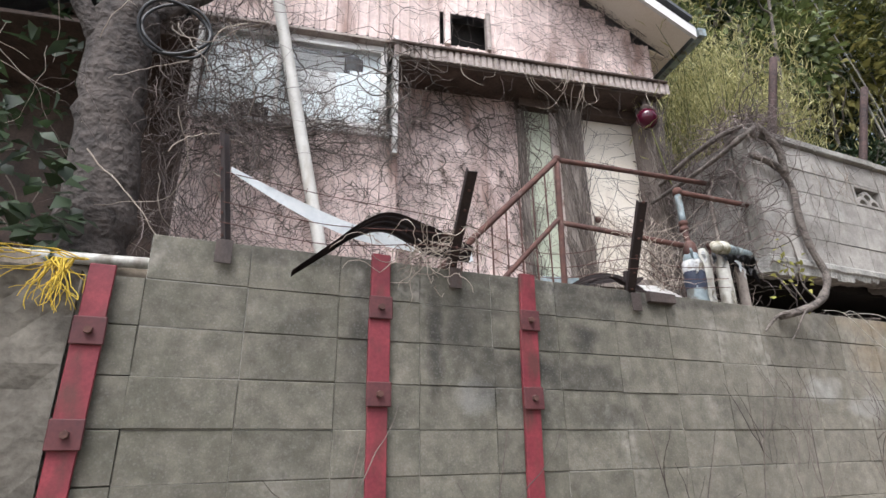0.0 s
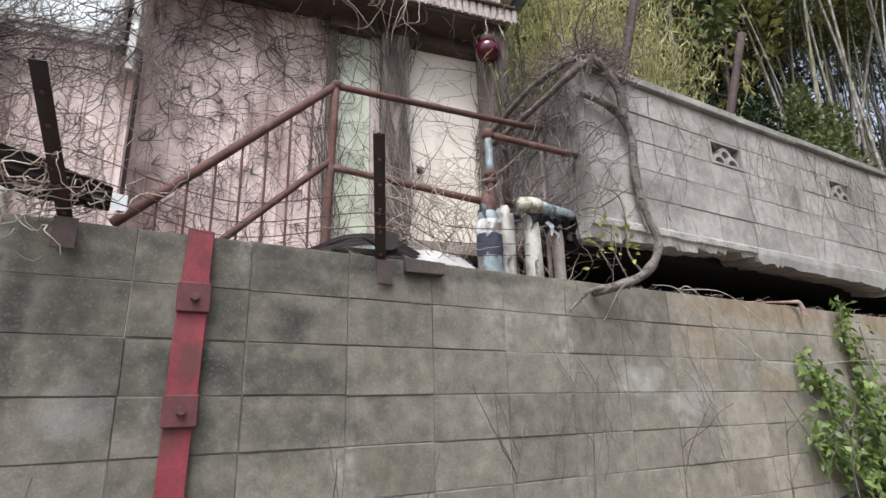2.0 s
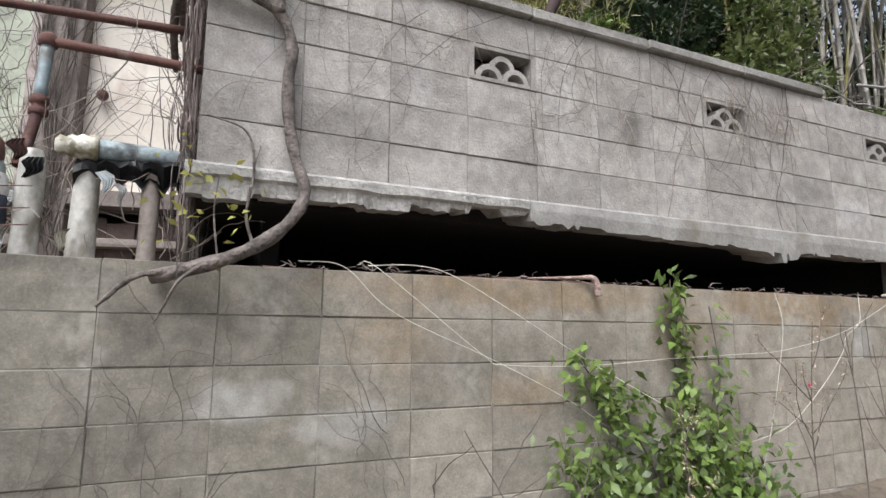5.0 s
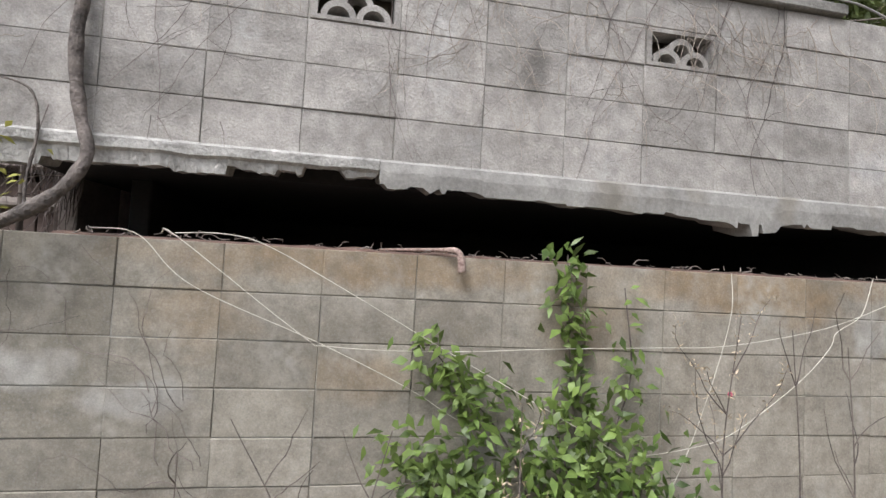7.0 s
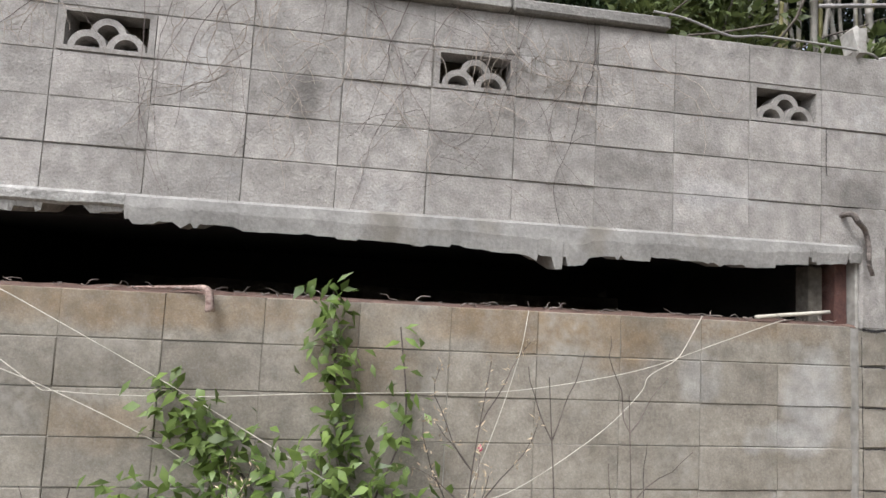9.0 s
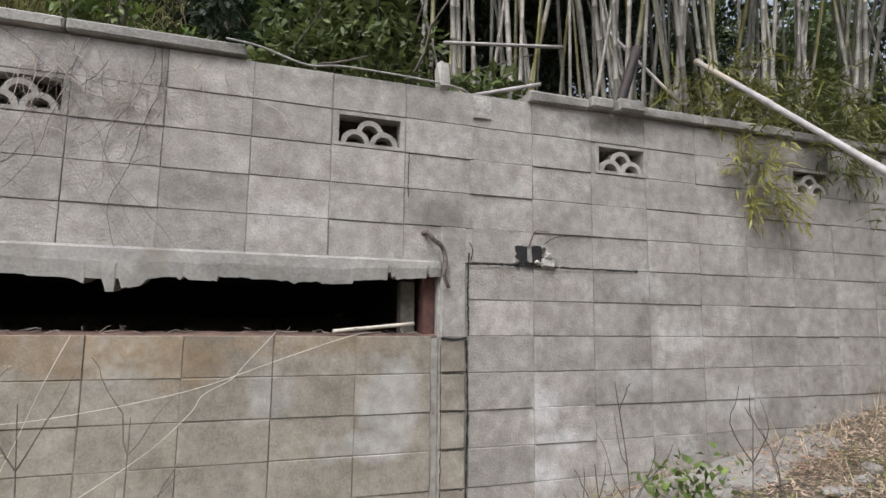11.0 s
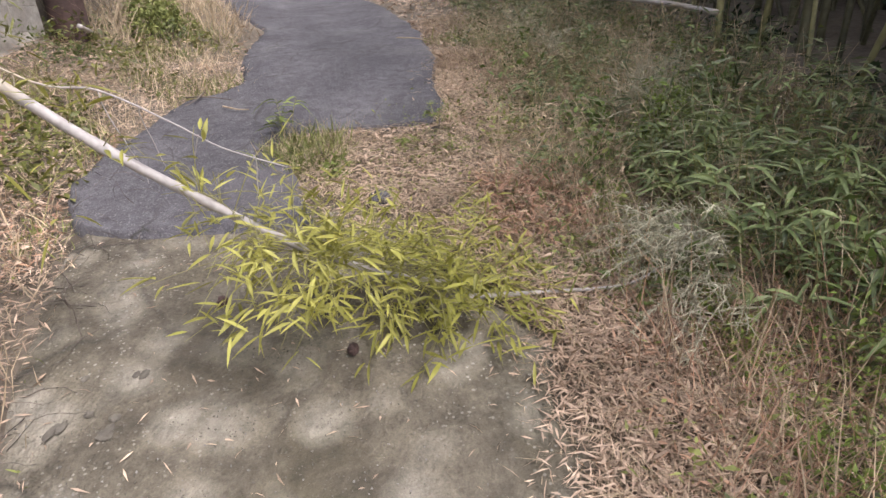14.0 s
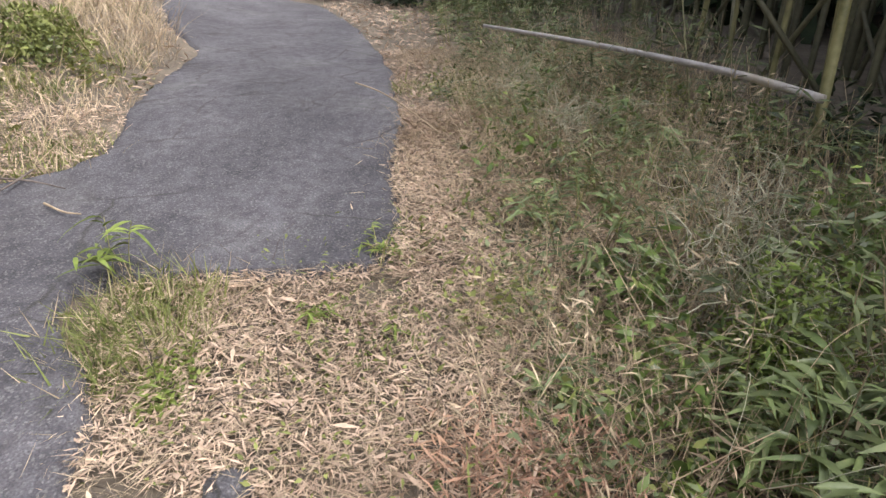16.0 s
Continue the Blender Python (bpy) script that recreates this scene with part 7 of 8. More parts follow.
litter("fern_litter", "reddish dead leaves drifted along the verge", 7500, (9.6, 13.6, 0.6, 2.4), M_REDFERN, (0.02, 0.08), (0.003, 0.009), 0.06, 0.6, lambda x, y: (y > left_edge(x)) & patchy(1.3, 0.08, 9.0)(x, y))


def blades(name, label, n, area, material, tall, keep=off_road, lean=0.45, w=(0.003, 0.006), dens=None):
    x, y, z = on_ground(n, *area, keep)
    if dens is not None:
        k = dens(x, y)
        x, y, z = x[k], y[k], z[k]
    m = len(x)
    p = np.stack([x, y, z - 0.01], 1)
    d = RNG.normal(size=(m, 3)) * [lean, lean, 0.15] + [0, 0, 1]
    ob = leaves(name, p, d, RNG.uniform(*tall, m), RNG.uniform(*w, m), material, curl=0.3)
    tagged(ob, label, "grass", kind="stuff")



blades("dry_grass", "thin dry straw grass on the verge", 5500, (9.0, 16, 0.35, 2.5), M_STRAW, (0.06, 0.3), dens=patchy(1.1, -0.1, 1.0))
blades("dry_grass", "dry straw grass along the bank", 19000, (10.5, 18, -3.0, -0.9), M_STRAW, (0.06, 0.3), lean=0.9, w=(0.0015, 0.004), dens=patchy(1.0, 0.02, 2.0))
blades("green_grass", "green grass tufts among the straw", 16000, (9.0, 16, 0.4, 2.2), M_GRASS, (0.03, 0.13), dens=patchy(1.6, 0.12, 3.0), w=(0.004, 0.008))
blades("green_grass", "green weeds along the bank", 12000, (10.8, 17, -2.9, -0.9), M_GRASS, (0.05, 0.2), lean=0.8, dens=patchy(1.2, 0.08, 4.0), w=(0.003, 0.008))
blades("grass_tuft", "green tuft growing at the broken asphalt edge", 2600, (12.85, 13.6, -0.45, 0.3), M_GRASS, (0.04, 0.2), keep=lambda x, y: (x - 13.22) ** 2 / 0.1 + (y + 0.06) ** 2 / 0.075 < RNG.uniform(0.1, 1.1, len(x)), lean=0.75, w=(0.003, 0.007))
blades("dry_tuft", "straw mixed into the green tuft", 500, (12.85, 13.7, -0.5, 0.3), M_STRAW, (0.05, 0.22), keep=lambda x, y: (x - 13.25) ** 2 / 0.13 + (y + 0.08) ** 2 / 0.09 < 1, lean=0.8, w=(0.002, 0.004))
blades("dry_grass", "dry grass covering the slope beside the lane", 9000, (15.6, 20.5, 1.2, 6.0), M_STRAW, (0.15, 0.6), keep=lambda x, y: y > left_edge(x) + 0.15, lean=0.5, w=(0.004, 0.009), dens=patchy(0.9, -0.3, 16.0))
blades("green_grass", "green grass on the slope beside the post", 4000, (15.6, 20.5, 1.2, 5.0), M_GRASS, (0.08, 0.3), keep=lambda x, y: y > left_edge(x) + 0.15, lean=0.5, w=(0.004, 0.009), dens=patchy(0.9, 0.0, 17.0))
blades("reed_grass", "tall pale dry reeds at the bend of the lane", 22000, (19, 30, 2.0, 9.0), M_STRAW, (0.3, 1.3), keep=lambda x, y: (y > left_edge(x) + 0.5 + RNG.uniform(0, 0.8, len(x))) | (x > 25), lean=0.35, w=(0.006, 0.016), dens=patchy(0.8, -0.25, 6.0))
blades("reed_grass", "pale dry reeds closing the lane", 18000, (24.5, 33, -3.0, 6.0), M_STRAW, (0.3, 1.2), keep=lambda x, y: x > 24.4 + RNG.uniform(0, 3.5, len(x)), lean=0.35, w=(0.008, 0.02), dens=patchy(0.7, -0.2, 7.0))
shrub(24.0, -0.9, 3.5, (1.3, 0.9, 0.55), 2400, M_LEAFDARK, "low dark shrub beside the bend", (0.07, 0.14))
shrub(25.6, 0.5, 4.2, (1.5, 1.1, 0.8), 2600, M_LEAFMID, "olive thicket where the lane bends away", (0.07, 0.14))
shrub(22.6, -1.9, 3.5, (1.2, 0.8, 0.6), 2200, M_LEAFDARK, "dark bush at the lane edge", (0.06, 0.12))
shrub(20.5, -2.6, 3.2, (1.2, 0.9, 0.7), 2200, M_LEAFMID, "olive thicket on the bank", (0.07, 0.14))
shrub(16.5, 1.9, 2.62, (0.7, 0.4, 0.28), 2600, M_GRASS, "low leafy bush beside the timber post", (0.03, 0.07))

n = 30000
tx, ty = RNG.uniform(26, 34, n), RNG.uniform(-6, 6.0, n)
tz = height(tx, ty) + RNG.uniform(0.1, 1, n) ** 1.3 * (5.5 + 2.5 * np.sin(tx * 1.3 + ty * 0.9))
ob = leaves("far_thicket", np.stack([tx, ty, np.maximum(tz, height(tx, ty))], 1), RNG.normal(size=(n, 3)), RNG.uniform(0.15, 0.3, n), RNG.uniform(0.04, 0.08, n), M_LEAFDARK)
tagged(ob, "dark thicket closing the view beyond the bend", "thicket", kind="stuff")

stems = []
for _ in range(90):
    x, y = RNG.uniform(21, 32), RNG.uniform(-5.0, -0.8)
    if y > np.interp(x, [21, 26, 32], [-2.2, -0.6, 3.0]):
        continue
    z, lean = float(height(x, y)), RNG.normal() * 0.5
    stems.append((np.stack([[x, y, z], [x + lean * 0.4, y + RNG.normal() * 0.2, z + 3.0], [x + lean, y + RNG.normal() * 0.5, z + 6.5]]), RNG.uniform(0.02, 0.045), 0.015))
for _ in range(70):
    x, y = RNG.uniform(26.5, 33), RNG.uniform(-1, 5.0)
    z, lean = float(height(x, y)), RNG.normal() * 0.5
    stems.append((np.stack([[x, y, z], [x + lean * 0.4, y + RNG.normal() * 0.2, z + 3.0], [x + lean, y + RNG.normal() * 0.5, z + 6.5]]), RNG.uniform(0.025, 0.05), 0.015))
tagged(tubes("far_bamboo", stems, M_CULMDARK, sides=5), "grey bamboo stems crowded beyond the bend, coloured dim for the shade", "bamboo", kind="stuff")

# dwarf bamboo on the bank
def sasa(n, area, tall, k, material, name, label, length=(0.1, 0.2), width=(0.016, 0.03), rise=None):
    x, y, z = on_ground(n, *area, lambda a, b: b < right_edge(a) - 0.45 + RNG.normal(size=len(a)) * 0.12)
    h = RNG.uniform(*tall, len(x)) * np.clip((right_edge(x) - 0.4 - y) / 1.0, 0.12, 1.0)
    st, o, d = [], [], []
    for a, b, c, q in zip(x, y, z, h):
        tip = np.array([a + RNG.normal() * 0.12, b + RNG.normal() * 0.12, c + q])
        st.append((np.stack([[a, b, c], (np.array([a, b, c]) + tip) / 2, tip]), 0.003, 0.0015))
        u = RNG.uniform(0.45, 1, (k, 1))
        o.append(np.array([a, b, c]) + (tip - np.array([a, b, c])) * u + RNG.normal(size=(k, 3)) * 0.02)
        d.append(RNG.normal(size=(k, 3)) * [1, 1, 0.35] + [0, 0.15, 0.1])
    v, f = tube_arrays(st, 3)
    tagged(raw(name + "_stems", v, f, M_STRAW), label, "undergrowth", kind="stuff")
    o, d = np.concatenate(o), np.concatenate(d)
    tagged(leaves(name, o, d, RNG.uniform(*length, len(o)), RNG.uniform(*width, len(o)), material, curl=0.12), label, "undergrowth", kind="stuff")


sasa(260, (10.6, 15.5, -3.2, -1.9), (0.2, 0.45), 9, M_SASA, "dwarf_bamboo", "green dwarf bamboo thicket on the bank", (0.05, 0.115), (0.007, 0.016))
sasa(600, (15.0, 24, -3.4, -1.5), (0.2, 0.5), 9, M_SASA, "dwarf_bamboo", "green dwarf bamboo thicket farther along the bank", (0.07, 0.16), (0.01, 0.022))
sasa(420, (10.4, 18, -2.9, -1.0), (0.15, 0.42), 8, M_STRAW, "withered_bamboo", "withered straw-grey dwarf bamboo among the green", (0.03, 0.085), (0.004, 0.009))
sasa(40, (12.0, 13.2, -2.7, -1.9), (0.2, 0.4), 10, M_SASA, "fresh_sasa", "fresh green broad bamboo leaves beside the path", (0.08, 0.15), (0.012, 0.022))
blades("dry_grass", "taller straw grass rising through the weeds", 7000, (11.3, 17, -2.9, -1.35), M_STRAW, (0.2, 0.5), lean=0.5, w=(0.0015, 0.0032), dens=patchy(0.9, -0.1, 12.0))

# small weeds, arching straw and dead tangles on the bank
def weed_clumps(name, label, count, area, material, seed, per=110, size=(0.02, 0.05)):
    r = np.random.default_rng(seed)
    o = []
    for _ in range(count):
        x, y = r.uniform(*area[:2]), r.uniform(*area[2:])
        if right_edge(x) - 0.25 < y < left_edge(x) + 0.12:
            continue
        q = r.normal(size=(per, 3)) * [r.uniform(0.08, 0.2), r.uniform(0.08, 0.2), 0]
        q[:, 2] = np.abs(r.normal(size=per)) * r.uniform(0.06, 0.17) * np.exp(-(q[:, 0] ** 2 + q[:, 1] ** 2) * 12) + 0.02
        q[:, :2] += [x, y]
        q[:, 2] += height(q[:, 0], q[:, 1])
        o.append(q)
    o = np.concatenate(o)
    m = len(o)
    ob = leaves(name, o, r.normal(size=(m, 3)) * [1, 1, 0.5] + [0, 0, 0.25], r.uniform(*size, m), r.uniform(size[0] * 0.3, size[1] * 0.4, m), material)
    tagged(ob, label, "weeds", kind="stuff")


weed_clumps("small_weeds", "small olive-green weeds low on the bank", 70, (10.4, 17, -2.9, -1.3), M_SASA, 41)
weed_clumps("small_weeds", "bright yellow-green weeds among the straw", 40, (10.4, 16, -2.7, -1.2), M_GRASS, 42, 130)
weed_clumps("fern_fronds", "fine green fern leaves on the bank", 22, (11.5, 16, -2.9, -1.5), M_LEAFIVY, 43, 140, (0.04, 0.09))
weed_clumps("broad_weeds", "dark broad leaves in the shade of the grove", 16, (11.5, 15, -3.6, -2.7), M_LEAFDARK, 44, 60, (0.06, 0.12))
weed_clumps("verge_weeds", "low bright green weeds on the verge", 34, (9.8, 13.6, 0.7, 2.2), M_GRASS, 45, 120, (0.015, 0.04))
weed_clumps("verge_weeds", "olive weeds crowding the wall foot", 12, (12.6, 16.5, 1.3, 2.4), M_BAMLEAF, 46, 120, (0.04, 0.09))
weed_clumps("verge_weeds", "dark leafy weeds in the shade of the wall", 4, (13.0, 17.0, 1.5, 2.45), M_LEAFMID, 47, 120, (0.03, 0.07))
litter("dead_leaves", "curled broad dead leaves among the straw", 900, (9.4, 13.8, 0.5, 2.4), M_DRY, (0.03, 0.07), (0.012, 0.024), 0.05, 0.6)
brown = []
for _ in range(1100):
    x, y = RNG.uniform(9.4, 13.6), RNG.uniform(0.55, 2.35)
    q = wiggle((x, y, float(height(x, y)) + 0.01), (RNG.normal(), RNG.normal(), RNG.uniform(0.1, 0.9)), int(RNG.integers(4, 9)), 0.035, 0.2, (0, 0, -0.12))
    q[:, 2] = np.maximum(q[:, 2], height(q[:, 0], q[:, 1]) + 0.008)
    brown.append((q, RNG.uniform(0.001, 0.0025), 0.0008))
tagged(tubes("dead_twigs", brown, M_TWIG, sides=3), "fine dead brown twigs tangled on the verge", "twigs", kind="stuff")
brown = []
for _ in range(1000):
    x, y = RNG.uniform(11.6, 15.2), RNG.uniform(-1.9, -0.1)
    if y > right_edge(x) - 0.05:
        continue
    q = wiggle((x, y, float(height(x, y)) + 0.01), (RNG.normal(), RNG.normal(), RNG.uniform(0.1, 0.7)), int(RNG.integers(4, 10)), 0.035, 0.2, (0, 0, -0.12))
    q[:, 2] = np.maximum(q[:, 2], height(q[:, 0], q[:, 1]) + 0.008)
    brown.append((q, RNG.uniform(0.001, 0.0024), 0.0008))
tagged(tubes("dead_twigs", brown, M_TWIG, sides=3), "fine dead brown twigs among the fallen leaves", "twigs", kind="stuff")
weed_clumps("small_weeds", "tiny green weeds sprouting through the litter", 16, (12.3, 13.7, -1.3, -0.35), M_GRASS, 48, 60, (0.012, 0.035))
litter("dead_leaves", "curled broad pale leaves on the litter", 700, (11.3, 15.2, -1.9, 0.0), M_DRY, (0.05, 0.11), (0.008, 0.016), 0.05, 0.5, keep=lambda x, y: y < right_edge(x))
arch = []
for _ in range(2600):
    x, y = RNG.uniform(12.2, 17.5), RNG.uniform(-3.0, -1.35)
    z = float(height(x, y))
    q = wiggle((x, y, z), (RNG.normal() * 0.8, RNG.normal() * 0.8 + 0.2, 1.0), int(RNG.integers(5, 11)), 0.045, 0.12, (0, 0, -0.22))
    q[:, 2] = np.maximum(q[:, 2], height(q[:, 0], q[:, 1]) + 0.01)
    arch.append((q, RNG.uniform(0.0012, 0.0026), 0.0008))
tagged(tubes("arching_straw", arch, M_STRAW, sides=3), "arching dry stems tangled over the bank", "straw", kind="stuff")
for cx, cy, n in [(13.05, -2.0, 150), (13.5, -2.25, 110), (14.6, -1.9, 110), (12.3, -2.15, 90), (15.6, -1.8, 120)]:
    arch = []
    for _ in range(n):
        x, y = cx + RNG.normal() * 0.12, cy + RNG.normal() * 0.1
        q = wiggle((x, y, float(height(x, y)) + RNG.uniform(0, 0.2)), RNG.normal(size=3) * [0.6, 0.6, 0.3] + [0, 0, 0.8], int(RNG.integers(6, 13)), 0.04, 0.35, (0, 0, -0.1))
        q[:, 2] = np.maximum(q[:, 2], height(q[:, 0], q[:, 1]) + 0.01)
        arch.append((q, RNG.uniform(0.0012, 0.003), 0.0008))
    tagged(tubes("dead_bush", arch, M_FEATHERGREY, sides=3), "dead grey-brown bush of tangled stems on the bank", "bush")

# clumps of broad-leaved dwarf bamboo along the bank
def sasa_clump(x, y, radius, stems, tall, leaf, label, material=None, per=(5, 9), name="dwarf_bamboo", out=0.5):
    z = float(height(x, y))
    t = thing(name, label, "bamboo" if name == "dwarf_bamboo" else "weed", at=(x, y, z), group="clumps on the bank")
    lines, o, d = [], [], []
    for _ in range(stems):
        a, q = RNG.uniform(0, 2 * np.pi), radius * np.sqrt(RNG.uniform(0, 1))
        bx, by = x + q * np.cos(a), y + q * np.sin(a)
        bz = float(height(bx, by))
        h = tall * RNG.uniform(0.45, 1.1) * (1.1 - 0.5 * q / max(radius, 0.01))
        lean = np.array([np.cos(a), np.sin(a), 0]) * out * h * (0.2 + q / max(radius, 0.01)) * 0.6 + RNG.normal(size=3) * [0.05, 0.05, 0]
        tip = np.array([bx, by, bz + h]) + lean
        mid = np.array([bx, by, bz + h * 0.55]) + lean * 0.3
        l = smooth_line([(bx, by, bz - 0.02), mid, tip], 8)
        lines.append((l, 0.0026, 0.0014))
        m = int(RNG.integers(*per))
        up = (tip - mid) / (np.linalg.norm(tip - mid) + 1e-9)
        for k in range(m):
            p = l[-1 - int(RNG.integers(0, 4))]
            b = RNG.uniform(0, 2 * np.pi)
            o.append(p + RNG.normal(size=3) * 0.006)
            d.append(up * RNG.uniform(0.1, 0.7) + np.array([np.cos(b), np.sin(b), RNG.normal() * 0.15]))
    tubes("stem_mass", lines, M_OLIVETWIG, t, sides=4)["kind"] = "stuff"
    n = len(o)
    blades_of("foliage", np.array(o), np.array(d), RNG.uniform(leaf * 0.4, leaf * 0.98, n), RNG.uniform(leaf * 0.07, leaf * 0.135, n), material or M_BROADSASA, t, droop=0.45)
    return t


for x, y, radius, stems, tall, leaf, label in [
        (11.95, -2.1, 0.34, 62, 0.5, 0.17, "tall bush of broad green dwarf bamboo beside the path"), (12.4, -2.02, 0.28, 50, 0.36, 0.19, "broad-leaved dwarf bamboo spilling down the bank"),
        (12.62, -1.95, 0.16, 20, 0.26, 0.2, "fresh broad-leaved dwarf bamboo low on the bank"), (11.5, -2.05, 0.25, 30, 0.4, 0.16, "green dwarf bamboo beside dry stalks"),
        (12.87, -1.42, 0.07, 7, 0.14, 0.13, "small tuft of dark bamboo leaves in the straw"), (13.38, -1.7, 0.14, 14, 0.22, 0.15, "small clump of dwarf bamboo among straw"),
        (13.72, -1.7, 0.22, 34, 0.3, 0.13, "leafy green clump in the middle of the bank"), (14.1, -1.95, 0.3, 36, 0.36, 0.13, "green dwarf bamboo on the upper bank"),
        (12.3, -2.6, 0.35, 36, 0.45, 0.16, "shaded dwarf bamboo at the grove edge"), (13.0, -2.7, 0.35, 34, 0.4, 0.15, "shaded dwarf bamboo below the culms"), (13.8, -2.75, 0.4, 40, 0.34, 0.15, "dark dwarf bamboo at the foot of the culms"),
        (14.7, -2.45, 0.4, 40, 0.36, 0.14, "dwarf bamboo under the fallen culm"), (15.6, -2.3, 0.5, 44, 0.4, 0.14, "dwarf bamboo farther along the bank"), (16.7, -2.2, 0.55, 44, 0.45, 0.15, "dwarf bamboo farther along the bank"), (18.2, -2.0, 0.7, 48, 0.5, 0.16, "dwarf bamboo thicket beside the bend"),
        (11.0, -2.5, 0.4, 34, 0.42, 0.15, "dwarf bamboo behind brown stalks"), (15.2, -1.6, 0.2, 18, 0.25, 0.12, "low dwarf bamboo by the asphalt edge"), (19.6, -1.6, 0.6, 36, 0.5, 0.16, "olive thicket where the lane bends")]:
    sasa_clump(x, y, radius, stems, tall, leaf, label)
sasa_clump(13.5, 0.08, 0.05, 5, 0.42, 0.17, "young bamboo shoot rising from the grass tuft", M_FERNGREEN)
sasa_clump(13.58, -0.86, 0.07, 7, 0.16, 0.09, "green weed sprouting at the asphalt corner", M_FERNGREEN, name="verge_weed")
sasa_clump(13.22, -0.92, 0.05, 8, 0.08, 0.07, "small bright weed in the leaf litter", M_FERNGREEN, name="verge_weed")
sasa_clump(13.3, -0.65, 0.05, 9, 0.07, 0.08, "small grass rosette in the leaf litter", M_FERNGREEN, name="verge_weed")

# soft green ferns and moss between the clumps
for x, y, rx, ry, tall, n, material, label in [(12.92, -2.1, 0.22, 0.18, 0.22, 1500, M_FERNGREEN, "soft yellow-green fern on the bank"), (12.46, -1.6, 0.16, 0.1, 0.05, 700, M_FERNGREEN, "bright green moss and clover low on the bank"),
                                               (11.46, -1.7, 0.28, 0.12, 0.06, 900, M_FERNGREEN, "bright green clover under the dwarf bamboo"), (12.85, -1.95, 0.15, 0.12, 0.2, 700, M_FERNGREEN, "grassy green tuft on the bank"), (10.9, -1.7, 0.25, 0.14, 0.1, 700, M_FERNGREEN, "small green weeds among brown litter"), (11.15, -1.95, 0.25, 0.15, 0.16, 700, M_FERNGREEN, "leafy green weeds below the dwarf bamboo"), (10.5, -1.5, 0.2, 0.12, 0.08, 450, M_FERNGREEN, "small green weeds beside the path"), (12.95, -0.25, 0.14, 0.08, 0.05, 350, M_FERNGREEN, "small green weeds at the asphalt edge")]:
    px, py = RNG.normal(x, rx * 0.55, n), RNG.normal(y, ry * 0.55, n)
    pz = height(px, py) + np.abs(RNG.normal(size=n)) * tall * np.exp(-((px - x) / rx) ** 2 - ((py - y) / ry) ** 2) + 0.015
    tagged(leaves("fern_patch", np.stack([px, py, pz], 1), RNG.normal(size=(n, 3)) * [1, 1, 0.4] + [0, 0.1, 0.3], RNG.uniform(0.018, 0.045, n), RNG.uniform(0.007, 0.014, n), material), label, "fern", kind="stuff")

# pale feathery dead stems hanging over the path's edge
feather = thing("feathery_bush", "pale grey-green feathery dead weed bending over the verge", "weed", at=(11.8, -1.75, 1.6))
lines, fine = [], []
for _ in range(48):
    x, y = RNG.normal(11.82, 0.16), RNG.normal(-1.8, 0.07)
    main = wiggle((x, y, float(height(x, y))), (RNG.normal() * 0.4 - 0.15, RNG.uniform(0.1, 0.7), 1.1), int(RNG.integers(10, 16)), 0.035, 0.08, (-0.02, 0.05, -0.14))
    main[:, 2] = np.maximum(main[:, 2], height(main[:, 0], main[:, 1]) + 0.01)
    lines.append((main, 0.0022, 0.001))
    for k in range(4, len(main)):
        for _j in range(4):
            dd = main[k] - main[k - 1]
            tw = wiggle(main[k], dd * 20 + RNG.normal(size=3) * [0.7, 0.7, 0.5], int(RNG.integers(3, 6)), 0.014, 0.2, (0, 0, -0.1))
            fine.append((tw, 0.0018, 0.0008))
tubes("stem_mass", lines, M_FEATHERGREY, feather, sides=4)["kind"] = "stuff"
tubes("plume_mass", fine, M_FEATHERGREY, feather, sides=3)["kind"] = "stuff"

# brown dead stalks near the path's edge
blades("brown_stalks", "brown dead stalks standing in reddish litter", 950, (10.2, 11.7, -2.3, -1.35), M_REDFERN, (0.15, 0.45), lean=0.5, w=(0.002, 0.004))
blades("pale_stalks", "pale dry stalks rising from the litter", 340, (10.2, 11.6, -2.2, -1.4), M_STRAW, (0.25, 0.5), lean=0.2, w=(0.003, 0.005))
litter("brown_litter", "reddish-brown fallen leaves beside the path", 3000, (9.6, 11.5, -2.3, -1.25), M_REDFERN, (0.02, 0.07), (0.004, 0.01), 0.05, 0.5)
litter("leaf_litter", "pale bamboo leaves drifted along the path edge", 9000, (10.0, 12.3, -1.65, -1.0), M_DRY, (0.03, 0.085), (0.004, 0.01), 0.03, 0.3)
litter("straw_drift", "straw drifted onto the asphalt", 700, (12.75, 13.35, 0.45, 0.9), M_STRAW, (0.02, 0.08), (0.002, 0.005), 0.012, 0.1, lambda x, y: ((x - 13.05) / 0.16) ** 2 + ((y - 0.68) / 0.2) ** 2 < RNG.uniform(0.1, 1.2, len(x)))
litter("stray_leaves", "dry leaves strewn on the asphalt", 420, (12.5, 18.0, -0.9, 1.1), M_DRY, (0.02, 0.06), (0.003, 0.008), 0.004, 0.05, lambda x, y: (y < left_edge(x)) & (y > right_edge(x)))
litter("leaf_litter", "straw-brown leaves fraying over the asphalt edge", 4500, (13.5, 18.0, -1.15, -0.7), M_DRY, (0.02, 0.07), (0.003, 0.008), 0.02, 0.2, lambda x, y: y < right_edge(x) + np.abs(RNG.normal(size=len(x))) * 0.1)
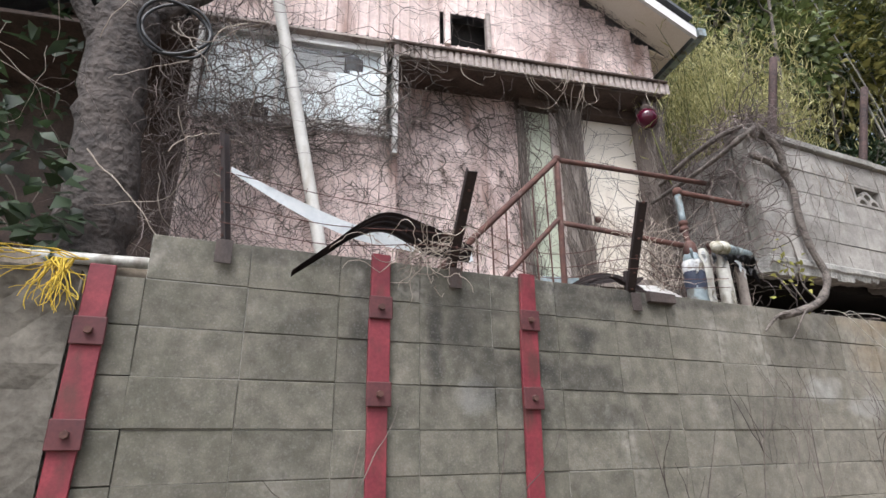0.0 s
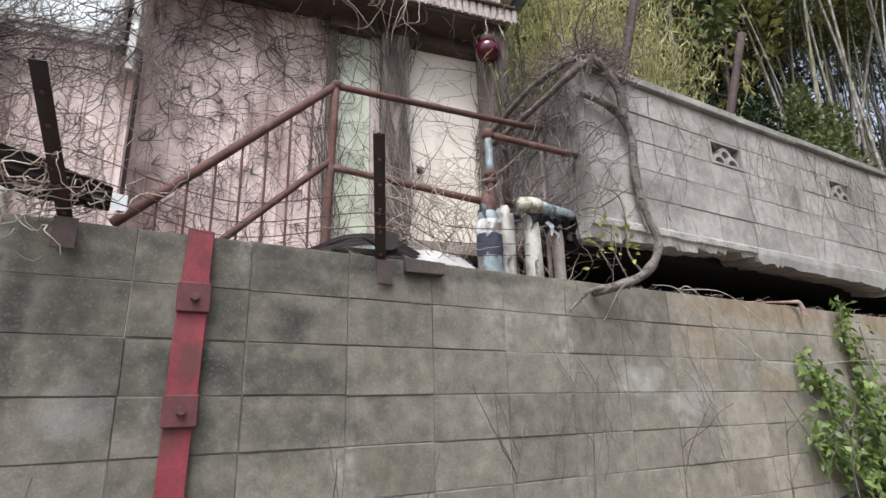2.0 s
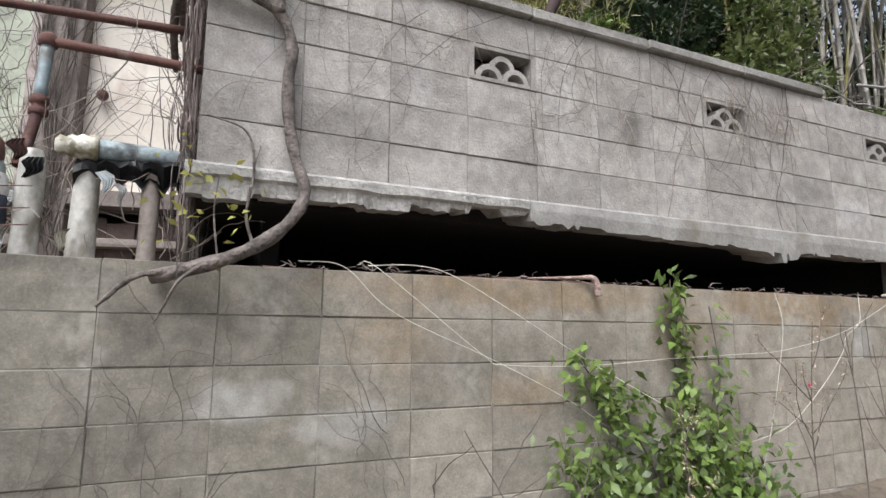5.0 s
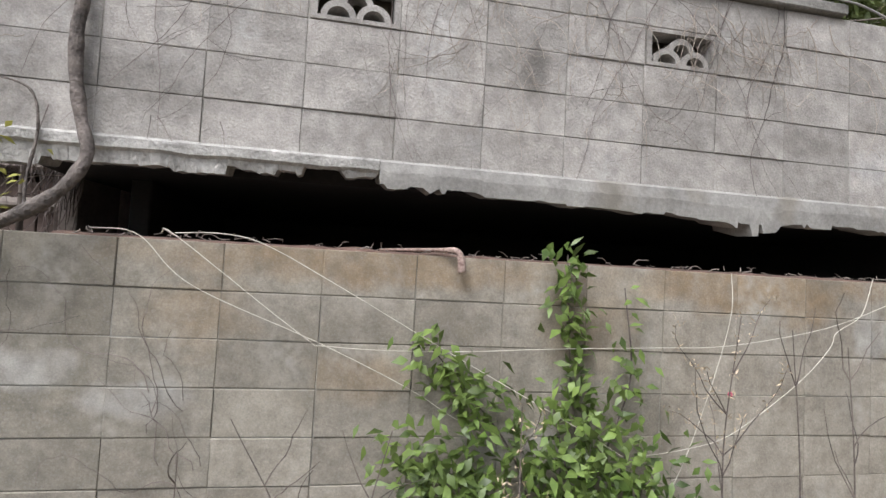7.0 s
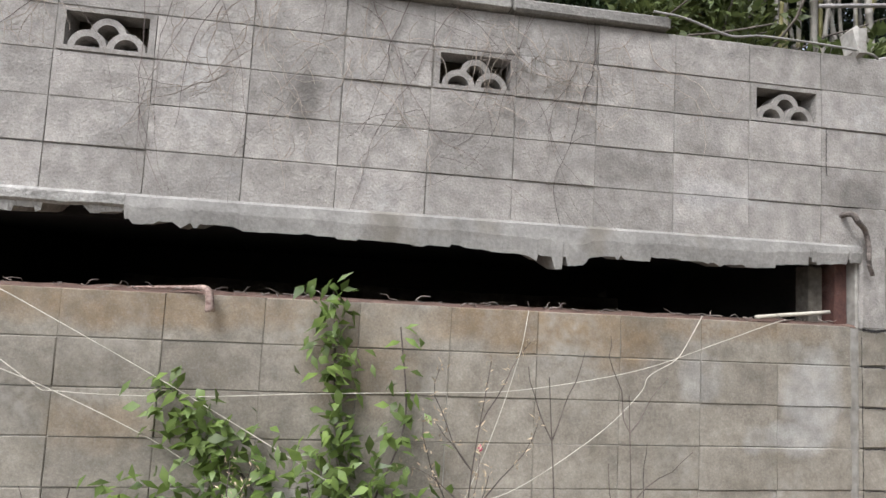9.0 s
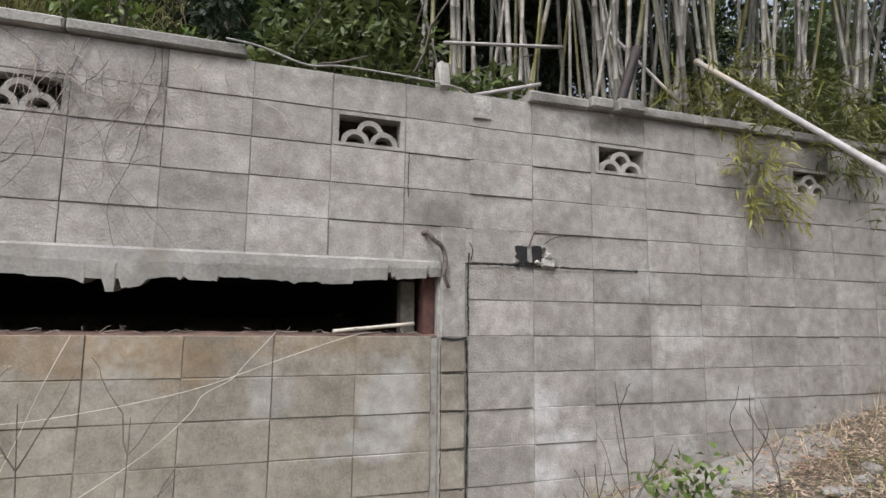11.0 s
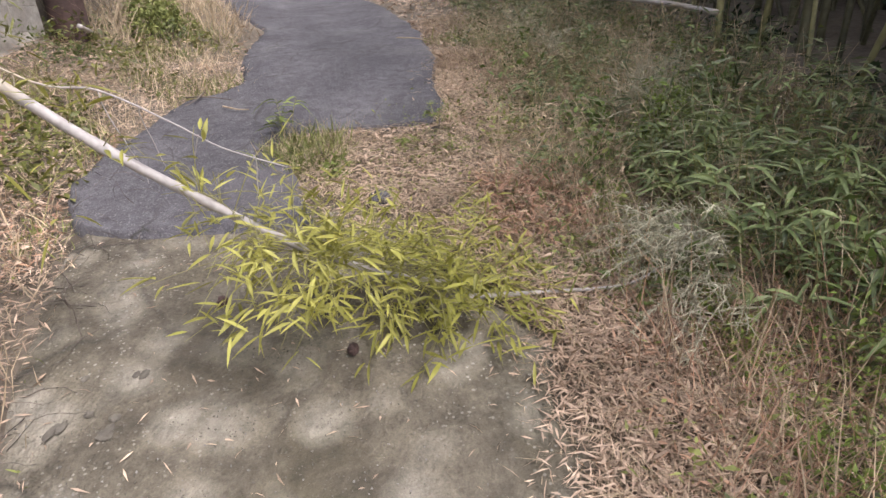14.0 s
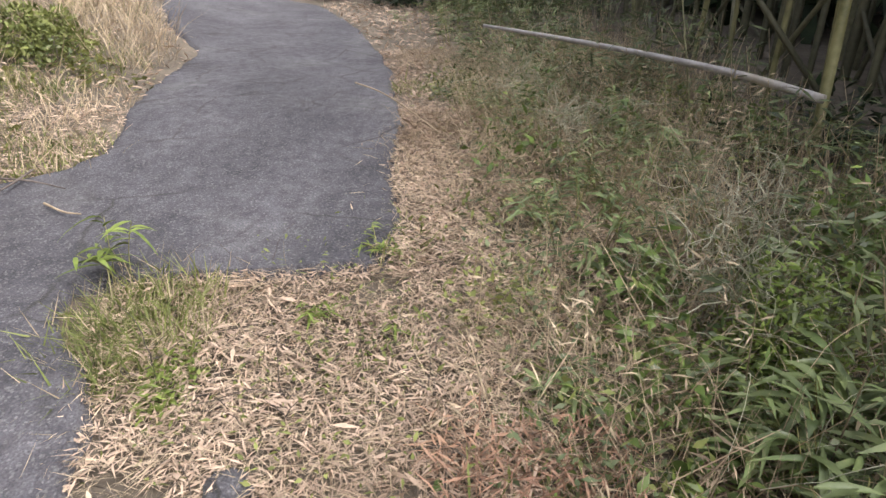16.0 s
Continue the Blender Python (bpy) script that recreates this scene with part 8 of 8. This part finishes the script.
for keys, label in [([(14.25, 0.95, 0.02), (14.2, 0.78, 0.03), (14.14, 0.6, 0.02)], "dark broken twig lying on the asphalt edge"), ([(14.35, 0.85, 0.02), (14.15, 0.85, 0.03), (14.05, 0.9, 0.02)], "dark broken twig lying on the asphalt edge"),
                    ([(14.0, 0.62, 0.02), (13.92, 0.5, 0.02), (13.9, 0.42, 0.02)], "pale twig lying on the asphalt"), ([(15.9, -0.6, 0.06), (15.2, -0.85, 0.12), (14.6, -1.15, 0.1)], "pale cane fallen from the bank onto the lane")]:
    q = smooth_line([(a, b, float(lane(a, b)) + 0.05 + c) for a, b, c in keys], 12)
    tagged(tubes("fallen_twig", [(q, 0.006, 0.003)], M_TWIG if "dark" in label else M_STRAW, sides=5), label, "twig")

# ---- dark bamboo grove beyond the bank ----
gr = np.random.default_rng(33)
lines = []
for k in range(330):
    x, y = gr.uniform(9, 34), -3.4 - gr.exponential(2.2)
    z = float(height(x, y)) - 0.1
    a, b = gr.normal() * 0.5, gr.normal() * 0.5
    zz = np.linspace(0, 8.5, 12)
    lines.append((np.stack([x + a * (zz / 8.5) ** 2, y + b * (zz / 8.5) ** 2, z + zz], 1), gr.uniform(0.02, 0.042), 0.012))
for k in range(70):
    x, y = gr.uniform(12, 26), -3.2 - gr.exponential(1.2)
    z = float(height(x, y)) - 0.05
    a = gr.normal() * 1.6
    lines.append((np.stack([[x, y, z], [x + a * 0.5, y + gr.normal() * 0.4, z + 1.4], [x + a, y + gr.normal() * 0.8, z + 2.8]]), 0.018, 0.008))
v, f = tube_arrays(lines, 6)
tagged(raw("bamboo_grove", v, f, M_CULMDARK, smooth=True), "crowded bamboo culms beyond the bank, coloured dark for the shade", "bamboo", kind="stuff")
# canopy leaves added overhead to block light from the grove
n = 42000
x, y = gr.uniform(8, 36, n), -5.3 - np.abs(gr.normal(size=n)) * 3.4
z = height(x, y) + gr.uniform(2.4, 7.5, n)
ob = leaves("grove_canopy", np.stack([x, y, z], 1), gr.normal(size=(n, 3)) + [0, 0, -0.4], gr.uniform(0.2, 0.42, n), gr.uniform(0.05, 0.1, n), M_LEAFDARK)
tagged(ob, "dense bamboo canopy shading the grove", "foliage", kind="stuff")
# wall of very dark leaves added to paint the grove's shade
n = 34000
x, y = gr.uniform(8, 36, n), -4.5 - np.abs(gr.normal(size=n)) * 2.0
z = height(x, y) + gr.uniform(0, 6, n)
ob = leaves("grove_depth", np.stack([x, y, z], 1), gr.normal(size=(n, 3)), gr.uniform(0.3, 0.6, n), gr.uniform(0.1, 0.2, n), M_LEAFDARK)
tagged(ob, "very dark leaves filling the grove in place of its shade", "foliage", kind="stuff")
tagged(tubes("fallen_culm", [(smooth_line([(17.0, -1.7, 2.76), (15.6, -2.2, 2.68), (14.6, -2.66, 2.585), (14.1, -2.9, 2.5)], 30), 0.016, 0.022)], M_CULMFALLEN, sides=8, caps=True), "pale bamboo culm fallen along the bank", "bamboo")
for a, b, r in [((14.14, -2.95, 2.0), (14.3, -2.97, 4.6), 0.026), ((14.2, -3.0, 2.0), (14.5, -3.05, 4.6), 0.02), ((15.3, -3.1, 2.2), (15.45, -3.1, 5.0), 0.016), ((14.69, -3.0, 2.1), (14.6, -3.0, 4.6), 0.017), ((14.5, -2.6, 1.9), (15.2, -2.6, 3.2), 0.006), ((13.93, -3.1, 2.0), (13.55, -3.15, 4.4), 0.021),
                ((17.3, -3.3, 2.2), (18.2, -3.3, 4.6), 0.024), ((13.6, -3.3, 2.0), (14.1, -3.5, 4.2), 0.016), ((16.2, -3.3, 2.2), (16.1, -3.4, 5), 0.022), ((13.3, -3.4, 2.0), (12.5, -3.5, 4.5), 0.02)]:
    tagged(tubes("bamboo_culm", [(np.linspace(a, b, 10), r, r * 0.9)], M_CULMOLIVE, sides=8), "olive bamboo culm at the edge of the grove", "bamboo", group="culms at the grove edge")

# ---- small things on and beside the path ----
def lump(name, at, size, material, label, category, seed, group=""):
    bm = bmesh.new()
    bmesh.ops.create_icosphere(bm, subdivisions=3, radius=1.0)
    for v in bm.verts:
        q = 1 + noise.noise(v.co * 1.6 + Vector((seed, 0, 0))) * 0.35 + noise.noise(v.co * 5 + Vector((0, seed, 0))) * 0.12
        v.co = Vector((v.co.x * size[0] * q, v.co.y * size[1] * q, v.co.z * size[2] * q)) + Vector(at)
    return tagged(part(name, bm, material), label, category, group)


def resting(x, y, dz):
    return (x, y, float(lane(x, y)) + dz)


lump("asphalt_chunk", resting(12.62, -0.5, 0.03), (0.07, 0.055, 0.04), M_ASPHALT, "broken chunk of asphalt lying in leaf litter", "rubble", 1)
lump("asphalt_chunk", resting(12.05, -1.12, 0.015), (0.03, 0.03, 0.02), M_ASPHALT, "small black crumb of asphalt on the litter", "rubble", 2)
for k, (x, y) in enumerate([(11.88, 0.09), (11.56, -0.43)]):
    lump("pine_cone", resting(x, y, 0.03), (0.026, 0.02, 0.018), M_POST, "small dark cone lying on the path", "cone", 3 + k, "cones on the path")
lump("kerb_rubble", (10.75, 2.1, float(height(10.75, 2.1)) + 0.01), (0.05, 0.05, 0.05), M_STONE, "pale lump of broken concrete at the wall foot", "rubble", 9)
for k in range(16):
    x = 10.2 + k * 0.2 + random.uniform(-0.05, 0.05)
    y = 2.0 + random.uniform(-0.12, 0.2)
    lump("concrete_rubble", (x, y, float(height(x, y)) + 0.01), (random.uniform(0.03, 0.12), random.uniform(0.03, 0.07), random.uniform(0.02, 0.04)), M_BEAM, "pale broken concrete half buried at the wall foot", "rubble", 20 + k, "rubble along the wall foot")
for k in range(9):
    x, y = 11.42 + random.uniform(-0.14, 0.14), 0.36 + random.uniform(-0.12, 0.1)
    lump("concrete_crumb", resting(x, y, 0.015), (random.uniform(0.012, 0.04), random.uniform(0.01, 0.028), random.uniform(0.006, 0.014)), M_RUBBLE, "crumb of broken concrete on the path", "rubble", 60 + k, "crumbs on the path")
n = 1700
x, y = RNG.uniform(9.3, 12.3, n), RNG.uniform(-1.05, 0.6, n)
z = lane(x, y) + 0.014
tagged(leaves("path_grit", np.stack([x, y, z], 1), RNG.normal(size=(n, 3)) * [1, 1, 0.5], RNG.uniform(0.003, 0.012, n), RNG.uniform(0.003, 0.009, n), M_CAP), "pale grit scattered over the path", "grit", kind="stuff")
n = 9000
x, y = RNG.uniform(9.3, 12.3, n), RNG.uniform(-1.05, 0.6, n)
tagged(leaves("path_crumbs", np.stack([x, y, lane(x, y) + 0.013], 1), RNG.normal(size=(n, 3)) * [1, 1, 0.6], RNG.uniform(0.003, 0.011, n), RNG.uniform(0.003, 0.008, n), M_RUBBLE), "brown crumbs and bark bits over the path", "grit", kind="stuff")


# ---- weeds in front of the walls ----
def weed(x, y, tall, forks, label, seedhead=False, z=None):
    z = float(height(x, y)) if z is None else z
    t = thing("dry_weed", label, "weed", at=(x, y, z), group="weeds along the wall")
    main = smooth_line([(x, y, z - 0.02), (x + RNG.normal() * 0.03, y, z + tall * 0.5), (x + RNG.normal() * 0.08, y + RNG.normal() * 0.05, z + tall)], 14)
    lines = [(main, 0.0045, 0.002)]
    for k in range(forks):
        i = int(RNG.integers(5, 13))
        s = wiggle(main[i], (RNG.choice([-1, 1]) * 0.6, RNG.normal() * 0.3, 1), int(RNG.integers(4, 9)), tall * 0.055, 0.16, (0, 0, 0.04))
        lines.append((s, 0.003, 0.0012))
    tubes("stem", lines, M_TWIG, t, sides=5)
    if seedhead:
        q = np.concatenate([l[len(l) // 2:] for l, *_ in lines])
        q = np.repeat(q, 7, 0) + RNG.normal(size=(len(q) * 7, 3)) * 0.012
        leaves("seed_head", q, RNG.normal(size=(len(q), 3)) + [0, 0, 0.5], RNG.uniform(0.015, 0.035, len(q)), RNG.uniform(0.004, 0.008, len(q)), M_STRAW, t)["kind"] = "stuff"


weed(7.65, 2.1, 1.15, 8, "dry seeding weed with pale tufts before the wall", True)
weed(8.27, 2.1, 1.0, 6, "bare forked dry weed stalk before the wall")
weed(7.95, 2.05, 1.1, 2, "bare brown stalk leaning before the wall")
weed(6.74, 2.1, 0.8, 3, "dry weed with a narrow seed head", True)
for x, h in [(5.5, 0.75), (5.9, 0.8), (6.2, 0.75), (2.0, 1.2), (3.0, 1.15), (3.2, 1.0), (3.6, 1.05), (1.35, 1.25), (4.1, 1.0), (4.6, 0.85)]:
    weed(x, 2.15, h, 3, "thin bare weed stalk before the block wall")
for x, y, h in [(10.1, 1.7, 0.7), (10.4, 1.9, 0.9), (10.75, 1.5, 0.8), (11.3, 1.9, 0.6), (11.0, 1.2, 0.5), (11.9, 1.6, 0.6), (10.2, 1.1, 0.6), (9.9, 1.4, 0.7), (12.4, 1.8, 0.5)]:
    weed(x, y, h, 5, "bare brown weed stalk on the verge")
lump("pink_flower", (7.66, 2.12, 2.08), (0.009, 0.009, 0.012), M_PINK, "single withered pink flower before the wall", "flower", 7)
n = 160
pp = np.stack([RNG.normal(10.95, 0.14, n), RNG.normal(2.15, 0.1, n), np.zeros(n)], 1)
pp[:, 2] = height(pp[:, 0], pp[:, 1]) + RNG.uniform(0.02, 0.28, n)
tagged(leaves("wall_foot_weed", pp, RNG.normal(size=(n, 3)) + [0, -0.4, 0.2], RNG.uniform(0.04, 0.08, n), RNG.uniform(0.025, 0.045, n), M_LEAFIVY), "leafy green weed at the foot of the wall", "weed", kind="stuff")
n = 40
pp = np.stack([RNG.normal(4.68, 0.12, n), RNG.normal(2.42, 0.04, n), RNG.normal(2.86, 0.1, n)], 1)
tagged(leaves("young_shoots", pp, RNG.normal(size=(n, 3)) + [0, -0.4, 0.2], RNG.uniform(0.04, 0.07, n), RNG.uniform(0.02, 0.03, n), M_FRESH), "young yellow-green leaves sprouting by the pipes", "shoots", kind="stuff")


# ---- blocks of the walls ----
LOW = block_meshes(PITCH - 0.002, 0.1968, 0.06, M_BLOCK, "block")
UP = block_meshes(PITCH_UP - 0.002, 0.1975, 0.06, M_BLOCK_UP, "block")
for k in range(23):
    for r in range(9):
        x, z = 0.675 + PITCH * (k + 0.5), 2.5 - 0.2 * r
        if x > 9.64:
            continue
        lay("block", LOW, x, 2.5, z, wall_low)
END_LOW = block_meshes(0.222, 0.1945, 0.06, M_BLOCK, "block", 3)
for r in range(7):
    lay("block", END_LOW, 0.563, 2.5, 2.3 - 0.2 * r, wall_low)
for k in range(13):
    for r in range(5):
        x, z = 4.62 + PITCH_UP * (k + 0.5), 3.1 + 0.2 * r
        if r == 3 and any(abs(x - v - 0.2) < 0.1 for v in VENTS):
            continue
        lay("block", UP, x, 2.5, z, wall_up)
for k in range(14):
    for r in range(13):
        x, z = 9.83 + PITCH_UP * (k + 0.5), 3.9 - 0.2 * r
        if z < lane(x, 2.5) - 0.15 or (r == 3 - 2 and any(abs(x - v - 0.2) < 0.1 for v in VENTS)):
            continue
        if r == 4 and k == 0:
            z += 0.008
        lay("block", UP, x, 2.5, z, wall_far)
